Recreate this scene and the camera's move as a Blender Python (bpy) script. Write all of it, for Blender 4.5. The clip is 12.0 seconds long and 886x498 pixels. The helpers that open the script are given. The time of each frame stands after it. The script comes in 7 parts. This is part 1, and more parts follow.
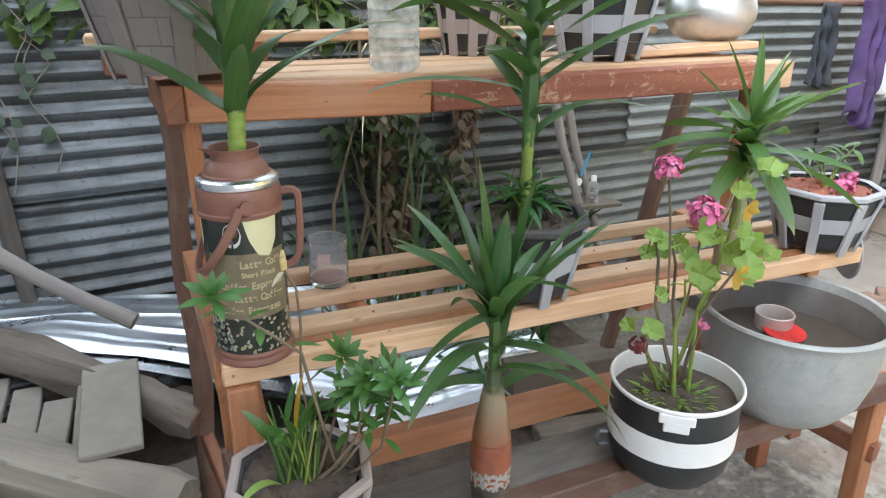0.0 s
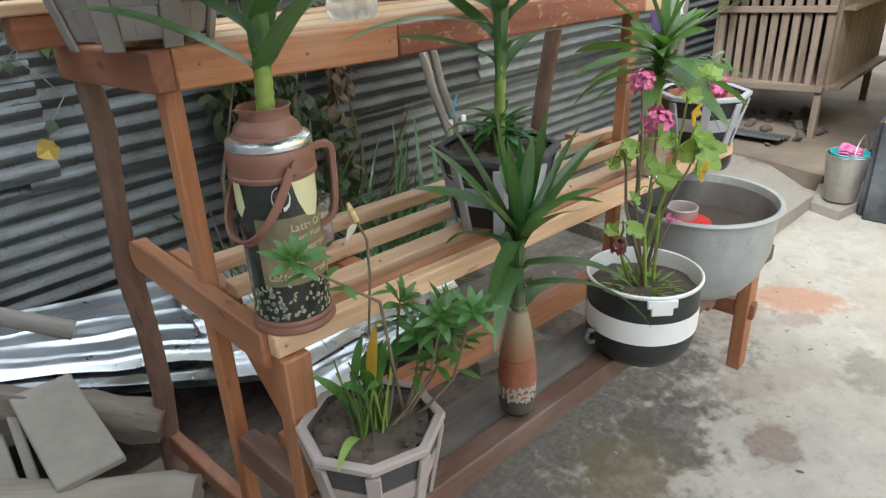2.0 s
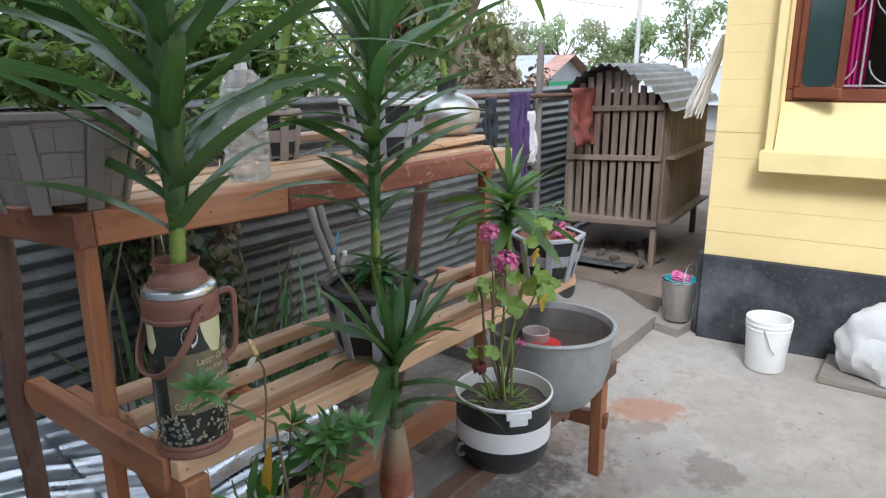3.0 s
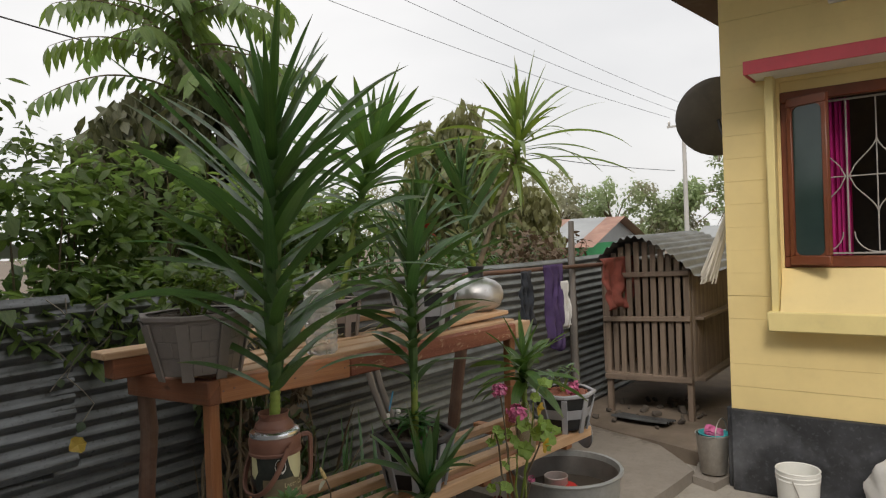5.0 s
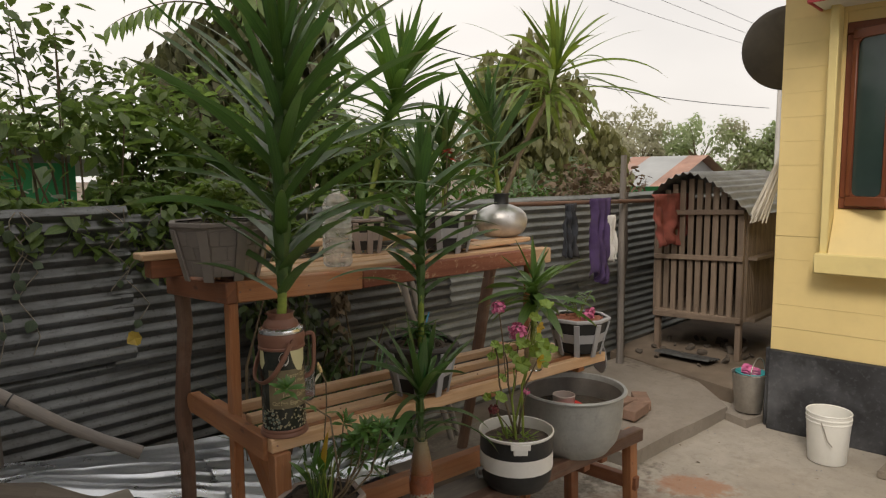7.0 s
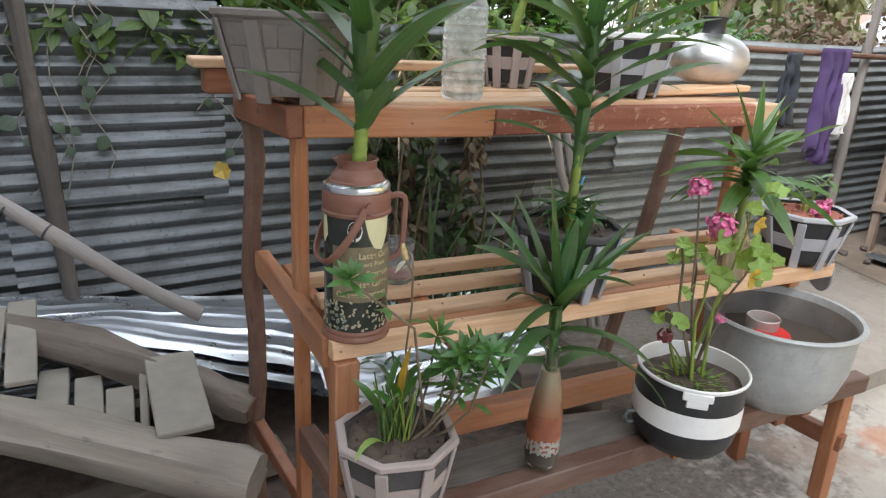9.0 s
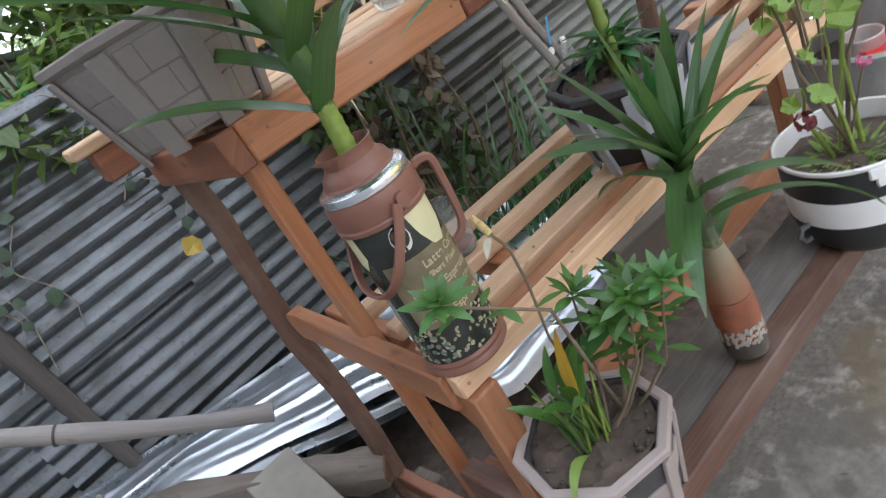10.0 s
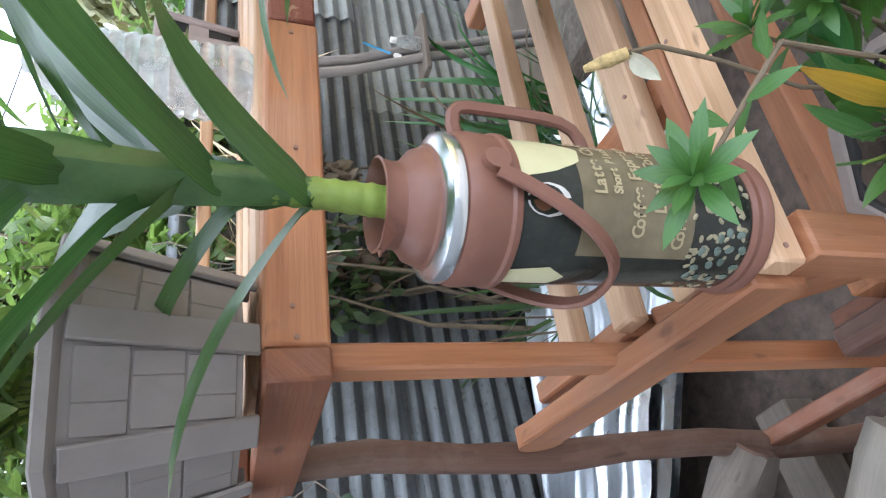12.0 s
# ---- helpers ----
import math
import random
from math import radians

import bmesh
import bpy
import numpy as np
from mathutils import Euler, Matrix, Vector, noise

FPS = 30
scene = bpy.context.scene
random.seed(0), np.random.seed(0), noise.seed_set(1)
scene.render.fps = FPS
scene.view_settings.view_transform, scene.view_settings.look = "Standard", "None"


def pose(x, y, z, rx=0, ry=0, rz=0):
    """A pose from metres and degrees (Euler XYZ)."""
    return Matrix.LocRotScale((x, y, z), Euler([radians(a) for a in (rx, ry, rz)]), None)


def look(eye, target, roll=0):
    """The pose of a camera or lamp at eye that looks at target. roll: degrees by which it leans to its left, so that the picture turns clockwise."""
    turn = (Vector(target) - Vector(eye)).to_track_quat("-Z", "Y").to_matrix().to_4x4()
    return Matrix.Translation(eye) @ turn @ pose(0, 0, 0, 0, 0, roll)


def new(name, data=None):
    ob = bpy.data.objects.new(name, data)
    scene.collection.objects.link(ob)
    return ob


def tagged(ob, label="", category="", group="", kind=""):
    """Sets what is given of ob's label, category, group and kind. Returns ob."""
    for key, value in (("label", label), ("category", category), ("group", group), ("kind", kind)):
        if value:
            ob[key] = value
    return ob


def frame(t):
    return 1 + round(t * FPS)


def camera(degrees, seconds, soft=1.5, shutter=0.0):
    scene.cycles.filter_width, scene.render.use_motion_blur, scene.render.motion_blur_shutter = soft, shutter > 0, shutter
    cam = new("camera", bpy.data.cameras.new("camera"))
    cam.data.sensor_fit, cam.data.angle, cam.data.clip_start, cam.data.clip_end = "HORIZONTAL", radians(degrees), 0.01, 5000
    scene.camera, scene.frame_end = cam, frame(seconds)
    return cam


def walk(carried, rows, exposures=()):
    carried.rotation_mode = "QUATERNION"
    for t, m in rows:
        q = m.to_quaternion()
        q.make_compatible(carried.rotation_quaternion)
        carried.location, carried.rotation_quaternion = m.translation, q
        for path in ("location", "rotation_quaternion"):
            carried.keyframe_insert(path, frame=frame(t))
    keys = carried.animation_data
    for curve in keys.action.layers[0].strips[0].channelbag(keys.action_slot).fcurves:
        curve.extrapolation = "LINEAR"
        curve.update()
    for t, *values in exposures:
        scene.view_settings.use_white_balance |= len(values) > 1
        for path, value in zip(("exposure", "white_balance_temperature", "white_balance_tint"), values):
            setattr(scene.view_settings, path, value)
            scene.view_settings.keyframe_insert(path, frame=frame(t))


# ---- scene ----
cam = camera(66.8, 12.0, soft=1.2, shutter=0.1)
PATH = [
    (0, (-0.08, -1.105, 1.592), (0.705, 0.587, 0.869), 0.2),
    (0.5, (-0.135, -0.977, 1.581), (0.797, 0.632, 0.844), 1.3),
    (1, (-0.264, -0.89, 1.54), (0.892, 0.449, 0.606), 4.1),
    (1.5, (-0.37, -0.841, 1.513), (0.863, 0.323, 0.452), 4.0),
    (2, (-0.45, -0.92, 1.577), (0.779, 0.411, 0.731), -2.6),
    (2.5, (-0.536, -1.036, 1.633), (0.817, 0.268, 0.949), -1.2),
    (3, (-0.616, -1.087, 1.681), (0.942, 0.062, 1.177), -0.3),
    (3.5, (-0.702, -1.171, 1.726), (0.835, 0.071, 1.422), -1.9),
    (5.5, (-1.036, -1.684, 1.833), (0.438, -0.333, 1.846), -1.7),
    (6, (-1.036, -1.809, 1.853), (0.383, -0.402, 1.913), -0.7),
    (6.5, (-0.992, -1.894, 1.807), (0.374, -0.437, 1.718), 0.2),
    (7, (-0.919, -1.818, 1.764), (0.406, -0.337, 1.542), -0.6),
    (7.5, (-0.806, -1.657, 1.725), (0.456, -0.132, 1.439), -1.3),
    (9.3, (-0.375, -1.091, 1.607), (0.451, 0.591, 0.909), 1.0),
    (9.5, (-0.355, -1.0, 1.596), (0.471, 0.672, 0.872), -4.2),
    (10, (-0.307, -0.794, 1.57), (0.514, 0.813, 0.709), -30.7),
    (10.5, (-0.254, -0.599, 1.545), (0.466, 1.081, 0.734), -62.3),
    (11, (-0.268, -0.448, 1.516), (0.712, 1.13, 0.771), -83.7),
    (11.5, (-0.278, -0.425, 1.519), (0.765, 1.157, 0.879), -87.7),
    (12, (-0.265, -0.424, 1.493), (0.724, 1.169, 0.799), -87.8),
]
walk(cam, [(t, look(eye, target, roll)) for t, eye, target, roll in PATH], [(0.0, 1.0, 5880, 8), (0.5, 0.97, 5850, 8), (1.0, 0.85, 6000, 8), (2.0, 0.82, 6050, 5), (2.5, 0.84, 5950, 6), (3.0, 0.28, 5700, 11), (3.5, 0.13, 5550, 12), (3.7, 0.03, 5600, 12), (5.3, -0.72, 7050, 11), (6.0, -0.84, 7000, 11), (6.5, -0.98, 7100, 11.5), (7.0, -0.60, 7500, 13), (7.7, -0.42, 7300, 13), (9.3, 1.0, 5950, 11), (9.5, 1.1, 5900, 11), (10.0, 0.9, 5850, 12), (10.5, 1.34, 5850, 13), (11.5, 1.4, 5550, 12.5), (12.0, 1.41, 5600, 11.5)])

# ---------------------------------------------------------------- world and light
SUN_EL, SUN_AZ = 44.0, 243.0
world = bpy.data.worlds.new("hazy_sky")
scene.world = world
world.use_nodes = True
wn, wl = world.node_tree.nodes, world.node_tree.links
wn.clear()
w_out, w_bg = wn.new("ShaderNodeOutputWorld"), wn.new("ShaderNodeBackground")
w_sky = wn.new("ShaderNodeTexSky")
w_sky.sky_type, w_sky.sun_disc = "NISHITA", False
w_sky.sun_elevation, w_sky.sun_rotation = radians(SUN_EL), radians(SUN_AZ)
w_sky.air_density, w_sky.dust_density, w_sky.ozone_density = 1.0, 6.0, 1.0
w_noise, w_ramp, w_mix = wn.new("ShaderNodeTexNoise"), wn.new("ShaderNodeMapRange"), wn.new("ShaderNodeMix")
w_co, w_map = wn.new("ShaderNodeTexCoord"), wn.new("ShaderNodeMapping")
w_map.inputs["Scale"].default_value = (1.0, 1.0, 2.6)
w_noise.inputs["Scale"].default_value, w_noise.inputs["Detail"].default_value = 1.6, 6.0
w_ramp.inputs["From Min"].default_value, w_ramp.inputs["From Max"].default_value = 0.3, 0.7
w_ramp.inputs["To Min"].default_value, w_ramp.inputs["To Max"].default_value = 0.74, 0.95
w_mix.data_type = "RGBA"
w_mix.inputs["B"].default_value = (14.2, 14.7, 15.4, 1.0)
wl.new(w_co.outputs["Generated"], w_map.inputs["Vector"])
wl.new(w_map.outputs["Vector"], w_noise.inputs["Vector"])
wl.new(w_noise.outputs["Fac"], w_ramp.inputs["Value"])
wl.new(w_ramp.outputs["Result"], w_mix.inputs["Factor"])
wl.new(w_sky.outputs["Color"], w_mix.inputs["A"])
wl.new(w_mix.outputs["Result"], w_bg.inputs["Color"])
w_bg.inputs["Strength"].default_value = 0.111
wl.new(w_bg.outputs["Background"], w_out.inputs["Surface"])

sun_data = bpy.data.lights.new("sun", "SUN")
sun_data.energy, sun_data.angle, sun_data.color = 2.45, radians(16), (1.0, 0.97, 0.93)
sun = new("sun", sun_data)
az, el = radians(SUN_AZ), radians(SUN_EL)
sun.matrix_world = look((0, 0, 12), (-math.sin(az) * math.cos(el), -math.cos(az) * math.cos(el), 12 - math.sin(el)))


# ---------------------------------------------------------------- materials
def rgb(c):
    return (c[0], c[1], c[2], 1.0)


class Mat:
    """A node material in the making."""

    def __init__(self, name, rough=0.6, metal=0.0, spec=0.5):
        self.m = bpy.data.materials.new(name)
        self.m.use_nodes = True
        self.n, self.l = self.m.node_tree.nodes, self.m.node_tree.links
        self.p = self.n["Principled BSDF"]
        self.p.inputs["Roughness"].default_value = rough
        self.p.inputs["Metallic"].default_value = metal
        self.p.inputs["Specular IOR Level"].default_value = spec
        self.co = self.n.new("ShaderNodeTexCoord")

    def vec(self, kind="Object", scale=(1, 1, 1), loc=(0, 0, 0)):
        mp = self.n.new("ShaderNodeMapping")
        mp.inputs["Scale"].default_value, mp.inputs["Location"].default_value = scale, loc
        self.l.new(self.co.outputs[kind], mp.inputs["Vector"])
        return mp.outputs["Vector"]

    def noise(self, vec, scale=5.0, detail=4.0, rough=0.55, distort=0.0):
        t = self.n.new("ShaderNodeTexNoise")
        t.inputs["Scale"].default_value, t.inputs["Detail"].default_value = scale, detail
        t.inputs["Roughness"].default_value, t.inputs["Distortion"].default_value = rough, distort
        self.l.new(vec, t.inputs["Vector"])
        return t.outputs["Fac"]

    def ramp(self, fac, lo, hi, a=0.0, b=1.0):
        r = self.n.new("ShaderNodeMapRange")
        r.inputs["From Min"].default_value, r.inputs["From Max"].default_value = lo, hi
        r.inputs["To Min"].default_value, r.inputs["To Max"].default_value = a, b
        self.l.new(fac, r.inputs["Value"])
        return r.outputs["Result"]

    def mix(self, fac, a, b, blend="MIX"):
        m = self.n.new("ShaderNodeMix")
        m.data_type, m.blend_type = "RGBA", blend
        for key, v in (("Factor", fac), ("A", a), ("B", b)):
            if isinstance(v, (int, float)):
                m.inputs[key].default_value = v
            elif isinstance(v, tuple):
                m.inputs[key].default_value = rgb(v)
            else:
                self.l.new(v, m.inputs[key])
        return m.outputs["Result"]

    def math(self, op, a, b=0.0):
        m = self.n.new("ShaderNodeMath")
        m.operation = op
        for i, v in enumerate((a, b)):
            if isinstance(v, (int, float)):
                m.inputs[i].default_value = v
            else:
                self.l.new(v, m.inputs[i])
        return m.outputs["Value"]

    def random(self):
        return self.n.new("ShaderNodeObjectInfo").outputs["Random"]

    def island(self):
        return self.n.new("ShaderNodeNewGeometry").outputs["Random Per Island"]

    def color(self, v):
        if isinstance(v, tuple):
            self.p.inputs["Base Color"].default_value = rgb(v)
        else:
            self.l.new(v, self.p.inputs["Base Color"])
        return self

    def rough(self, v):
        self.l.new(v, self.p.inputs["Roughness"])
        return self

    def bump(self, height, strength=0.3, dist=0.01):
        b = self.n.new("ShaderNodeBump")
        b.inputs["Strength"].default_value, b.inputs["Distance"].default_value = strength, dist
        self.l.new(height, b.inputs["Height"])
        self.l.new(b.outputs["Normal"], self.p.inputs["Normal"])
        return self

    def hue(self, col, h, s, v):
        t = self.n.new("ShaderNodeHueSaturation")
        for key, x in (("Hue", h), ("Saturation", s), ("Value", v)):
            if isinstance(x, (int, float)):
                t.inputs[key].default_value = x
            else:
                self.l.new(x, t.inputs[key])
        self.l.new(col, t.inputs["Color"])
        return t.outputs["Color"]


def wood(name, a, b, stain, rough=0.55, grain=1.0, wear=0.35):
    m = Mat(name, rough)
    v = m.vec("UV", (1.6, 34, 1))
    g = m.noise(v, 1.0 * grain, 6, 0.62, 0.7)
    fine = m.noise(m.vec("UV", (9, 240, 1)), 1.0, 3)
    big = m.noise(m.vec("UV", (2.2, 7, 1)), 1.0, 3)
    c = m.mix(m.ramp(g, 0.3, 0.72), a, b)
    c = m.mix(m.ramp(big, 0.5, 0.78, 0, wear), c, stain)
    c = m.mix(m.ramp(fine, 0.35, 0.75, 0.0, 0.22), c, stain)
    knot = m.noise(m.vec("UV", (10, 26, 1), (3.3, 1.1, 0)), 1.0, 3, 0.5)
    c = m.mix(m.ramp(knot, 0.66, 0.74, 0, 0.65), c, tuple(x * 0.7 for x in stain))
    dust = m.noise(m.vec(), 5.0, 6, 0.7)
    c = m.mix(m.ramp(dust, 0.5, 0.75, 0, 0.3), c, (0.34, 0.27, 0.21))
    c = m.hue(c, 0.5, 1.0, m.ramp(m.random(), 0, 1, 0.82, 1.14))
    m.color(c).rough(m.ramp(g, 0.2, 0.8, rough - 0.1, rough + 0.15))
    m.bump(m.math("ADD", m.math("MULTIPLY", g, 0.6), m.math("MULTIPLY", fine, 0.5)), 0.45, 0.004)
    return m.m


def plain(name, c, rough=0.5, metal=0.0, var=0.18, scale=9.0, bump=0.15, dirt=(0.16, 0.13, 0.1), dirt_amt=0.25):
    m = Mat(name, rough, metal)
    n1 = m.noise(m.vec(), scale, 6, 0.6)
    n2 = m.noise(m.vec(), scale * 6, 4, 0.6)
    n3 = m.noise(m.vec(loc=(3.1, 1.7, 0.4)), scale * 0.45, 5, 0.6)
    col = m.mix(m.ramp(n1, 0.3, 0.7), tuple(x * (1 - var) for x in c), tuple(min(1, x * (1 + var)) for x in c))
    col = m.mix(m.ramp(n3, 0.52, 0.8, 0, dirt_amt), col, dirt)
    col = m.mix(m.ramp(n2, 0.55, 0.8, 0, dirt_amt * 0.6), col, dirt)
    m.color(col).rough(m.ramp(n1, 0.2, 0.8, max(0.05, rough - 0.08), rough + 0.12))
    m.bump(m.math("ADD", n1, m.math("MULTIPLY", n2, 0.4)), bump, 0.004)
    return m.m


def leaf(name, dark, light, tip, rough=0.42, trans=0.3, rib=True):
    """UV: u along the leaf, v across it (0.5 is the midrib)."""
    m = Mat(name, rough, 0.0, 0.75)
    sep = m.n.new("ShaderNodeSeparateXYZ")
    m.l.new(m.co.outputs["UV"], sep.inputs["Vector"])
    u, v = sep.outputs["X"], sep.outputs["Y"]
    streak = m.noise(m.vec("UV", (1.5, 26, 1)), 1.0, 3)
    blotch = m.noise(m.vec("Object"), 14.0, 3)
    c = m.mix(m.ramp(streak, 0.3, 0.7), dark, light)
    c = m.mix(m.ramp(blotch, 0.45, 0.75, 0, 0.55), c, light)
    if rib:
        mid = m.ramp(m.math("ABSOLUTE", m.math("SUBTRACT", v, 0.5)), 0.0, 0.06, 0.45, 0.0)
        c = m.mix(mid, c, light)
    c = m.mix(m.ramp(u, 0.86, 1.0, 0, 0.75), c, tip)
    var = m.math("ADD", m.math("MULTIPLY", m.random(), 0.6), m.math("MULTIPLY", m.island(), 0.4))
    c = m.hue(c, m.ramp(var, 0, 1, 0.485, 0.515), m.ramp(var, 0, 1, 1.08, 0.9), m.ramp(var, 0, 1, 0.72, 1.35))
    m.color(c)
    m.bump(streak, 0.2, 0.002)
    tr, mx = m.n.new("ShaderNodeBsdfTranslucent"), m.n.new("ShaderNodeMixShader")
    m.l.new(m.hue(c, 0.49, 1.15, 1.5), tr.inputs["Color"])
    mx.inputs["Fac"].default_value = trans
    out = m.n["Material Output"]
    m.l.new(m.p.outputs["BSDF"], mx.inputs[1])
    m.l.new(tr.outputs["BSDF"], mx.inputs[2])
    m.l.new(mx.outputs["Shader"], out.inputs["Surface"])
    return m.m


def glassy(name, c, rough=0.05, ior=1.45, cloud=(0.6, 0.6, 0.55), cloudy=0.1, milky=False):
    """Clear glass or plastic with a thin film of dirt on it."""
    m = Mat(name, rough)
    m.p.inputs["Transmission Weight"].default_value, m.p.inputs["IOR"].default_value = 1.0, ior
    m.color(c)
    film = m.n.new("ShaderNodeBsdfTranslucent" if milky else "ShaderNodeBsdfDiffuse")
    film.inputs["Color"].default_value = rgb(cloud)
    mx = m.n.new("ShaderNodeMixShader")
    n = m.noise(m.vec(), 22, 5)
    m.l.new(m.ramp(n, 0.3, 0.75, cloudy * 0.4, cloudy * 1.6), mx.inputs["Fac"])
    m.l.new(m.p.outputs["BSDF"], mx.inputs[1])
    m.l.new(film.outputs["BSDF"], mx.inputs[2])
    m.l.new(mx.outputs["Shader"], m.n["Material Output"].inputs["Surface"])
    return m.m


def metal_sheet(name, a, b, dirt, rough, metal, dirt_amt):
    m = Mat(name, rough, metal)
    n1 = m.noise(m.vec(scale=(1, 1, 1)), 2.2, 6, 0.65)
    n2 = m.noise(m.vec(scale=(0.6, 4, 3)), 9.0, 5, 0.65)
    n3 = m.noise(m.vec(), 60.0, 3)
    c = m.mix(m.ramp(n2, 0.3, 0.7), a, b)
    c = m.mix(m.ramp(n1, 0.45, 0.72, 0, dirt_amt), c, dirt)
    c = m.mix(m.ramp(n3, 0.58, 0.8, 0, dirt_amt), c, dirt)
    c = m.hue(c, 0.5, 1.0, m.ramp(m.random(), 0, 1, 0.9, 1.08))
    m.color(c).rough(m.ramp(n1, 0.3, 0.75, rough, min(1, rough + 0.25)))
    m.l.new(m.ramp(n1, 0.45, 0.75, metal, metal * 0.35), m.p.inputs["Metallic"])
    m.bump(n2, 0.12, 0.01)
    return m.m


def concrete(name, light, dark, wet, stains_and_shade=()):
    m = Mat(name, 0.85)
    v = m.vec()
    n1, n2, n3 = m.noise(v, 1.1, 7, 0.62, 0.4), m.noise(v, 7.0, 6, 0.65, 0.3), m.noise(v, 46.0, 4, 0.7)
    c = m.mix(m.ramp(n1, 0.32, 0.68), dark, light)
    c = m.mix(m.ramp(n2, 0.44, 0.66, 0, 0.5), c, dark)
    c = m.mix(m.ramp(m.noise(v, 17.0, 6, 0.7, 0.8), 0.52, 0.72, 0, 0.45), c, tuple(x * 0.72 for x in dark))
    c = m.mix(m.ramp(n3, 0.58, 0.76, 0, 0.35), c, tuple(x * 0.55 for x in dark))
    c = m.mix(m.ramp(m.noise(v, 120.0, 3, 0.6), 0.62, 0.74, 0, 0.22), c, tuple(min(1, x * 1.2) for x in light))
    rough = None
    wob = m.noise(v, 6.0, 4)
    fine = m.noise(v, 19.0, 4)
    for x, y, rx, ry, turn, col, amt in stains_and_shade:
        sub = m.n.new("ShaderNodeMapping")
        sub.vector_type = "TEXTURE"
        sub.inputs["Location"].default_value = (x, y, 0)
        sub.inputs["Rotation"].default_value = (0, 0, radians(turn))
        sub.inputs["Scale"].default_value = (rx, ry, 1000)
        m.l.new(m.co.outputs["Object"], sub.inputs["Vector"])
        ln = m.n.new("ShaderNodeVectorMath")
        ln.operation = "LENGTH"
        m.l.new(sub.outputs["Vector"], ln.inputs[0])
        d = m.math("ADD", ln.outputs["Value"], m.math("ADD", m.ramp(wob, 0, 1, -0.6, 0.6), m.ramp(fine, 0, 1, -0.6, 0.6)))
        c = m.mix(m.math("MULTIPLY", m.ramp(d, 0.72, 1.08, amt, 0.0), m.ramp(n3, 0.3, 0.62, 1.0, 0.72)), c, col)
    m.color(c)
    m.bump(m.math("ADD", m.math("MULTIPLY", n2, 0.7), m.math("MULTIPLY", n3, 0.6)), 0.5, 0.006)
    return m.m


M = {}
M["orange"] = wood("sawn_red_timber", (0.36, 0.135, 0.052), (0.52, 0.24, 0.112), (0.15, 0.052, 0.025), wear=0.6)
M["slat"] = wood("pale_sawn_timber", (0.56, 0.335, 0.175), (0.74, 0.52, 0.335), (0.31, 0.135, 0.065), wear=0.5)
M["redrail"] = wood("dark_red_timber", (0.20, 0.072, 0.034), (0.31, 0.12, 0.056), (0.09, 0.035, 0.02))
bk = Mat("bark_patched_timber", 0.7)
bn = bk.noise(bk.vec("Object", (1, 1, 1.6)), 24, 5, 0.65, 1.2)
bb = bk.mix(bk.ramp(bk.noise(bk.vec("UV", (2, 30, 1)), 1.0, 4), 0.3, 0.7), (0.20, 0.06, 0.035), (0.33, 0.12, 0.07))
bk.color(bk.mix(bk.ramp(bn, 0.56, 0.64), bb, (0.46, 0.27, 0.17))).bump(bn, 0.6, 0.006)
M["barkbeam"] = bk.m
M["bench"] = wood("worn_brown_timber", (0.072, 0.031, 0.02), (0.155, 0.067, 0.04), (0.28, 0.205, 0.16), wear=0.6)
M["dirtplank"] = wood("muddy_plank", (0.06, 0.05, 0.043), (0.12, 0.10, 0.085), (0.32, 0.29, 0.25), 0.85, wear=0.75)
M["rustic"] = wood("bark_pole", (0.10, 0.052, 0.034), (0.20, 0.11, 0.075), (0.05, 0.03, 0.02), 0.8)
M["darkpost"] = wood("weathered_dark_post", (0.065, 0.056, 0.048), (0.125, 0.108, 0.094), (0.04, 0.034, 0.029), 0.85)
M["grey"] = wood("weathered_wood", (0.19, 0.165, 0.13), (0.30, 0.265, 0.22), (0.10, 0.085, 0.07), 0.85)
M["oldbeam"] = wood("old_dark_beam", (0.12, 0.098, 0.077), (0.20, 0.168, 0.135), (0.065, 0.052, 0.042), 0.9)
M["greybeam"] = wood("old_grey_beam", (0.15, 0.122, 0.098), (0.25, 0.212, 0.172), (0.075, 0.06, 0.048), 0.9, wear=0.6)
M["logwood"] = wood("barkless_log", (0.22, 0.19, 0.148), (0.34, 0.30, 0.245), (0.12, 0.098, 0.077), 0.85, grain=0.7, wear=0.6)
M["greyplank"] = plain("dusty_plank", (0.26, 0.235, 0.195), 0.92, 0, 0.16, 7, 0.35, (0.17, 0.148, 0.12), 0.45)
M["bamboo"] = wood("old_bamboo", (0.19, 0.17, 0.155), (0.29, 0.265, 0.245), (0.11, 0.095, 0.085), 0.8, wear=0.6)
M["coop"] = wood("coop_slats", (0.185, 0.138, 0.105), (0.30, 0.23, 0.178), (0.09, 0.064, 0.048), 0.8)
M["tin"] = metal_sheet("old_tin", (0.100, 0.104, 0.104), (0.180, 0.188, 0.190), (0.036, 0.032, 0.026), 0.33, 0.72, 0.9)
M["paletin"] = metal_sheet("paler_tin", (0.20, 0.215, 0.215), (0.31, 0.33, 0.33), (0.08, 0.08, 0.072), 0.4, 0.55, 0.7)
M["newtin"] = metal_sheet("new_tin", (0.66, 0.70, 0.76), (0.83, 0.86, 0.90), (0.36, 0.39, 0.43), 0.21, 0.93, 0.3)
# same new tin, darkened in colour for the shade under the top sheet
M["shadedtin"] = metal_sheet("shaded_new_tin", (0.30, 0.32, 0.34), (0.46, 0.48, 0.50), (0.12, 0.12, 0.12), 0.16, 0.95, 0.5)
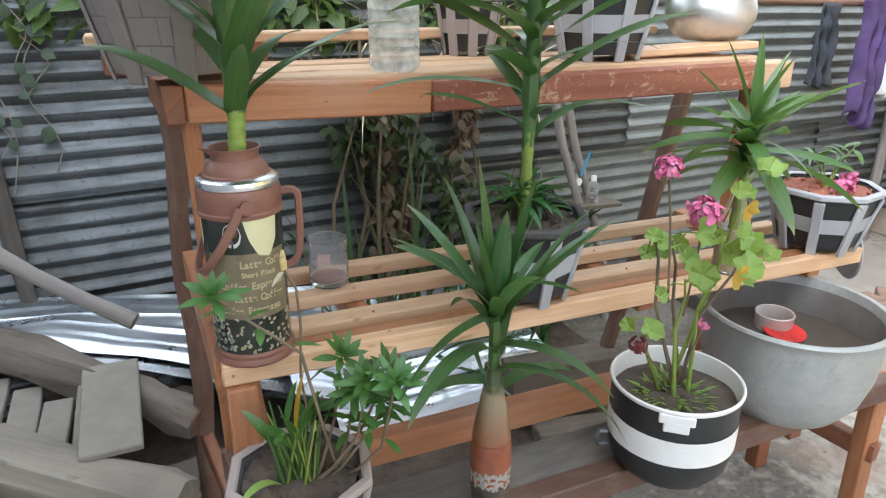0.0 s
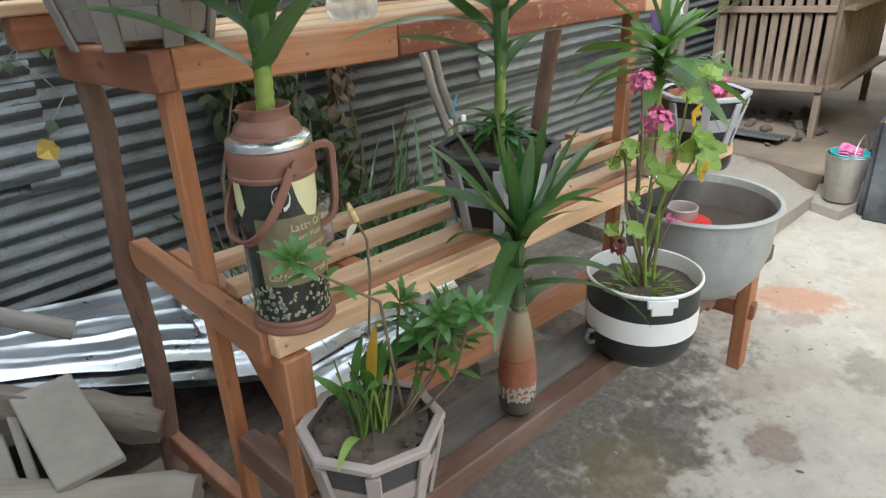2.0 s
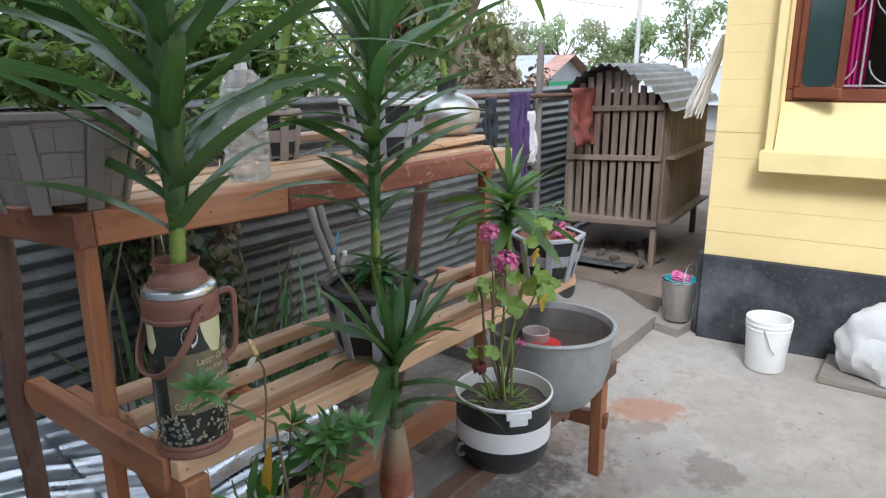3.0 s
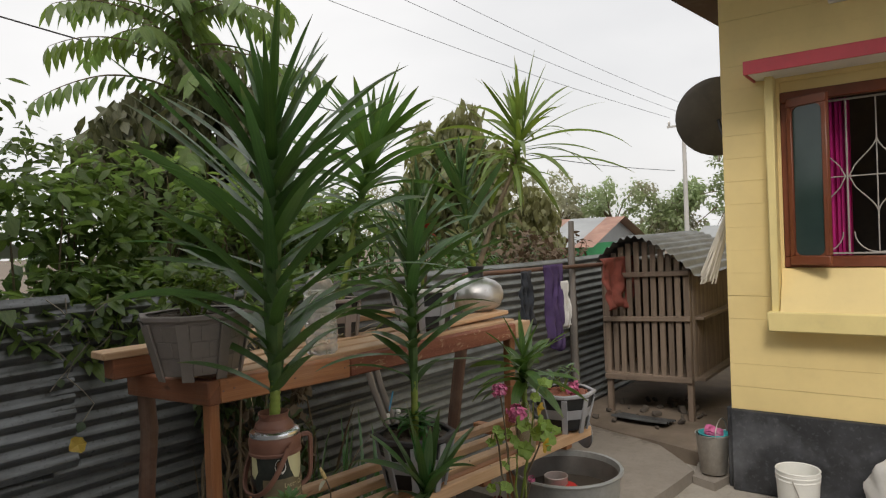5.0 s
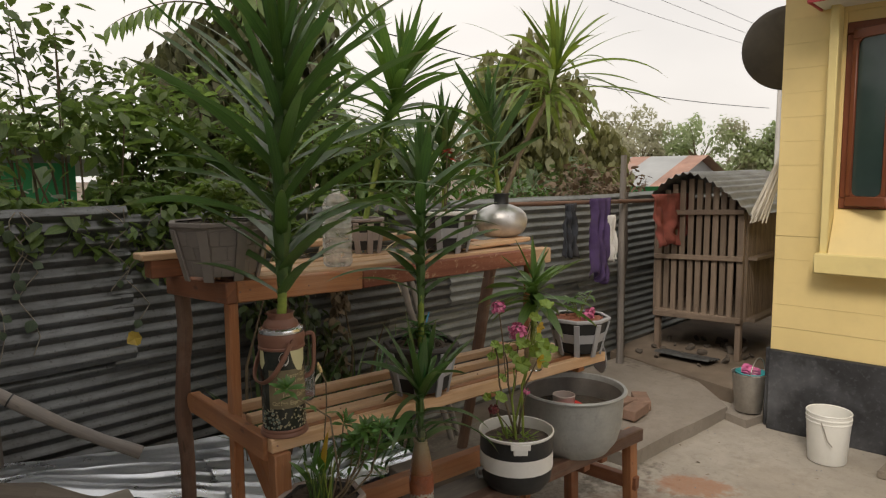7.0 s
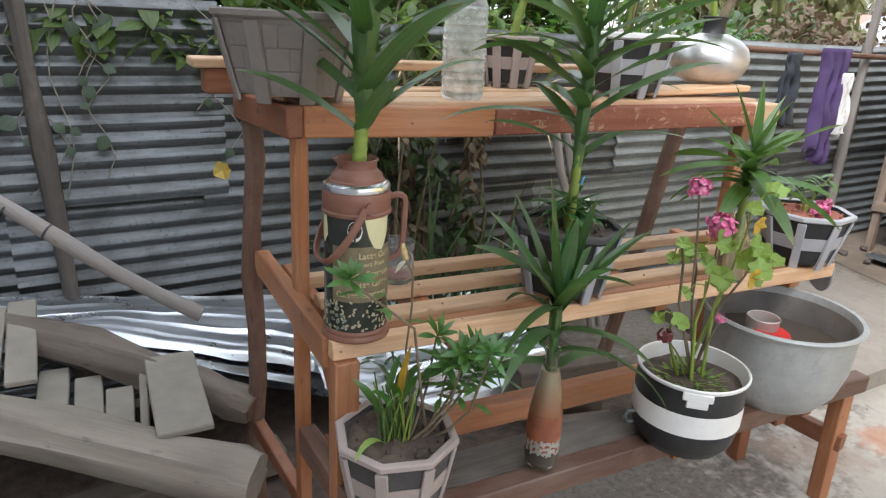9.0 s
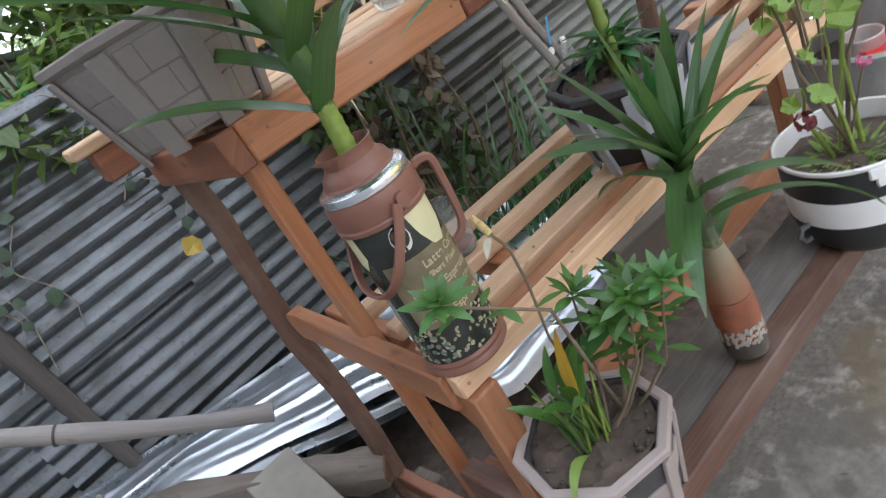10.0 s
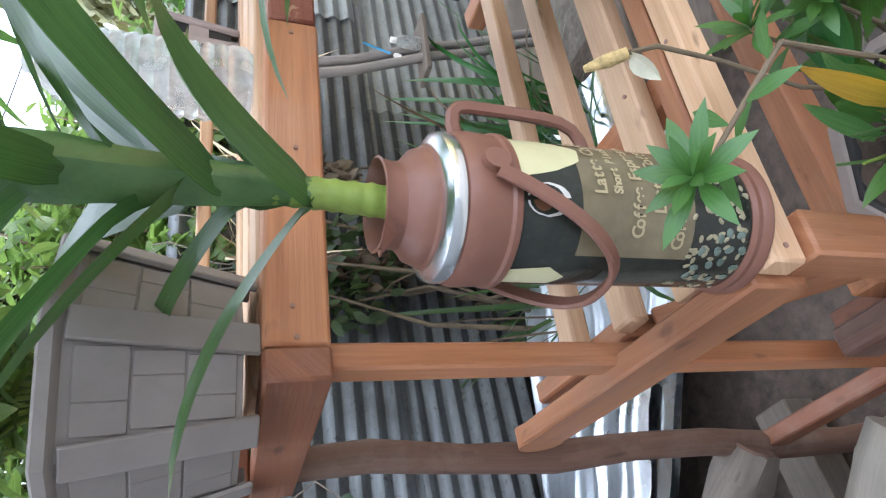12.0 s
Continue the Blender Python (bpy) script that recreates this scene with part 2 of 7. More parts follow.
M["roof"] = metal_sheet("roof_tin", (0.42, 0.44, 0.43), (0.56, 0.57, 0.56), (0.22, 0.21, 0.19), 0.5, 0.6, 0.5)
M["cooptin"] = metal_sheet("dark_coop_tin", (0.25, 0.265, 0.27), (0.36, 0.375, 0.38), (0.13, 0.125, 0.115), 0.42, 0.6, 0.5)
M["alu"] = metal_sheet("cast_aluminium", (0.42, 0.43, 0.42), (0.52, 0.53, 0.51), (0.27, 0.26, 0.24), 0.55, 0.5, 0.5)
M["steel"] = metal_sheet("polished_aluminium", (0.60, 0.59, 0.58), (0.72, 0.715, 0.71), (0.36, 0.28, 0.23), 0.30, 1.0, 0.5)
M["pailsteel"] = metal_sheet("dull_steel", (0.36, 0.34, 0.31), (0.47, 0.45, 0.42), (0.35, 0.32, 0.29), 0.32, 0.85, 0.4)
M["soil"] = plain("potting_soil", (0.088, 0.065, 0.05), 0.95, 0, 0.5, 22, 1.0, (0.16, 0.13, 0.105), 0.6)
M["redsoil"] = plain("reddish_soil", (0.30, 0.11, 0.07), 0.95, 0, 0.4, 22, 1.0, (0.45, 0.22, 0.15), 0.6)
M["earth"] = plain("trodden_earth", (0.19, 0.15, 0.115), 0.95, 0, 0.3, 3, 0.7, (0.09, 0.08, 0.05), 0.5)
M["yellow"] = plain("yellow_paint", (0.80, 0.63, 0.295), 0.62, 0, 0.07, 2.2, 0.25, (0.55, 0.42, 0.22), 0.16)
M["plaster"] = plain("grey_plaster", (0.31, 0.315, 0.32), 0.85, 0, 0.1, 2.0, 0.3)
M["palepaint"] = plain("pale_yellow_paint", (0.80, 0.66, 0.30), 0.6, 0, 0.07, 3, 0.2, (0.5, 0.42, 0.25), 0.2)
M["plinth"] = plain("black_paint", (0.035, 0.037, 0.042), 0.6, 0, 0.5, 5, 0.3, (0.17, 0.178, 0.195), 0.75)
M["redpaint"] = plain("red_paint", (0.50, 0.065, 0.085), 0.45, 0, 0.15, 4, 0.15)
M["white"] = plain("white_paint", (0.78, 0.77, 0.74), 0.5, 0, 0.06, 8, 0.2, (0.45, 0.42, 0.38), 0.25)
M["black"] = plain("black_pot_paint", (0.018, 0.019, 0.02), 0.45, 0, 0.4, 9, 0.2, (0.08, 0.075, 0.07), 0.4)
M["offwhite"] = plain("cement_white", (0.345, 0.285, 0.26), 0.8, 0, 0.08, 14, 0.5, (0.36, 0.31, 0.28), 0.35)
M["greypaint"] = plain("grey_pot_paint", (0.38, 0.38, 0.395), 0.7, 0, 0.08, 10, 0.4, (0.3, 0.28, 0.26), 0.3)
M["charcoal"] = plain("charcoal_pot_paint", (0.06, 0.055, 0.055), 0.75, 0, 0.3, 10, 0.5, (0.13, 0.12, 0.11), 0.4)
M["stonegrey"] = plain("grey_cement_pot", (0.235, 0.205, 0.185), 0.78, 0, 0.12, 8, 0.45, (0.13, 0.12, 0.11), 0.4)
M["brownplastic"] = plain("brown_plastic", (0.20, 0.088, 0.058), 0.42, 0, 0.1, 10, 0.08, (0.32, 0.2, 0.16), 0.3)
M["chrome"] = metal_sheet("chrome_band", (0.72, 0.75, 0.78), (0.85, 0.87, 0.9), (0.4, 0.42, 0.44), 0.14, 1.0, 0.2)
M["flaskbody"] = plain("flask_dark_print", (0.026, 0.03, 0.024), 0.16, 0, 0.5, 12, 0.02, (0.07, 0.075, 0.05), 0.5)
M["flasktaupe"] = plain("flask_taupe_print", (0.19, 0.155, 0.09), 0.16, 0, 0.3, 14, 0.02, (0.09, 0.075, 0.05), 0.4)
M["flaskcream"] = plain("flask_cream_print", (0.62, 0.58, 0.34), 0.18, 0, 0.1, 12, 0.02, (0.5, 0.45, 0.28), 0.3)
M["flaskwhite"] = plain("flask_white_print", (0.68, 0.66, 0.62), 0.18, 0, 0.1, 12, 0.02)
M["flaskcoffee"] = plain("flask_coffee_print", (0.16, 0.075, 0.04), 0.18, 0, 0.3, 12, 0.02)
M["flaskletter"] = plain("flask_lettering", (0.46, 0.38, 0.22), 0.2, 0, 0.1, 12, 0.02)
M["bean"] = plain("bean_print", (0.34, 0.30, 0.19), 0.3, 0, 0.35, 40, 0.05, (0.15, 0.13, 0.07), 0.6)
M["paleblot"] = plain("pale_bean_print", (0.13, 0.17, 0.14), 0.25, 0, 0.4, 60, 0.05, (0.30, 0.36, 0.31), 0.5)
M["glass"] = glassy("bottle_glass", (0.93, 0.95, 0.93), 0.04, 1.46, (0.5, 0.42, 0.32), 0.07)
M["pet"] = glassy("clear_plastic", (0.96, 0.97, 0.96), 0.07, 1.22, (0.86, 0.88, 0.87), 0.36, milky=True)
M["jar"] = glassy("jar_glass", (0.95, 0.96, 0.97), 0.03, 1.3, (0.6, 0.6, 0.6), 0.12)
M["scum"] = plain("dark_pot_stain", (0.19, 0.175, 0.16), 0.6, 0.2, 0.25, 9, 0.2, (0.10, 0.088, 0.075), 0.6)
M["redgravel"] = plain("red_sand", (0.46, 0.115, 0.04), 0.9, 0, 0.3, 40, 0.6, (0.5, 0.2, 0.1), 0.3)
M["chips"] = plain("white_stone_chips", (0.68, 0.64, 0.58), 0.7, 0, 0.2, 30, 0.4)
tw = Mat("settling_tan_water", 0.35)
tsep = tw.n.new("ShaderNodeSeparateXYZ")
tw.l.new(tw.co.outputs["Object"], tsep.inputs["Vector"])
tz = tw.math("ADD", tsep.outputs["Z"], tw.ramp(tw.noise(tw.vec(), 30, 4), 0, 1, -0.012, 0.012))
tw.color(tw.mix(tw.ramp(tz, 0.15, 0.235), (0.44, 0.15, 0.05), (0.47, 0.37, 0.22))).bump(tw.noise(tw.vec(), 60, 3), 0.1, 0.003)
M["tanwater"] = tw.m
M["murk"] = plain("murky_fill", (0.42, 0.33, 0.20), 0.35, 0, 0.15, 20, 0.1)
M["drac"] = leaf("dracaena_leaf", (0.030, 0.075, 0.024), (0.082, 0.160, 0.046), (0.15, 0.15, 0.06), 0.28, 0.34)
M["yucca"] = leaf("yucca_leaf", (0.085, 0.15, 0.035), (0.21, 0.285, 0.075), (0.30, 0.27, 0.11), 0.38, 0.42)
M["dracl"] = leaf("bright_strap_leaf", (0.018, 0.09, 0.02), (0.045, 0.17, 0.035), (0.10, 0.16, 0.05), 0.36, 0.28)
M["dracm"] = leaf("mid_green_strap_leaf", (0.04, 0.10, 0.025), (0.12, 0.215, 0.055), (0.22, 0.23, 0.08), 0.36, 0.35)
M["geran"] = leaf("geranium_leaf", (0.13, 0.245, 0.045), (0.29, 0.40, 0.09), (0.36, 0.38, 0.10), 0.6, 0.35)
M["bush"] = leaf("bush_leaf", (0.065, 0.125, 0.034), (0.185, 0.255, 0.08), (0.22, 0.21, 0.08), 0.42, 0.55)
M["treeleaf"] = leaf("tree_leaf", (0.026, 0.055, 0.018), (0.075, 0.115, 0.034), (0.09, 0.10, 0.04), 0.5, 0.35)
M["dryleaf"] = leaf("drooping_leaf", (0.095, 0.11, 0.045), (0.23, 0.23, 0.10), (0.23, 0.16, 0.075), 0.55, 0.42)
M["vineleaf"] = leaf("dull_vine_leaf", (0.035, 0.068, 0.035), (0.085, 0.13, 0.07), (0.11, 0.12, 0.06), 0.45, 0.35)
M["shagleaf"] = leaf("shaggy_brown_green_leaf", (0.05, 0.058, 0.028), (0.125, 0.125, 0.06), (0.14, 0.10, 0.05), 0.55, 0.35)
M["periw"] = leaf("glossy_small_leaf", (0.036, 0.105, 0.02), (0.092, 0.205, 0.042), (0.13, 0.21, 0.05), 0.36, 0.3)
M["frondleaf"] = leaf("frond_leaf", (0.07, 0.125, 0.034), (0.17, 0.24, 0.07), (0.19, 0.22, 0.08), 0.45, 0.5)
M["lacyleaf"] = leaf("light_tree_leaf", (0.06, 0.105, 0.034), (0.15, 0.205, 0.07), (0.17, 0.18, 0.07), 0.48, 0.45)
# the two far leaves are paled so that their colour carries the haze
M["hazeleaf"] = leaf("hazed_far_leaf", (0.17, 0.23, 0.12), (0.32, 0.38, 0.21), (0.30, 0.31, 0.19), 0.5, 0.5)
M["hazedullleaf"] = leaf("hazed_far_dull_leaf", (0.25, 0.25, 0.175), (0.38, 0.385, 0.27), (0.36, 0.32, 0.23), 0.55, 0.5)
M["yleaf"] = leaf("yellowing_leaf", (0.42, 0.24, 0.02), (0.56, 0.38, 0.05), (0.30, 0.15, 0.03), 0.5, 0.35)
M["deadleaf"] = leaf("dead_leaf", (0.085, 0.06, 0.04), (0.19, 0.135, 0.08), (0.13, 0.09, 0.05), 0.8, 0.2)
M["straw"] = plain("dry_straw", (0.50, 0.40, 0.25), 0.85, 0, 0.25, 20, 0.2)
M["stemg"] = plain("green_stem", (0.20, 0.27, 0.045), 0.5, 0, 0.3, 16, 0.3, (0.11, 0.09, 0.04), 0.5)
M["sheath"] = plain("leaf_sheath_green", (0.062, 0.125, 0.032), 0.42, 0, 0.3, 26, 0.4, (0.10, 0.13, 0.035), 0.6)
M["stemb"] = plain("brown_stem", (0.16, 0.12, 0.075), 0.8, 0, 0.3, 20, 0.5)
M["pink"] = plain("pink_petals", (0.62, 0.14, 0.29), 0.65, 0, 0.35, 120, 0.3, (0.80, 0.42, 0.54), 0.9)
M["deadflower"] = plain("withered_petals", (0.16, 0.03, 0.035), 0.8, 0, 0.4, 60, 0.3)
M["redflower"] = plain("red_petals", (0.62, 0.035, 0.03), 0.55, 0, 0.3, 40, 0.2)
M["cream"] = plain("cream_spathe", (0.66, 0.62, 0.46), 0.6, 0, 0.15, 40, 0.4)
M["spadix"] = plain("tan_spadix", (0.50, 0.36, 0.15), 0.7, 0, 0.4, 160, 0.8, (0.25, 0.16, 0.06), 0.6)
M["purple"] = plain("purple_cloth", (0.068, 0.04, 0.12), 0.9, 0, 0.25, 10, 0.4)
M["redcloth"] = plain("brick_red_cloth", (0.27, 0.075, 0.06), 0.9, 0, 0.3, 12, 0.4)
M["darkcloth"] = plain("dark_cloth", (0.03, 0.035, 0.045), 0.9, 0, 0.3, 10, 0.4)
M["whitecloth"] = plain("white_sack", (0.62, 0.61, 0.59), 0.5, 0, 0.1, 8, 0.7, (0.42, 0.40, 0.38), 0.35)
M["palereed"] = plain("pale_dry_reed", (0.66, 0.62, 0.54), 0.7, 0, 0.1, 14, 0.2, (0.45, 0.41, 0.34), 0.3)
M["greysoffit"] = plain("grey_soffit_board", (0.86, 0.85, 0.82), 0.8, 0, 0.06, 2.0, 0.2, (0.55, 0.53, 0.5), 0.25)
M["palebulb"] = plain("frosted_bulb", (0.62, 0.64, 0.62), 0.25, 0, 0.05, 20, 0.05)
M["bucket"] = plain("white_plastic", (0.80, 0.80, 0.76), 0.35, 0, 0.04, 6, 0.05, (0.5, 0.46, 0.4), 0.2)
M["bluehandle"] = plain("blue_plastic", (0.06, 0.30, 0.55), 0.4)
M["whitecan"] = plain("scuffed_white_can", (0.62, 0.56, 0.52), 0.35, 0.2, 0.1, 20, 0.1, (0.4, 0.33, 0.3), 0.4)
M["teal"] = plain("teal_plastic", (0.05, 0.42, 0.45), 0.4, 0, 0.1, 8, 0.05)
M["pinkcloth"] = plain("pink_cloth", (0.55, 0.12, 0.28), 0.9, 0, 0.35, 25, 0.4, (0.7, 0.5, 0.55), 0.6)
M["curtain"] = plain("magenta_curtain", (0.50, 0.015, 0.20), 0.85, 0, 0.15, 6, 0.2)
M["brownframe"] = plain("brown_window_paint", (0.19, 0.055, 0.025), 0.4, 0, 0.15, 6, 0.15)
M["room"] = plain("dim_room", (0.05, 0.045, 0.045), 0.9)
M["wire"] = plain("black_cable", (0.03, 0.03, 0.03), 0.6)
M["grille"] = plain("white_iron", (0.42, 0.40, 0.37), 0.4)
M["dish"] = plain("dish_back", (0.12, 0.105, 0.09), 0.6, 0, 0.25, 4, 0.1, (0.2, 0.17, 0.14), 0.5)
M["stone"] = plain("rubble", (0.095, 0.08, 0.067), 0.9, 0, 0.25, 10, 0.6)
M["brick"] = plain("burnt_brick", (0.24, 0.15, 0.11), 0.9, 0, 0.2, 12, 0.6, (0.3, 0.26, 0.22), 0.4)
M["redblock"] = plain("dull_red_block", (0.27, 0.12, 0.11), 0.85, 0, 0.2, 8, 0.5, (0.3, 0.24, 0.2), 0.4)
M["rust"] = plain("rusty_roof", (0.33, 0.19, 0.145), 0.8, 0, 0.3, 1.2, 0.3, (0.40, 0.37, 0.35), 0.8)
M["paleroof"] = plain("pale_roof", (0.31, 0.325, 0.33), 0.6, 0, 0.15, 1.0, 0.2, (0.35, 0.28, 0.24), 0.4)
M["greenwall"] = plain("green_wall", (0.05, 0.36, 0.14), 0.8, 0, 0.15, 1.0, 0.2)
M["pale_pole"] = plain("concrete_pole", (0.47, 0.46, 0.44), 0.8, 0, 0.1, 3, 0.3)
M["concrete"] = concrete(
    "yard_concrete", (0.50, 0.46, 0.402), (0.325, 0.293, 0.25), (0.1, 0.09, 0.08),
    # the wide dark patch under the stand mixes damp stain with painted shade
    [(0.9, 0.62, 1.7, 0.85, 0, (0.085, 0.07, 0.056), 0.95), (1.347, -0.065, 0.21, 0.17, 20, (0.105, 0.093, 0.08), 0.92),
     (1.526, -0.369, 0.11, 0.10, 0, (0.18, 0.125, 0.105), 0.8), (2.16, -0.489, 0.16, 0.12, 20, (0.19, 0.165, 0.14), 0.75),
     (2.54, -0.06, 0.22, 0.14, -50, (0.43, 0.21, 0.12), 0.85), (1.02, -0.12, 0.26, 0.16, 20, (0.16, 0.125, 0.075), 0.85),
     (0.62, -0.10, 0.30, 0.16, 10, (0.14, 0.128, 0.11), 0.7), (2.1, 0.1, 0.26, 0.13, -40, (0.30, 0.215, 0.17), 0.6),
     (1.85, -0.22, 0.3, 0.10, -30, (0.29, 0.235, 0.205), 0.55), (2.35, -0.12, 0.12, 0.06, -30, (0.25, 0.19, 0.16), 0.6),
     # the last two darken the floor under the pile and paint shade by the fence
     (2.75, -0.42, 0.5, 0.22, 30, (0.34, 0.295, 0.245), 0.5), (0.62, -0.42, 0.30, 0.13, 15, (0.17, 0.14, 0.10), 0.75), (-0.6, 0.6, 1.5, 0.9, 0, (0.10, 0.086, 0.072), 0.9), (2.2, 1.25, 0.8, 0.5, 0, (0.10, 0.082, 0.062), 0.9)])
M["slab"] = concrete("path_concrete", (0.345, 0.305, 0.262), (0.235, 0.206, 0.174), (0.1, 0.09, 0.08),
                     # earthy patch near the coop, then shade painted on the slab by the fence
                     [(4.6, 1.1, 0.55, 0.7, 0, (0.13, 0.11, 0.085), 0.85), (2.4, 1.35, 0.7, 0.4, 0, (0.10, 0.082, 0.062), 0.9)])


# ---------------------------------------------------------------- mesh tools
class Mesh:
    """Vertices, faces and UVs that grow into one mesh."""

    def __init__(self):
        self.v, self.f, self.uv = [], [], []

    def add(self, verts, faces, uvs=None, m=None):
        k = len(self.v)
        self.v += [tuple(m @ Vector(p)) if m else tuple(p) for p in verts]
        for i, f in enumerate(faces):
            self.f.append([k + j for j in f])
            self.uv += uvs[i] if uvs else [(0.0, 0.0)] * len(f)
        return self

    def box(self, size, m=None, bevel=0.004, at=(0, 0, 0)):
        """A chamfered box; its UVs run along its longest side in metres."""
        h = [s / 2 for s in size]
        b = min(bevel, *(x * 0.45 for x in h))
        long_axis = max(range(3), key=lambda i: size[i])
        verts, idx = [], {}
        for sx in (-1, 1):
            for sy in (-1, 1):
                for sz in (-1, 1):
                    s = (sx, sy, sz)
                    for ax in range(3):
                        p = [s[i] * (h[i] if i == ax else h[i] - b) + at[i] for i in range(3)]
                        idx[(s, ax)] = len(verts)
                        verts.append(p)
        faces = []
        for ax in range(3):
            u, w = (ax + 1) % 3, (ax + 2) % 3
            for sg in (-1, 1):
                ring = []
                for a, c in ((-1, -1), (1, -1), (1, 1), (-1, 1)):
                    s = [0, 0, 0]
                    s[ax], s[u], s[w] = sg, a, c
                    ring.append(idx[(tuple(s), ax)])
                faces.append(ring if sg > 0 else ring[::-1])
            for a in (-1, 1):
                for c in (-1, 1):
                    s0, s1 = [0, 0, 0], [0, 0, 0]
                    s0[ax], s1[ax] = -1, 1
                    s0[u] = s1[u] = a
                    s0[w] = s1[w] = c
                    q = [idx[(tuple(s0), u)], idx[(tuple(s1), u)], idx[(tuple(s1), w)], idx[(tuple(s0), w)]]
                    faces.append(q if a * c < 0 else q[::-1])
        for sx in (-1, 1):
            for sy in (-1, 1):
                for sz in (-1, 1):
                    s = (sx, sy, sz)
                    t = [idx[(s, 0)], idx[(s, 1)], idx[(s, 2)]]
                    faces.append(t if sx * sy * sz > 0 else t[::-1])
        off = (random.random() * 9, random.random() * 9)
        o1, o2 = [i for i in range(3) if i != long_axis]
        uvs = [[(verts[i][long_axis] + off[0], verts[i][o1] + verts[i][o2] + off[1]) for i in f] for f in faces]
        return self.add(verts, faces, uvs, m)

    def beam(self, p0, p1, w, h, bevel=0.004, up=(0, 0, 1)):
        """A timber from p0 to p1, w wide and h high."""
        p0, p1 = Vector(p0), Vector(p1)
        d = p1 - p0
        x = d.normalized()
        y = Vector(up).cross(x)
        if y.length < 1e-4:
            y = Vector((0, 1, 0)).cross(x)
        y.normalize()
        z = x.cross(y)
        m = Matrix((x, y, z)).transposed().to_4x4()
        m.translation = (p0 + p1) / 2
        return self.box((d.length, w, h), m, bevel)

    def sweep(self, pts, w, h, up=(0, 0, 1)):
        """A flat strap with a rectangular section and softened edges along a bent line."""
        pts, up = [Vector(p) for p in pts], Vector(up)
        verts, faces, n = [], [], len(pts)
        c = 0.3 * min(w, h)
        sec = [(-w / 2 + c, -h / 2), (w / 2 - c, -h / 2), (w / 2, -h / 2 + c), (w / 2, h / 2 - c), (w / 2 - c, h / 2), (-w / 2 + c, h / 2), (-w / 2, h / 2 - c), (-w / 2, -h / 2 + c)]
        for i, p in enumerate(pts):
            t = (pts[min(i + 1, n - 1)] - pts[max(i - 1, 0)]).normalized()
            x = t.cross(up).normalized()
            y = x.cross(t)
            verts += [p + x * a + y * b for a, b in sec]
        for i in range(n - 1):
            for j in range(8):
                k = (j + 1) % 8
                faces.append([i * 8 + j, i * 8 + k, (i + 1) * 8 + k, (i + 1) * 8 + j])
        faces += [list(range(8))[::-1], [(n - 1) * 8 + j for j in range(8)]]
        return self.add(verts, faces)

    def tube(self, pts, radii, seg=10, caps=True, rough=0.0, m=None):
        pts = [Vector(p) for p in pts]
        n = len(pts)
        if isinstance(radii, (int, float)):
            radii = [radii] * n
        verts, faces, uvs = [], [], []
        side = None
        run = 0.0
        off = random.random() * 9
        runs = []
        for i, p in enumerate(pts):
            t = (pts[min(i + 1, n - 1)] - pts[max(i - 1, 0)]).normalized()
            if side is None:
                side = t.orthogonal().normalized()
            side = (side - t * side.dot(t)).normalized()
            other = t.cross(side)
            if i:
                run += (p - pts[i - 1]).length
            runs.append(run)
            for j in range(seg):
                a = 2 * math.pi * j / seg
                r = radii[i] * (1 + rough * (noise.noise(Vector((p.x * 9 + math.cos(a) * 2, p.y * 9 + math.sin(a) * 2, p.z * 9))) if rough else 0))
                verts.append(p + (side * math.cos(a) + other * math.sin(a)) * r)
        for i in range(n - 1):
            for j in range(seg):
                k = (j + 1) % seg
                faces.append([i * seg + j, i * seg + k, (i + 1) * seg + k, (i + 1) * seg + j])
                a, b = radii[i] * 6.28 * j / seg, radii[i] * 6.28 * (j + 1) / seg
                uvs.append([(runs[i] + off, a), (runs[i] + off, b), (runs[i + 1] + off, b), (runs[i + 1] + off, a)])
        if caps:
            faces.append(list(range(seg))[::-1])
            uvs.append([(off, 0.1 * math.sin(j)) for j in range(seg)])
            faces.append([(n - 1) * seg + j for j in range(seg)])
            uvs.append([(off, 0.1 * math.sin(j)) for j in range(seg)])
        return self.add(verts, faces, uvs, m)

    def lathe(self, prof, seg=32, m=None, sides=None, caps=False):
        """A turned body from (radius, height) pairs; sides gives a polygon instead of a circle."""
        k = sides or seg
        verts, faces, uvs = [], [], []
        for r, z in prof:
            for j in range(k):
                a = 2 * math.pi * (j + (0.5 if sides else 0)) / k
                verts.append((r * math.cos(a), r * math.sin(a), z))
        for i in range(len(prof) - 1):
            for j in range(k):
                n = (j + 1) % k
                faces.append([i * k + j, i * k + n, (i + 1) * k + n, (i + 1) * k + j])
                uvs.append([(prof[i][1], j / k), (prof[i][1], (j + 1) / k), (prof[i + 1][1], (j + 1) / k), (prof[i + 1][1], j / k)])
        if caps and prof[0][0] > 1e-5:
            faces.append(list(range(k))[::-1])
            uvs.append([(0, 0)] * k)
        if caps and prof[-1][0] > 1e-5:
            faces.append([(len(prof) - 1) * k + j for j in range(k)])
            uvs.append([(0, 0)] * k)
        return self.add(verts, faces, uvs, m)

    def blade(self, base, dirn, length, width, droop=0.6, fold=0.35, segs=8, twist=0.0, belly=0.35, neck=0.3):
        """A strap leaf that leaves base along dirn and bends towards the ground. UV: u along, v across."""
        p, d = Vector(base), Vector(dirn).normalized()
        side = d.cross(Vector((0, 0, 1)))
        side = side.normalized() if side.length > 1e-3 else Vector((1, 0, 0))
        if twist:
            side = Matrix.Rotation(twist, 3, d) @ side
        verts, faces, uvs = [], [], []
        step = length / segs
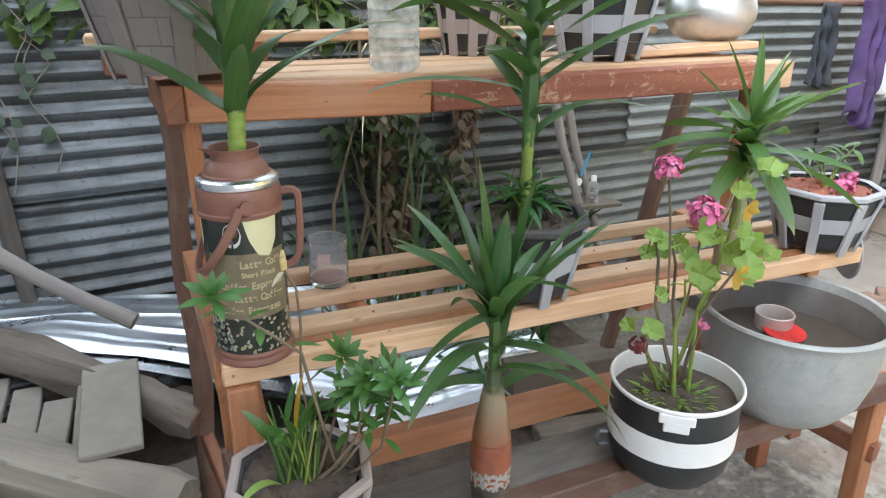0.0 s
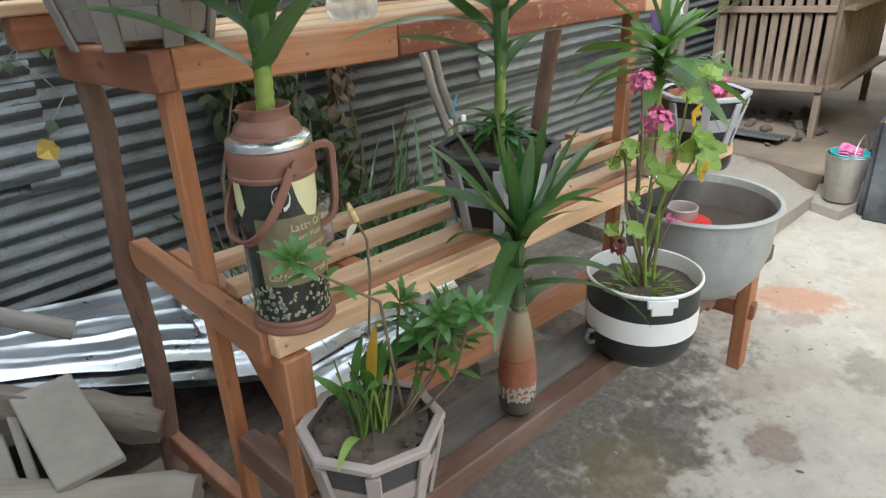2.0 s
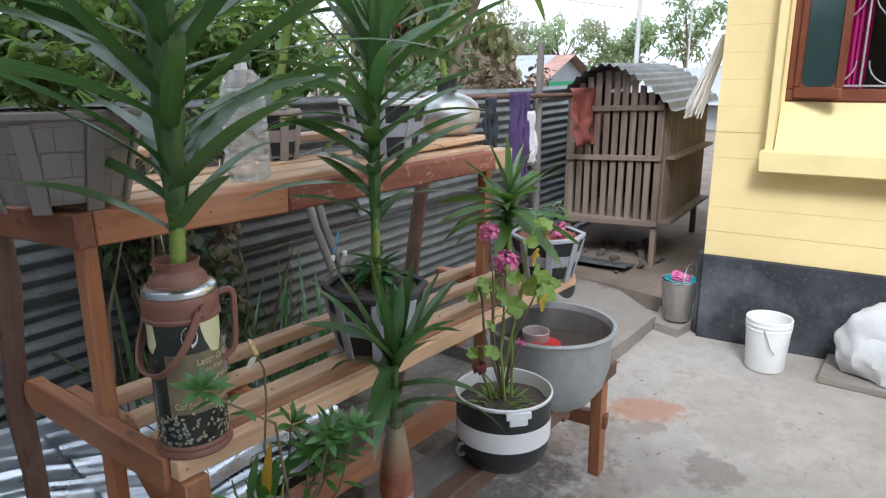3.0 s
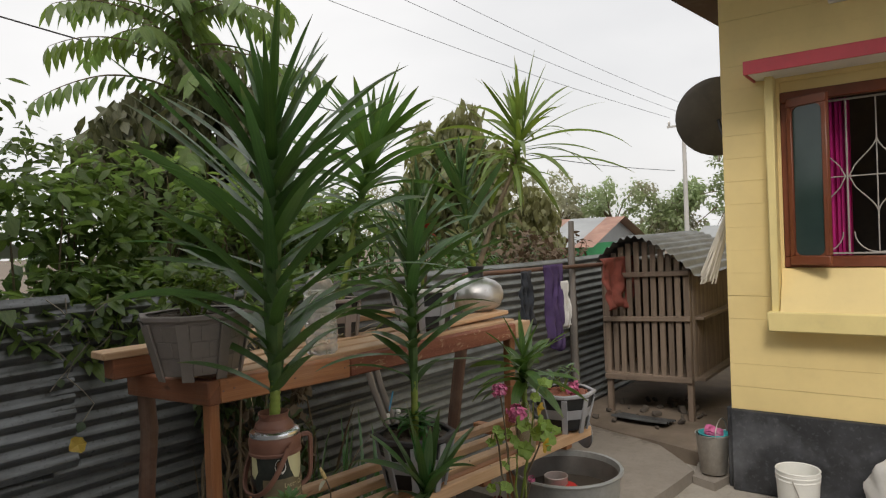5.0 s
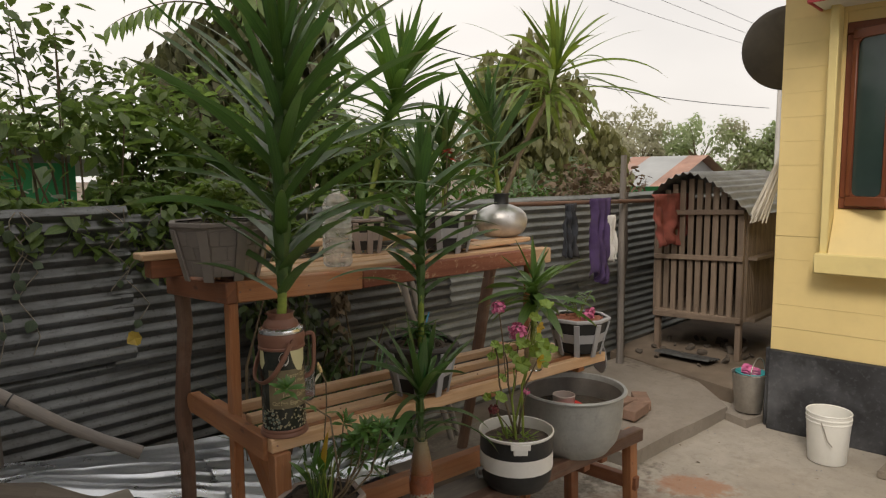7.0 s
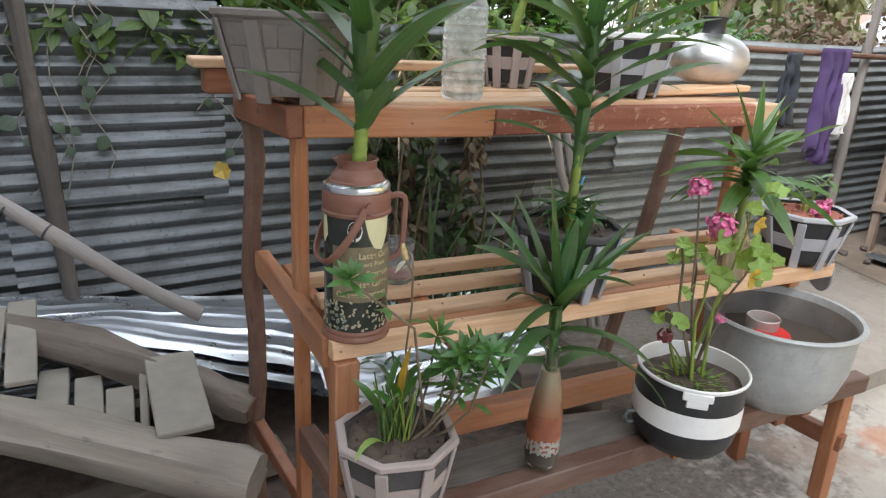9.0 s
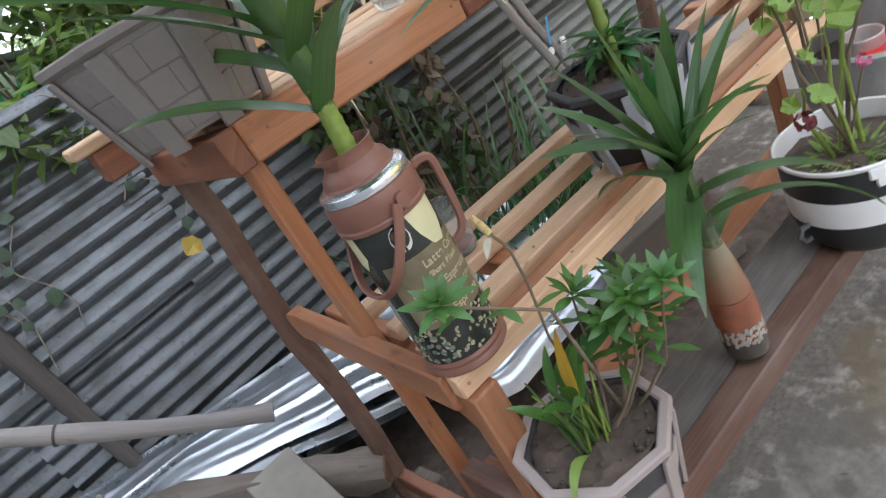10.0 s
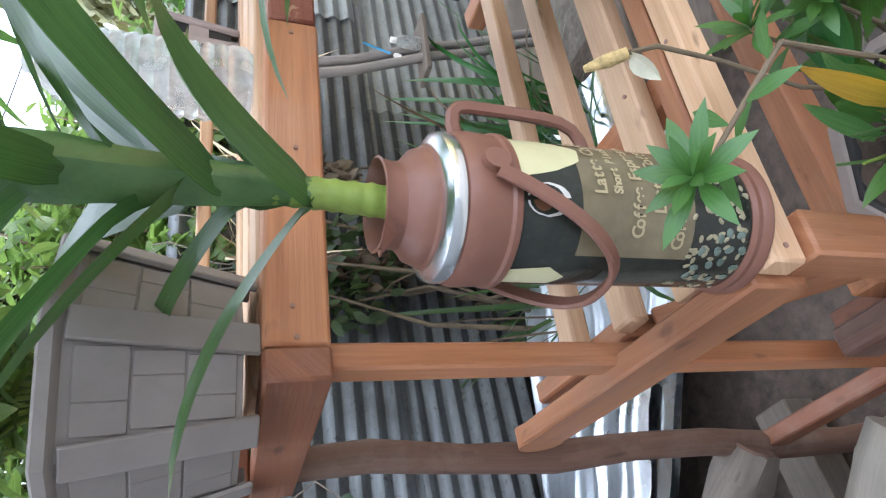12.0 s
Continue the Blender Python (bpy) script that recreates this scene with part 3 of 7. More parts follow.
        for i in range(segs + 1):
            u = i / segs
            if u < belly:
                w = neck + (1 - neck) * math.sin(u / belly * math.pi / 2)
            else:
                w = max(0.02, math.cos((u - belly) / (1 - belly) * math.pi / 2) ** 0.8)
            w *= width / 2
            up = side.cross(d).normalized()
            verts += [p - side * w + up * (w * fold), p, p + side * w + up * (w * fold)]
            d = (d + Vector((0, 0, -1)) * (droop * (0.4 + 1.6 * u) / segs)).normalized()
            side = (side - d * side.dot(d)).normalized()
            p = p + d * step
        for i in range(segs):
            for j in (0, 1):
                k = i * 3 + j
                faces.append([k, k + 1, k + 4, k + 3])
                u0, u1, v0, v1 = i / segs, (i + 1) / segs, j / 2, (j + 1) / 2
                uvs.append([(u0, v0), (u0, v1), (u1, v1), (u1, v0)])
        return self.add(verts, faces, uvs)

    def clasp(self, base, axis, dirn, length, width, droop=0.5, fold=0.3, segs=15, wrap=0.07, twist=0.0):
        """A strap leaf whose base clasps the stem along axis before it turns out along dirn."""
        p, axis, d = Vector(base), Vector(axis).normalized(), Vector(dirn).normalized()
        out = Vector((d.x, d.y, 0)).normalized()
        side = out.cross(Vector((0, 0, 1))).normalized()
        verts, faces, uvs = [], [], []
        for i in range(segs + 1):
            u = (i / segs) ** 1.5
            k = min(1.0, u * length / wrap)
            k = k * k * (3 - 2 * k)
            t = axis.lerp(d, k).normalized()
            s = Matrix.Rotation(twist * u, 3, t) @ (side - t * side.dot(t)).normalized()
            w = (0.35 + 0.65 * math.sin(min(1, u / 0.16) * math.pi / 2)) if u < 0.4 else max(0.02, math.cos((u - 0.4) / 0.6 * math.pi / 2) ** 0.75)
            w *= width / 2
            f = 1.3 + (fold - 1.3) * k
            c = 1 / math.sqrt(1 + f * f) * (1 + 0.1 * k)
            up = s.cross(t).normalized()
            verts += [p - s * w * c + up * (w * f * c), p, p + s * w * c + up * (w * f * c)]
            if k > 0.9:
                d = (d + Vector((0, 0, -1)) * (droop * (0.4 + 1.6 * u) * (((i + 1) / segs) ** 1.5 - u))).normalized()
            p = p + t * length * (((i + 1) / segs) ** 1.5 - u)
        for i in range(segs):
            for j in (0, 1):
                k = i * 3 + j
                faces.append([k, k + 1, k + 4, k + 3])
                u0, u1, v0, v1 = (i / segs) ** 1.5, ((i + 1) / segs) ** 1.5, j / 2, (j + 1) / 2
                uvs.append([(u0, v0), (u0, v1), (u1, v1), (u1, v0)])
        return self.add(verts, faces, uvs)

    def disc_leaf(self, at, normal, r, lobes=0, cup=0.15, seg=12, spin=0.0):
        """A round, lobed leaf."""
        q = Vector(normal).normalized().to_track_quat("Z", "Y").to_matrix() @ Matrix.Rotation(spin, 3, "Z")
        at = Vector(at)
        verts, uvs, faces = [at], [], []
        for j in range(seg):
            a = 2 * math.pi * j / seg
            rr = r * (1 + (0.13 * math.cos(lobes * a) if lobes else 0)) * (0.72 if j == 0 else 1)
            verts.append(at + q @ Vector((rr * math.cos(a), rr * math.sin(a), cup * r + 0.15 * r * math.sin(5 * a + spin) + 0.06 * r * math.sin(9 * a))))
        for j in range(seg):
            faces.append([0, 1 + j, 1 + (j + 1) % seg])
            uvs.append([(0.1, 0.5), (0.8, 0.2), (0.8, 0.8)])
        return self.add(verts, faces, uvs)

    def small_leaf(self, base, dirn, length, width, normal=(0, 0, 1), bend=0.2, segs=3, peak=0.8):
        """A pointed oval leaf of a few faces."""
        b, d = Vector(base), Vector(dirn).normalized()
        side = d.cross(Vector(normal))
        side = side.normalized() if side.length > 1e-3 else d.orthogonal().normalized()
        up = side.cross(d)
        verts, faces, uvs = [b], [], []
        for i in range(1, segs + 1):
            u = i / (segs + 1)
            w = width / 2 * math.sin(math.pi * u ** peak)
            c = b + d * length * u - up * (bend * length * u * u)
            verts += [c - side * w, c + side * w]
        verts.append(b + d * length - up * bend * length)
        faces.append([0, 2, 1])
        uvs.append([(0, 0.5), (0.25, 1), (0.25, 0)])
        for i in range(segs - 1):
            k = 1 + 2 * i
            faces.append([k, k + 1, k + 3, k + 2])
            u0, u1 = (i + 1) / (segs + 1), (i + 2) / (segs + 1)
            uvs.append([(u0, 0), (u0, 1), (u1, 1), (u1, 0)])
        k = len(verts) - 3
        faces.append([k, k + 1, k + 2])
        uvs.append([(0.8, 0), (0.8, 1), (0.9, 0.5)])
        return self.add(verts, faces, uvs)

    def data(self, name, mat, smooth=True):
        me = bpy.data.meshes.new(name)
        me.from_pydata(self.v, [], self.f)
        layer = me.uv_layers.new(name="UVMap")
        layer.data.foreach_set("uv", [x for c in self.uv for x in c])
        me.materials.append(mat)
        if smooth:
            me.polygons.foreach_set("use_smooth", [True] * len(me.polygons))
            me.set_sharp_from_angle(angle=radians(38))
        me.update()
        return me


def part(name, mesh, material, parent=None, label="", smooth=True):
    ob = new(name, mesh.data(name, M[material], smooth) if isinstance(mesh, Mesh) else mesh)
    if parent:
        ob.parent = parent
    if label:
        tagged(ob, label)
    return ob


def thing(name, label, category, m=None, group="", kind=""):
    ob = new(name)
    ob.empty_display_size = 0.05
    if m:
        ob.matrix_world = m
    return tagged(ob, label, category, group, kind)


def single(name, mesh, material, label, category, m=None, group="", kind="", smooth=True):
    ob = part(name, mesh, material, smooth=smooth)
    if m:
        ob.matrix_world = m
    return tagged(ob, label, category, group, kind)


# ---------------------------------------------------------------- ground, yard and fence
def sheet_grid(x0, x1, y0, y1, nx, ny, zfun):
    me = Mesh()
    verts = [(x0 + (x1 - x0) * i / nx, y0 + (y1 - y0) * j / ny, 0) for j in range(ny + 1) for i in range(nx + 1)]
    verts = [(x, y, zfun(x, y)) for x, y, _ in verts]
    faces = [[j * (nx + 1) + i, j * (nx + 1) + i + 1, (j + 1) * (nx + 1) + i + 1, (j + 1) * (nx + 1) + i] for j in range(ny) for i in range(nx)]
    return me.add(verts, faces, [[(verts[k][0], verts[k][1]) for k in f] for f in faces])


def hill(x, y):
    return -0.05 + 0.03 * noise.noise(Vector((x * 0.3, y * 0.3, 0)))


single("ground", sheet_grid(-300, 300, -300, 300, 60, 60, hill), "earth", "bare brown trodden earth around the yard", "ground", kind="structure")


def yard_z(x, y):
    return 0.012 * noise.noise(Vector((x * 0.8, y * 0.8, 2.0))) + 0.004 * noise.noise(Vector((x * 4, y * 4, 7.0)))


single("pavement", sheet_grid(-2.25, 4.4, -7, 1.48, 90, 110, yard_z), "concrete", "stained pale concrete yard with damp dark patches, painted shade and a reddish smear", "pavement", kind="structure")


def slab_mesh(outline, z0, z1, cell=0.12):
    """A slab over a quadrilateral a, b, c, d, with an uneven top and worn edges."""
    a, b, c, d = [Vector((x, y, 0)) for x, y in outline]
    nx, ny = max(2, int((b - a).length / cell)), max(2, int((d - a).length / cell))
    me, verts = Mesh(), []
    for j in range(ny + 1):
        for i in range(nx + 1):
            u, v = i / nx, j / ny
            p = (a * (1 - u) + b * u) * (1 - v) + (d * (1 - u) + c * u) * v
            edge = min(i, nx - i, j, ny - j) == 0
            verts.append((p.x + 0.008 * noise.noise(p * 6), p.y + 0.012 * noise.noise(p * 5 + Vector((9, 0, 0))), z1 + 0.012 * noise.noise(p * 2.2) - (0.012 if edge else 0)))
    faces = [[j * (nx + 1) + i, j * (nx + 1) + i + 1, (j + 1) * (nx + 1) + i + 1, (j + 1) * (nx + 1) + i] for j in range(ny) for i in range(nx)]
    ring = [i for i in range(nx + 1)] + [j * (nx + 1) + nx for j in range(1, ny + 1)] + [ny * (nx + 1) + i for i in range(nx - 1, -1, -1)] + [j * (nx + 1) for j in range(ny - 1, 0, -1)]
    k = len(verts)
    verts += [(verts[i][0], verts[i][1], z0) for i in ring]
    n = len(ring)
    faces += [[ring[(i + 1) % n], ring[i], k + i, k + (i + 1) % n] for i in range(n)]
    return me.add(verts, faces, [[(verts[i][0], verts[i][1] + verts[i][2]) for i in f] for f in faces])


single("pavement_step", slab_mesh(((2.45, 0.31), (3.70, 0.30), (4.9, 1.62), (2.5, 1.50)), -0.02, 0.10), "slab", "raised grey concrete path slab with a worn edge, earthy near the coop", "pavement", kind="structure")
single("pavement_corner", slab_mesh(((3.60, 0.13), (4.05, 0.05), (4.10, 0.40), (3.66, 0.295)), -0.02, 0.07), "slab", "small sloping concrete pad at the house corner", "pavement", kind="structure")
single("ground_pile", slab_mesh(((-1.95, 0.22), (1.75, 0.44), (1.75, 1.53), (-1.95, 1.49)), -0.03, 0.028), "soil", "dark bare soil under the wood pile and behind the stand", "ground", kind="structure")
single("ground_back", slab_mesh(((4.0, 0.36), (7.5, 0.2), (7.5, 2.2), (4.3, 1.7)), -0.05, 0.125), "earth", "rough earth under the coop", "ground", kind="structure")


def corrugated(length, waves, pitch, depth, nx=24, bow=0.0, seed=0, dents=0.004):
    """A sheet along x whose waves rise along z."""
    me, verts = Mesh(), []
    rows = waves * 8
    for j in range(rows + 1):
        z = j / 8 * pitch
        for i in range(nx + 1):
            x = length * i / nx
            y = depth / 2 * math.cos(2 * math.pi * j / 8) + dents * 2 * noise.noise(Vector((x * 2.3 + seed, z * 3, seed))) + bow * math.sin(math.pi * i / nx)
            verts.append((x, y, z + 0.006 * noise.noise(Vector((x * 1.3, z, seed + 5.0)))))
    faces = [[j * (nx + 1) + i, j * (nx + 1) + i + 1, (j + 1) * (nx + 1) + i + 1, (j + 1) * (nx + 1) + i] for j in range(rows) for i in range(nx)]
    return me.add(verts, faces, [[(verts[k][0], verts[k][2]) for k in f] for f in faces])


FENCE_TURN = 2.0
PITCH = 0.068


def fence_y(x):
    return 1.60 + math.tan(radians(FENCE_TURN)) * x


fence = thing("fence", "old corrugated tin sheet fence, grey and stained, on rough posts", "fence", pose(0, fence_y(0), 0, 0, 0, FENCE_TURN))
for i, (x, z, tilt) in enumerate([(-5.2, 0.02, -0.6), (-2.95, 0.03, 0.4), (-0.68, 0.0, -0.5), (1.58, 0.02, 0.3), (3.85, -0.02, -0.3), (6.1, 0.0, 0.2)]):
    lower = part("sheet", corrugated(2.4, 13, PITCH, 0.021, seed=i * 3.0), "tin" if i < 3 else "paletin", fence)
    lower.matrix_local = pose(x, 0.012 * (i % 2), z, 0, tilt, 0)
for i, (x, z, tilt) in enumerate([(-4.6, 0.86, 0.5), (-2.3, 0.87, -0.4), (0.0, 0.84, 0.5), (2.25, 0.83, 0.2), (4.5, 0.82, -0.6)]):
    upper = part("sheet", corrugated(2.4, 11, PITCH, 0.021, seed=i * 3.0 + 50), "tin" if i < 3 else "paletin", fence)
    upper.matrix_local = pose(x, -0.022 - 0.012 * (i % 2), z, 0, tilt, 0)
for x, top, lean in [(-0.565, 1.7, 0.075), (4.45, 1.6, 0.0)]:
    me = Mesh().tube([(x + lean * (1 - k / 6), -0.075 + 0.01 * math.sin(k), top * k / 6 - 0.02) for k in range(7)], [0.032 + 0.006 * math.sin(k * 2.1) for k in range(7)], 10, rough=0.3)
    part("post", me, "darkpost", fence, "dark rough post")

# new tin sheets that lie against the foot of the fence
def tin_pile():
    pile = thing("tin_sheet_pile", "shiny crumpled new tin sheets leaning low against the fence", "tin sheets")
    for k, (x0, x1, drop, out, y1) in enumerate([(-1.55, 1.30, 0.0, 0.0, 1.53), (-1.5, 1.36, 0.045, 0.02, 1.53), (-1.52, 1.28, 0.095, -0.01, 1.53), (0.30, 1.34, 0.015, 0.09, 1.42), (0.42, 1.30, 0.085, 0.20, 1.2)]):
        me, verts = Mesh(), []
        nx, ny = 56, 52
        for j in range(ny + 1):
            v = j / ny
            for i in range(nx + 1):
                x = x0 + (x1 - x0) * i / nx
                c = min(0.5, max(-0.42, x))
                front, back = 0.405 - 0.36 * c, 0.452 - 0.14 * max(x, -0.7)
                y0 = 1.07 - 0.10 * c - out + 0.025 * noise.noise(Vector((x * 3, k, 5.0)))
                rib = 0.009 * max(0.0, math.cos(v * 2 * math.pi * 5 + 0.6 + 0.25 * noise.noise(Vector((x * 1.3, k, 0))))) ** 3
                lip = 0.03 * max(0.0, 1 - v / 0.1) ** 2
                dent = 0.016 * noise.noise(Vector((x * 2.1, v * 2.4, k * 9.0))) + 0.020 * abs(noise.noise(Vector((x * 3.2, v * 3.0, k * 4.0)))) + 0.004 * abs(noise.noise(Vector((x * 9.0, v * 9, k * 4.0))))
                verts.append((x, y0 + (y1 - y0) * v, front + (back - front) * v - drop + rib + dent - lip))
        faces = [[j * (nx + 1) + i, j * (nx + 1) + i + 1, (j + 1) * (nx + 1) + i + 1, (j + 1) * (nx + 1) + i] for j in range(ny) for i in range(nx)]
        # the two sheets below the top one take the tin with shade in its colour
        part("sheet", me.add(verts, faces), "shadedtin" if k in (1, 2) else "newtin", pile)


tin_pile()


# ---------------------------------------------------------------- the plant stand
def tier_z(x):
    """The height of the middle tier, which sags towards its far end."""
    return 0.9635 - 0.0285 * x


def plant_stand():
    st = thing("plant_stand", "home-made three-tier plant stand of fresh reddish sawn timber", "plant stand")
    # lowest tier
    part("front_rail", Mesh().beam((0.02, -0.155, 0.588), (1.83, -0.130, 0.524), 0.055, 0.06), "bench", st, "worn dark brown front rail")
    part("shelf_plank", Mesh().beam((0.04, -0.065, 0.603), (1.33, -0.05, 0.558), 0.12, 0.024), "dirtplank", st, "muddy dark shelf plank")
    part("back_rail", Mesh().beam((0.06, 0.165, 0.578), (1.72, 0.165, 0.53), 0.05, 0.075), "orange", st)
    part("side_rail", Mesh().beam((0.035, -0.13, 0.570), (0.015, 0.25, 0.57), 0.045, 0.075), "bench", st)
    part("side_rail", Mesh().beam((1.78, -0.11, 0.5), (1.76, 0.25, 0.5), 0.045, 0.06), "bench", st)
    for x in (1.40, 1.53):
        part("cross_rail", Mesh().beam((x, -0.15, 0.50), (x, 0.2, 0.50), 0.045, 0.05), "redrail", st)
    part("cross_rail", Mesh().beam((0.07, -0.1, 0.51), (0.07, 0.3, 0.51), 0.04, 0.04), "redrail", st)
    part("leg", Mesh().beam((0.09, -0.13, 0.53), (0.08, -0.12, 0.0), 0.05, 0.045, up=(0, 1, 0)), "orange", st)
    part("leg", Mesh().beam((1.80, -0.10, 0.54), (1.86, -0.08, 0.0), 0.06, 0.05, up=(0, 1, 0)), "orange", st)
    part("leg", Mesh().beam((1.74, 0.2, 0.54), (1.78, 0.22, 0.0), 0.06, 0.05, up=(0, 1, 0)), "redrail", st)
    part("brace", Mesh().beam((1.835, -0.13, 0.27), (1.76, 0.27, 0.29), 0.04, 0.065), "redrail", st)
    # middle tier
    part("slat", Mesh().beam((0.0, 0.016, 0.941), (1.742, 0.016, tier_z(1.742) - 0.0225), 0.032, 0.045), "slat", st)
    for y, x0, x1, w, mt in [(0.050, 0.03, 1.70, 0.032, "orange"), (0.128, 0.03, 1.71, 0.054, "slat"), (0.262, 0.05, 1.70, 0.044, "slat"), (0.402, 0.05, 1.66, 0.044, "slat")]:
        part("slat", Mesh().beam((x0, y, tier_z(x0) - 0.018), (x1, y + 0.01, tier_z(x1) - 0.018), w, 0.032), mt, st)
    part("arm", Mesh().beam((0.006, 0.034, 0.925), (0.004, 0.60, 0.932), 0.034, 0.076).tube([(-0.013, 0.60, 0.932), (0.021, 0.60, 0.932)], 0.038, 20), "orange", st, "side arm with a rounded end")
    part("arm", Mesh().beam((0.068, 0.29, 0.895), (0.066, 0.57, 0.90), 0.035, 0.07), "orange", st)
    for x in (0.325, 1.0, 1.60):
        part("bearer", Mesh().beam((x, 0.035, tier_z(x) - 0.0585), (x, 0.57, tier_z(x) - 0.0585), 0.05, 0.045), "orange", st)
    part("leg", Mesh().beam((0.030, 0.012, 0.917), (0.03, 0.02, 0.0), 0.055, 0.05, up=(0, 1, 0)), "orange", st)
    part("brace", Mesh().beam((0.07, 0.30, 0.87), (0.075, 0.03, 0.60), 0.03, 0.07), "orange", st)
    # top tier
    part("post", Mesh().beam((0.024, 0.298, 1.357), (0.026, 0.325, 0.0), 0.034, 0.042, up=(0, 1, 0)), "orange", st)
    part("post", Mesh().beam((1.53, 0.295, 1.35), (1.54, 0.33, 0.0), 0.04, 0.042, up=(0, 1, 0)), "orange", st)
    part("back_post", Mesh().tube([(0.006 - 0.004 * k + 0.008 * math.sin(k * 1.7), 0.683 + 0.006 * math.cos(k * 2), 1.38 - 0.1725 * k) for k in range(9)], [0.026, 0.027, 0.026, 0.028, 0.026, 0.029, 0.027, 0.029, 0.03], 12, rough=0.25), "rustic", st, "dark crooked bark pole")
    part("back_post", Mesh().tube([(1.76 - 0.05 * k, 0.735 + 0.008 * math.sin(k), 1.40 - 0.2 * k) for k in range(8)], [0.03] * 8, 12, rough=0.25), "rustic", st)
    part("front_beam", Mesh().beam((0.0145, 0.251, 1.390), (0.515, 0.262, 1.374), 0.052, 0.071), "orange", st)
    part("front_beam", Mesh().beam((0.517, 0.262, 1.374), (1.575, 0.238, 1.376), 0.056, 0.066), "barkbeam", st, "beam with patches of dark red bark left on")
    part("end_block", Mesh().beam((1.47, 0.241, 1.376), (1.585, 0.238, 1.376), 0.062, 0.071), "slat", st, "pale sawn end of the beam")
    part("side_rail", Mesh().beam((-0.005, 0.223, 1.390), (-0.012, 0.74, 1.362), 0.038, 0.071), "redrail", st)
    part("side_rail", Mesh().beam((1.545, 0.29, 1.378), (1.545, 0.72, 1.39), 0.046, 0.06), "orange", st)
    part("low_rail", Mesh().beam((-0.02, 0.70, 0.36), (0.03, 0.33, 0.30), 0.035, 0.05), "redrail", st)
    for y, x0, x1, w, z, mt in [(0.325, 0.018, 1.55, 0.085, 1.413, "slat"), (0.44, 0.018, 1.50, 0.10, 1.413, "slat"), (0.565, 0.018, 1.55, 0.09, 1.415, "slat"), (0.668, -0.150, 1.45, 0.10, 1.482, "slat")]:
        part("top_board", Mesh().beam((x0, y, z), (x1, y - 0.01, z - 0.006), w, 0.024), mt, st)
    part("top_board", Mesh().beam((1.12, 0.38, 1.433), (1.56, 0.36, 1.447), 0.10, 0.02), "slat", st)
    part("block", Mesh().beam((-0.12, 0.660, 1.437), (0.25, 0.660, 1.437), 0.07, 0.066), "redrail", st)
    for x, y, z in [(0.060, 0.2255, 1.393), (0.024, 0.225, 1.390), (0.28, 0.2295, 1.38), (0.49, 0.235, 1.377), (1.52, 0.211, 1.376)]:
        part("nail", Mesh().tube([(x, y + 0.004, z), (x, y - 0.002, z)], [0.0028, 0.003], 10), "rust", st)
    for x, y in [(0.325, 0.02), (1.0, 0.02), (0.325, 0.118), (1.0, 0.12), (0.325, 0.25), (1.0, 0.255), (1.6, 0.125)]:
        part("nail", Mesh().tube([(x, y, tier_z(x) - 0.01), (x, y, tier_z(x) + 0.001)], [0.0028, 0.003], 10), "rust", st)
    part("nail", Mesh().tube([(0.018, 0.004, 0.941), (0.018, -0.0015, 0.941)], [0.003, 0.0032], 10), "rust", st)
    return st


plant_stand()


# ---------------------------------------------------------------- pots
def turned(m, turn=0.0):
    return m @ pose(0, 0, 0, 0, 0, turn)


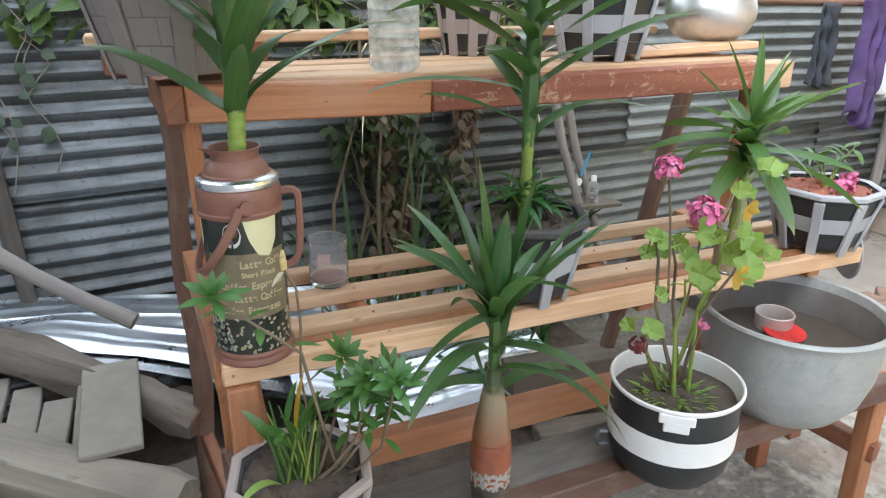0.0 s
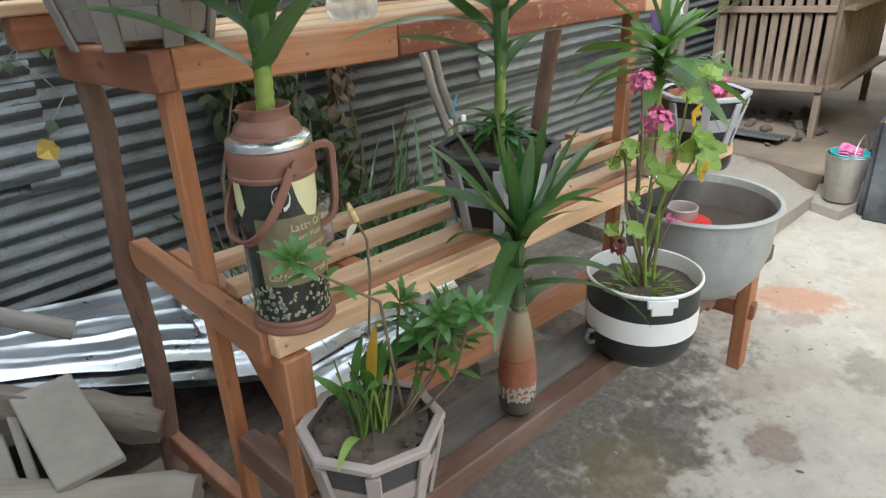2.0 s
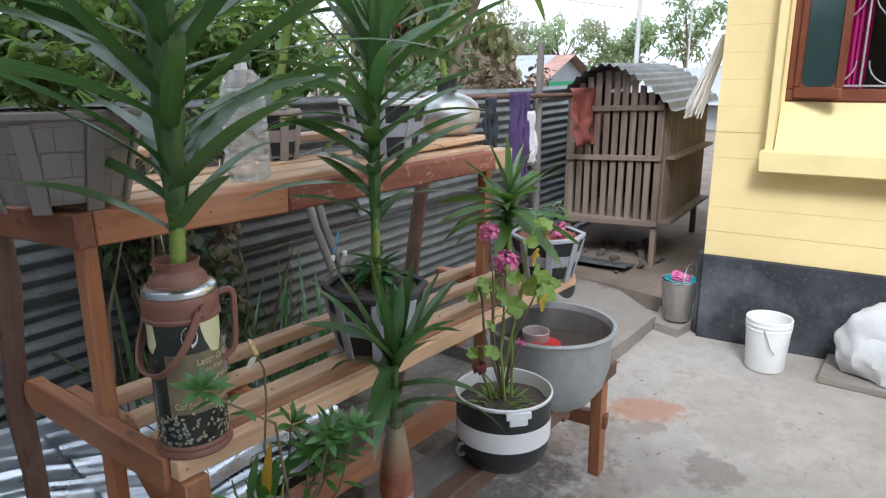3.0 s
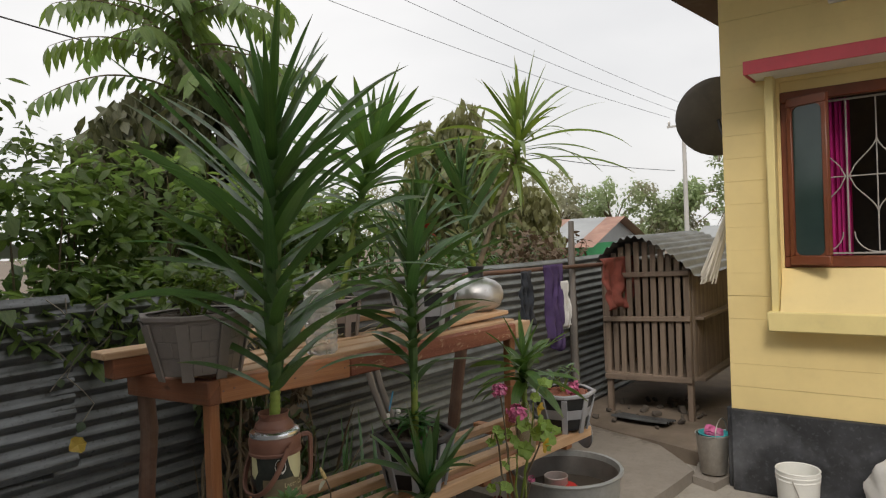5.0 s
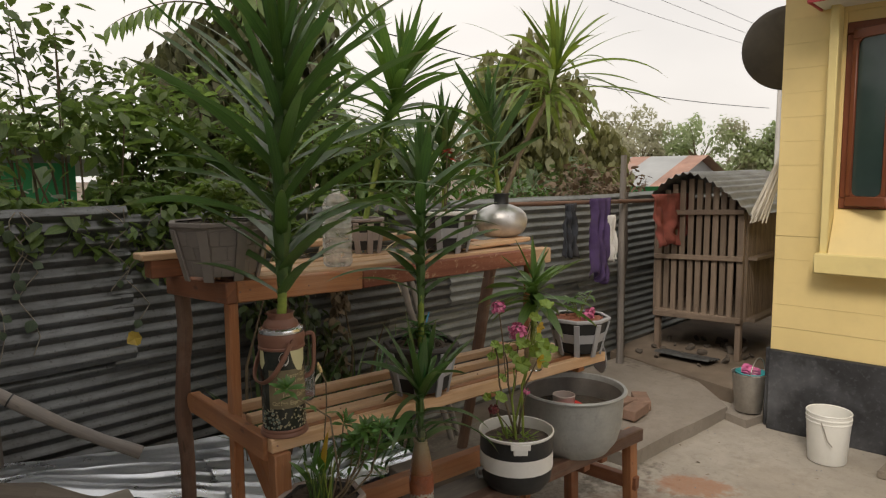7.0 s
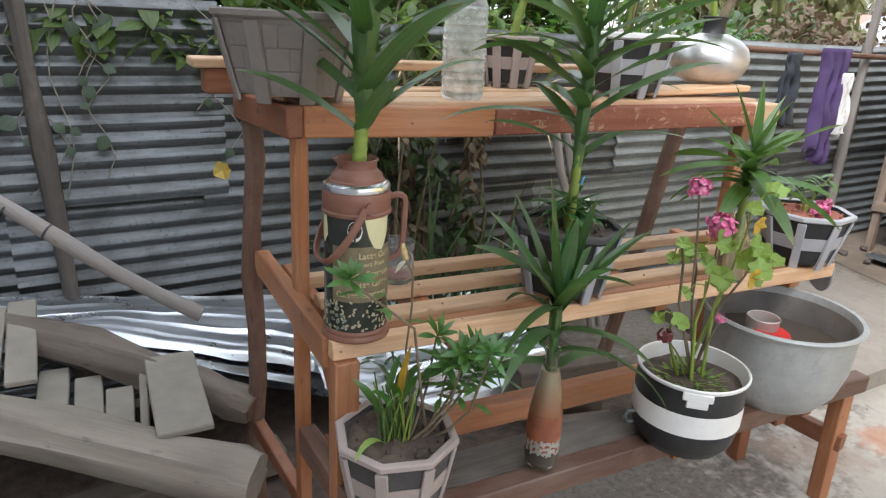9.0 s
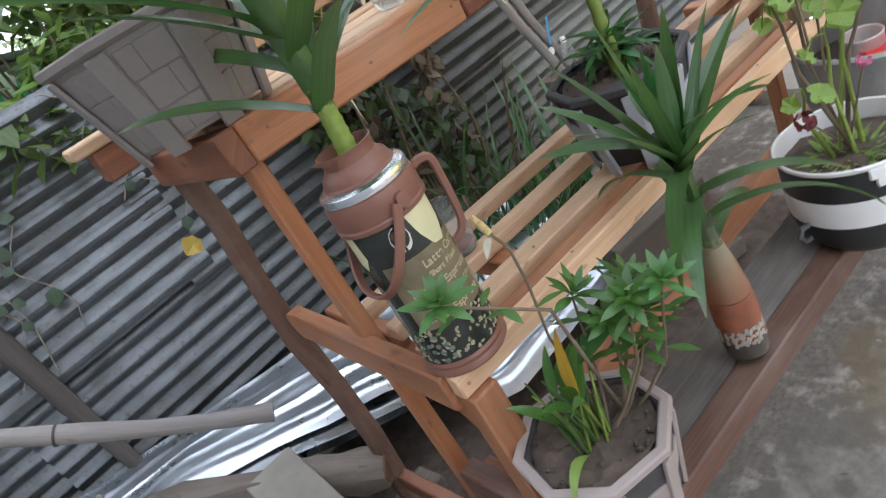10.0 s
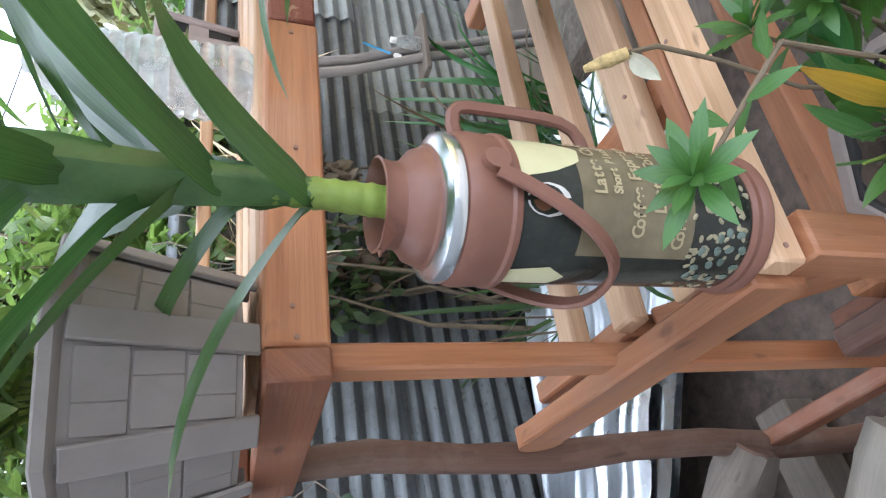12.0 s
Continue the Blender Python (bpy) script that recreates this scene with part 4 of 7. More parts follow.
def octagon_pot(name, label, at, turn, r0, r1, h, colours, strips=True, bands=True, soil="soil"):
    """An eight-sided flared cement pot: colours are (body, band, strip, rim)."""
    body, band, strip, rim = colours
    p = thing(name, label, "plant pot", pose(at[0], at[1], at[2], 0, 0, turn), group="eight-sided plant pots")

    def rad(z):
        return r0 + (r1 - r0) * z / h

    foot = 0.016
    part("body", Mesh().lathe([(0.0, foot), (rad(foot), foot), (rad(h * 0.97), h * 0.97), (rad(h * 0.97) - 0.016, h * 0.97), (rad(h * 0.55) - 0.016, h * 0.55)], sides=8), body, p)
    if bands:
        lo, hi = h * 0.38, h * 0.62
        part("band", Mesh().lathe([(rad(lo) - 0.004, lo), (rad(lo) + 0.003, lo), (rad(hi) + 0.003, hi), (rad(hi) - 0.004, hi)], sides=8), band, p)
    part("rim", Mesh().lathe([(rad(h) - 0.013, h * 0.9), (rad(h) + 0.003, h * 0.925), (rad(h) + 0.007, h * 0.945), (rad(h) + 0.007, h), (rad(h) + 0.004, h + 0.003), (rad(h) - 0.009, h + 0.003), (rad(h) - 0.013, h)], sides=8), rim, p)
    if strips:
        for k in range(8):
            a = 2 * math.pi * (k + 0.5) / 8
            c, s = math.cos(a), math.sin(a)
            part("strip", Mesh().beam((rad(0) * c, rad(0) * s, 0.0), ((rad(h * 0.9) + 0.002) * c, (rad(h * 0.9) + 0.002) * s, h * 0.9), 0.026 if bands else 0.034, 0.009 if bands else 0.007, up=(c, s, 0)), strip, p)
    me = Mesh()
    top = h * 0.935
    verts, faces, n = [(0, 0, top)], [], 40
    for ring in range(1, 12):
        for j in range(n):
            a = 2 * math.pi * j / n
            r = (rad(top) - 0.014) * ring / 11 * (math.cos(math.pi / 8) / max(math.cos((a % (math.pi / 4)) - math.pi / 8), 0.92))
            verts.append((r * math.cos(a), r * math.sin(a), top + 0.012 * noise.noise(Vector((r * 40 * math.cos(a), r * 40 * math.sin(a), at[0] * 9))) + 0.010 * noise.noise(Vector((r * 120 * math.cos(a), r * 120 * math.sin(a), at[0] * 9)))))
    for j in range(n):
        faces.append([0, 1 + j, 1 + (j + 1) % n])
        for ring in range(10):
            b = 1 + ring * n
            faces.append([b + j, b + n + j, b + n + (j + 1) % n, b + (j + 1) % n])
    me.add(verts, faces)
    rnd = random.Random(int(at[0] * 1000))
    for _ in range(40):
        a, r, c = rnd.uniform(0, 6.28), (r1 - 0.028) * rnd.random() ** 0.5, rnd.uniform(0.003, 0.008)
        me.box((c * 1.5, c, c), pose(r * math.cos(a), r * math.sin(a), top + 0.003, rnd.uniform(0, 90), rnd.uniform(0, 90), rnd.uniform(0, 360)), c * 0.3)
    part("soil", me, soil, p, "dark crumbly soil" if soil == "soil" else "reddish crumbly soil")
    return p


octagon_pot("plant_pot", "eight-sided cement pot with black and off-white bands, on the lowest rail", (0.102, -0.110, 0.6145), 30, 0.098, 0.128, 0.176, ("charcoal", "offwhite", "offwhite", "offwhite"))
octagon_pot("plant_pot", "black eight-sided pot with grey band, among the slats", (0.675, 0.095, tier_z(0.675)), 20, 0.10, 0.138, 0.188, ("black", "greypaint", "greypaint", "charcoal"))
octagon_pot("plant_pot", "black and pale grey eight-sided pot at the shelf end", (1.63, 0.075, tier_z(1.63)), 10, 0.098, 0.14, 0.175, ("black", "greypaint", "greypaint", "greypaint"), soil="redsoil")
octagon_pot("plant_pot", "black and grey eight-sided pot on the top boards", (1.06, 0.385, 1.4225), 15, 0.10, 0.14, 0.18, ("black", "greypaint", "greypaint", "white"))
octagon_pot("plant_pot", "small black and pale pot on the top boards", (0.785, 0.60, 1.4245), 5, 0.065, 0.085, 0.15, ("black", "offwhite", "offwhite", "offwhite"))


def brick_pot(at, turn):
    p = octagon_pot("plant_pot", "large grey cement pot moulded with a block pattern", at, turn, 0.118, 0.164, 0.190, ("stonegrey", "stonegrey", "stonegrey", "stonegrey"), bands=False)
    h, r0, r1 = 0.190, 0.118, 0.164
    for k in range(8):
        a = 2 * math.pi * (k + 1) / 8
        c, s = math.cos(a), math.sin(a)
        for row in range(3):
            z0, z1 = 0.022 + row * 0.048, 0.022 + row * 0.048 + 0.0475
            for side in (-1, 1):
                zm = (z0 + z1) / 2
                r = (r0 + (r1 - r0) * zm / h) * math.cos(math.pi / 8)
                half = r * math.tan(math.pi / 8) - 0.018
                cut = (0.35 if row % 2 else -0.25) * half
                lo, hi = (-half, cut) if side < 0 else (cut, half)
                y = (lo + hi) / 2
                m = Matrix.Translation((c * r - s * y, s * r + c * y, zm)) @ Matrix.Rotation(a, 4, "Z") @ Matrix.Rotation(math.atan((r1 - r0) / h), 4, "Y")
                part("block", Mesh().box((0.005, hi - lo, z1 - z0), m, 0.0014), "stonegrey", p)
    return p


brick_pot((0.022, 0.352, 1.426), 24)


def striped_pot(at):
    """An old cooking pot painted in black and white hoops."""
    p = thing("cooking_pot_planter", "old cooking pot painted in black and white hoops", "planter", pose(*at))
    prof = [(0.0, 0.0), (0.085, 0.0), (0.118, 0.012), (0.14, 0.042), (0.149, 0.085), (0.15, 0.14), (0.149, 0.19), (0.148, 0.24)]

    def cut(lo, hi, grow):
        pts = [(r, z) for r, z in prof if lo < z < hi]

        def at_z(z):
            for (ra, za), (rb, zb) in zip(prof, prof[1:]):
                if za <= z <= zb and zb > za:
                    return ra + (rb - ra) * (z - za) / (zb - za)
            return prof[-1][0]
        return [(at_z(lo) + grow, lo)] + [(r + grow, z) for r, z in pts] + [(at_z(hi) + grow, hi)]

    part("body", Mesh().lathe(cut(0.0, 0.095, 0), 48), "black", p, "black lower hoop")
    part("hoop", Mesh().lathe(cut(0.095, 0.158, 0.0012), 48), "white", p, "white painted hoop")
    part("hoop", Mesh().lathe(cut(0.158, 0.222, 0), 48), "black", p, "black painted hoop")
    part("rim", Mesh().lathe([(0.149, 0.223), (0.1525, 0.225), (0.155, 0.229), (0.1545, 0.234), (0.151, 0.2365), (0.1475, 0.234), (0.1455, 0.18)], 48), "white", p, "white painted rim")
    for a in (math.atan2(-0.13, -0.115), math.atan2(0.13, 0.115)):
        me = Mesh().box((0.010, 0.078, 0.022), Matrix.Rotation(a, 4, "Z") @ pose(0.1515, 0, 0.216), 0.0045).box((0.011, 0.056, 0.026), Matrix.Rotation(a, 4, "Z") @ pose(0.1515, 0, 0.198), 0.005)
        part("lug", me, "white", p, "white painted lug")
    part("handle_stub", Mesh().tube([(-0.149, 0.05, 0.10), (-0.168, 0.056, 0.102), (-0.176, 0.058, 0.085), (-0.168, 0.056, 0.068), (-0.149, 0.05, 0.066)], 0.007, 8), "tin", p, "grey stub of a broken handle")
    soil = Mesh().lathe([(0.0, 0.202), (0.03, 0.2), (0.06, 0.197), (0.10, 0.192), (0.1465, 0.188)], 32)
    soil.v = [(x, y, z + 0.012 * noise.noise(Vector((x * 30, y * 30, 1.0)))) for x, y, z in soil.v]
    part("soil", soil, "soil", p)
    return p


striped_pot((0.916, -0.172, 0.580)).scale = (0.915, 0.915, 0.955)


def basin(at):
    p = thing("basin", "big dull aluminium pot of murky water on the bench", "basin", pose(*at))
    R = 0.235
    part("bowl", Mesh().lathe([(0.0, 0.0), (0.11, 0.0), (0.165, 0.018), (0.205, 0.065), (0.226, 0.13), (0.232, 0.225), (R, 0.240), (0.246, 0.245), (0.249, 0.251), (0.244, 0.257), (0.232, 0.255), (0.226, 0.23), (0.220, 0.13), (0.198, 0.065), (0.15, 0.03), (0.0, 0.026)], 64), "alu", p)
    part("scum", Mesh().lathe([(0.2245, 0.236), (0.2235, 0.225), (0.2205, 0.17), (0.2185, 0.14)], 48), "scum", p, "dark stained inner wall")
    part("water", Mesh().lathe([(0.0, 0.165), (0.2215, 0.165)], 48), "murkwater", p, "murky grey water")
    return p


wm = Mat("murky_water", 0.12)
wm.color(wm.mix(wm.noise(wm.vec(), 5, 4), (0.075, 0.06, 0.048), (0.11, 0.09, 0.07)))
wm.bump(wm.noise(wm.vec(), 14, 3), 0.05, 0.01)
M["murkwater"] = wm.m
BASIN = (1.392, -0.075, 0.550)
basin(BASIN).scale = (0.925, 0.925, 1.125)
tin_can = thing("tin_can", "open silver tin can standing in the basin", "tin can", pose(1.425, 0.0, 0.672))
part("body", Mesh().lathe([(0.0, 0.0), (0.048, 0.0), (0.05, 0.003), (0.05, 0.095), (0.052, 0.099), (0.05, 0.102), (0.047, 0.1), (0.047, 0.05), (0.0, 0.05)], 32), "whitecan", tin_can)
tin_can.scale = (0.98, 0.98, 1.05)
red_dish = single("plastic_plate", Mesh().lathe([(0.0, 0.0), (0.05, 0.0), (0.055, 0.007), (0.052, 0.010), (0.0, 0.007)], 32), "redflower", "red plastic plate floating beside the tin can", "plate", pose(1.415, -0.045, 0.738, 4, 0, 0))


def silver_vessel(at):
    p = thing("water_vessel", "round polished aluminium water vessel with a dark neck", "vessel", pose(*at))
    part("body", Mesh().lathe([(0.0, 0.0), (0.07, 0.002), (0.105, 0.022), (0.124, 0.055), (0.128, 0.085), (0.118, 0.118), (0.092, 0.142), (0.058, 0.156), (0.042, 0.162)], 48), "steel", p)
    part("neck", Mesh().lathe([(0.042, 0.158), (0.036, 0.170), (0.036, 0.20), (0.044, 0.214), (0.041, 0.216), (0.032, 0.2), (0.032, 0.17)], 24), "black", p, "blackened neck")
    return p


silver_vessel((1.497, 0.45, 1.452))


def water_bottle(at):
    p = thing("plastic_bottle", "clear ribbed plastic bottle, upturned and half full, on the top boards", "bottle", pose(*at))
    prof = [(0.0, 0.0), (0.046, 0.0), (0.054, 0.01), (0.055, 0.02)]
    z = 0.025
    while z < 0.225:
        prof += [(0.0555, z + 0.004), (0.0525, z + 0.011), (0.0555, z + 0.018)]
        z += 0.02
    prof += [(0.053, 0.245), (0.044, 0.27), (0.026, 0.29)]
    shell = part("shell", Mesh().lathe(prof, 32), "pet", p)
    shell.visible_shadow = False
    part("cap", Mesh().lathe([(0.0, 0.308), (0.015, 0.308), (0.016, 0.29), (0.0, 0.288)], 20), "white", p)
    part("stripe", Mesh().box((0.008, 0.010, 0.24), pose(0.052, -0.006, 0.125), 0.003), "straw", p, "greenish algae streak")
    return p


water_bottle((0.463, 0.322, 1.4245)).scale = (1.0, 1.0, 0.93)


def glass_jar(at):
    p = thing("glass_jar", "small clear glass jar with a ribbed rim, on the slats", "jar", pose(*at))
    s = part("shell", Mesh().lathe([(0.0, 0.0), (0.04, 0.0), (0.045, 0.01), (0.045, 0.07), (0.041, 0.085), (0.046, 0.095), (0.046, 0.11), (0.042, 0.11), (0.038, 0.085), (0.041, 0.07), (0.041, 0.012), (0.0, 0.008)], 32), "jar", p)
    s.visible_shadow = False
    part("sediment", Mesh().lathe([(0.0, 0.0125), (0.0400, 0.0130), (0.0400, 0.019), (0.0, 0.0205)], 28), "redsoil", p, "reddish dried dregs")
    return p


glass_jar((0.282, 0.30, tier_z(0.28)))


# ---------------------------------------------------------------- the big flask
def flask(at, turn):
    p = thing("vacuum_flask", "tall brown vacuum flask printed with coffee pictures, reused as a planter", "vacuum flask", pose(at[0], at[1], at[2], 0, 0, turn))
    R = 0.0755
    part("base", Mesh().lathe([(0.0, 0.0), (0.080, 0.0), (0.083, 0.004), (0.082, 0.010), (0.079, 0.014), (0.0797, 0.02), (0.0765, 0.025), (0.0, 0.025)], 56), "brownplastic", p)

    def strip(z0, z1, a0, a1, mat, r, label=""):
        me, n = Mesh(), max(2, int(abs(a1 - a0) / 6))
        verts, faces = [], []
        for i in range(n + 1):
            a = radians(a0 + (a1 - a0) * i / n)
            verts += [(r * math.cos(a), r * math.sin(a), z0), (r * math.cos(a), r * math.sin(a), z1)]
        faces = [[2 * i, 2 * i + 2, 2 * i + 3, 2 * i + 1] for i in range(n)]
        return part("print", me.add(verts, faces), mat, body, label)

    body = part("body", Mesh().lathe([(0.074, 0.022), (R, 0.026), (R, 0.282), (0.074, 0.288)], 64), "flaskbody", p, "glossy dark printed tin body")

    def patch(points, mat, r, label=""):
        """A printed shape from (angle, height) corners, laid on the body in narrow columns."""
        lo, hi = min(q[0] for q in points), max(q[0] for q in points)
        me, verts, faces = Mesh(), [], []
        n = 14
        for i in range(n + 1):
            a = lo + (hi - lo) * (i + 0.0) / n
            a = min(max(a, lo + 0.01), hi - 0.01)
            zs = []
            for (x0, y0), (x1, y1) in zip(points, points[1:] + points[:1]):
                if (x0 - a) * (x1 - a) < 0:
                    zs.append(y0 + (y1 - y0) * (a - x0) / (x1 - x0))
            if len(zs) < 2:
                zs = [points[0][1], points[0][1]]
            for z in (min(zs), max(zs)):
                verts.append((r * math.cos(radians(a)), r * math.sin(radians(a)), z))
        faces = [[2 * i, 2 * i + 2, 2 * i + 3, 2 * i + 1] for i in range(n)]
        return part("print", me.add(verts, faces), mat, body, label)

    # taupe label field, cream slice, cup, lettering bars and beans; angles from the flask's own front (0 is -y)
    F = -90
    strip(0.095, 0.218, F - 44, F + 80, "flasktaupe", R + 0.0006, "taupe lettered field")
    patch([(F + 14, 0.280), (F + 68, 0.280), (F + 64, 0.238), (F + 50, 0.208), (F + 32, 0.214), (F + 20, 0.245)], "flaskcream", R + 0.0009, "cream swirl")
    patch([(F - 80, 0.280), (F - 60, 0.278), (F - 56, 0.238), (F - 68, 0.216), (F - 82, 0.228)], "flaskcream", R + 0.0009)
    cup = [(F - 2 + 13 * math.cos(k * math.pi / 8), 0.252 + 0.022 * math.sin(k * math.pi / 8)) for k in range(16)]
    patch(cup, "flaskwhite", R + 0.0012, "white coffee cup")
    patch([(F - 2 + 11.5 * math.cos(k * math.pi / 8), 0.2545 + 0.0175 * math.sin(k * math.pi / 8)) for k in range(16)], "flaskbody", R + 0.0015, "dark inside of the cup")
    patch([(F - 2 + 9 * math.cos(k * math.pi / 8), 0.258 + 0.010 * math.sin(k * math.pi / 8)) for k in range(16)], "flaskcoffee", R + 0.0018, "brown coffee")
    for row, (z, a0, words) in enumerate([(0.193, 8, "Latte Coffee"), (0.176, 8, "Short Black"), (0.153, -22, "Coffee Espresso"), (0.130, -4, "Latte Coffee"), (0.107, -30, "Coffee Espresso")]):
        for k, ch in enumerate(words):
            if ch == " ":
                continue
            cu = bpy.data.curves.new("letter", "FONT")
            cu.body, cu.size, cu.align_x = ch, 0.0185 if row != 1 else 0.013, "CENTER"
            cu.offset = 0.0005
            ob = new("letter", cu)
            deps = bpy.context.evaluated_depsgraph_get()
            me = bpy.data.meshes.new_from_object(ob.evaluated_get(deps))
            bpy.data.objects.remove(ob)
            bpy.data.curves.remove(cu)
            me.materials.clear()
            me.materials.append(M["flaskletter"])
            a = radians(F + a0 + k * (6.2 if row != 1 else 4.6))
            letter = new("letter", me)
            letter.parent = body
            letter.matrix_local = Matrix.Translation(((R + 0.0022) * math.cos(a), (R + 0.0022) * math.sin(a), z)) @ Matrix.Rotation(a + math.pi / 2, 4, "Z") @ Matrix.Rotation(math.pi / 2, 4, "X")
    rnd = random.Random(5)
    me = Mesh()
    for _ in range(110):
        a, z = radians(F + rnd.uniform(-85, 85)), 0.03 + 0.065 * rnd.random() ** 1.5
        q = Matrix.Translation(((R + 0.0004) * math.cos(a), (R + 0.0004) * math.sin(a), z)) @ Matrix.Rotation(a, 4, "Z") @ Matrix.Rotation(rnd.random() * 3, 4, "X") @ Matrix.Diagonal((0.0010, 0.0046, 0.0026, 1))
        me.lathe([(0.0, -1), (0.7, -0.7), (1.0, 0), (0.7, 0.7), (0.0, 1)], 7, q)
    tagged(part("print", me, "bean", body, "pale coffee bean print"), kind="stuff")
    me = Mesh()
    for k in range(15):
        a, z = radians(F - 62 + 13 * (k % 4) + rnd.uniform(-4, 4)), 0.035 + 0.0150 * (k // 4) + rnd.uniform(-0.004, 0.004)
        q = Matrix.Translation(((R + 0.0006) * math.cos(a), (R + 0.0006) * math.sin(a), z)) @ Matrix.Rotation(a, 4, "Z") @ Matrix.Rotation(rnd.random() * 3, 4, "X") @ Matrix.Diagonal((0.0012, 0.0062, 0.0046, 1))
        me.lathe([(0.0, -1), (0.7, -0.7), (1.0, 0), (0.7, 0.7), (0.0, 1)], 9, q)
    tagged(part("print", me, "paleblot", body, "large pale greenish bean print"), kind="stuff")
    part("collar", Mesh().lathe([(0.075, 0.276), (0.0805, 0.279), (0.0808, 0.285), (0.0785, 0.288), (0.0800, 0.308), (0.0795, 0.319), (0.0765, 0.326), (0.071, 0.329), (0.0, 0.329)], 56), "brownplastic", p)
    part("band", Mesh().lathe([(0.070, 0.327), (0.0765, 0.3285), (0.0775, 0.334), (0.0755, 0.340), (0.070, 0.3435), (0.062, 0.346), (0.05, 0.347)], 56), "chrome", p, "shiny chrome band")
    part("neck", Mesh().lathe([(0.060, 0.342), (0.0635, 0.3445), (0.0635, 0.347), (0.0605, 0.349), (0.0600, 0.352), (0.057, 0.360), (0.049, 0.366), (0.0445, 0.371), (0.0440, 0.379), (0.0455, 0.385), (0.0485, 0.390), (0.046, 0.391), (0.041, 0.38), (0.040, 0.34), (0.0, 0.34)], 48), "brownplastic", p)
    spout = Mesh().add([(-0.034, -0.027, 0.378), (-0.058, -0.032, 0.394), (-0.039, -0.012, 0.379), (-0.047, -0.008, 0.3905), (-0.015, -0.045, 0.3905), (-0.030, -0.036, 0.372)], [[0, 1, 2], [1, 3, 2], [1, 4, 0], [5, 0, 4], [5, 2, 0]])
    part("spout", spout, "brownplastic", p)
    # fixed side handle towards +x, hinged bail towards the front
    pts = [(0.076, 0, 0.310), (0.092, 0, 0.314), (0.104, 0, 0.313), (0.110, 0, 0.308), (0.112, 0, 0.298), (0.111, 0, 0.25), (0.109, 0, 0.215), (0.106, 0, 0.197), (0.099, 0, 0.183), (0.088, 0, 0.175), (0.074, 0, 0.170)]
    part("handle", Mesh().sweep(pts, 0.014, 0.010, (0, 1, 0)), "brownplastic", p, "moulded brown side handle")
    curve = []
    for k in range(33):
        s = math.pi * k / 32
        curve.append((-0.085 * math.copysign(abs(math.cos(s)) ** 0.8, math.cos(s)), -0.012 - 0.078 * math.sin(s) ** 0.8, 0.302 - 0.124 * math.sin(s) ** 0.75))
    ob = part("bail", Mesh().sweep(curve, 0.007, 0.017, (0, -0.8, 0.6)), "brownplastic", p, "hinged brown carrying bail hanging down")
    ob.matrix_local = pose(0, 0, 0, 0, 0, -68)
    for sx in (-1, 1):
        a = radians(-68 + (180 if sx < 0 else 0))
        part("hinge", Mesh().tube([(0.076 * math.cos(a), 0.076 * math.sin(a), 0.302), (0.088 * math.cos(a), 0.088 * math.sin(a), 0.302)], 0.012, 14), "brownplastic", p)
    return p


flask((0.068, 0.043, 0.964), -22).scale = (0.89, 0.89, 0.98)


def glass_bottle(at, fill_seed):
    p = thing("glass_bottle", "glass bottle filled with red sand and white chips", "bottle", pose(*at))
    prof = [(0.0, 0.0), (0.034, 0.0), (0.039, 0.008), (0.041, 0.03), (0.042, 0.11), (0.038, 0.16), (0.030, 0.21), (0.021, 0.255), (0.016, 0.285), (0.0155, 0.298), (0.0185, 0.30), (0.0185, 0.308), (0.014, 0.31)]
    shell = part("shell", Mesh().lathe(prof, 40), "glass", p)
    shell.visible_shadow = False
    part("fill", Mesh().lathe([(0.0, 0.004), (0.0365, 0.01), (0.0385, 0.03), (0.039, 0.045), (0.0, 0.046)], 32), "soil", p, "dark soil layer")
    rnd = random.Random(fill_seed)
    chips = Mesh()
    for _ in range(130):
        a, z = rnd.uniform(0, 6.283), rnd.uniform(0.04, 0.078)
        q = Matrix.Translation((0.0365 * math.cos(a), 0.0365 * math.sin(a), z)) @ Euler((rnd.random() * 6, rnd.random() * 6, 0)).to_matrix().to_4x4()
        chips.box((rnd.uniform(0.006, 0.012), rnd.uniform(0.004, 0.008), 0.005), q, 0.001)
    tagged(part("chips", chips, "chips", p, "white stone chips"), kind="stuff")
    part("fill", Mesh().lathe([(0.0, 0.046), (0.0355, 0.046), (0.037, 0.07), (0.039, 0.12), (0.037, 0.142), (0.0, 0.144)], 32), "redgravel", p, "red sandy layer")
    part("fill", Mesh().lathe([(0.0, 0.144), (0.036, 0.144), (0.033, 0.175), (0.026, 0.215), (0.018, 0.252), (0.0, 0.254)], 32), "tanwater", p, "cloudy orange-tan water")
    return p


glass_bottle((0.478, -0.135, 0.615), 3)


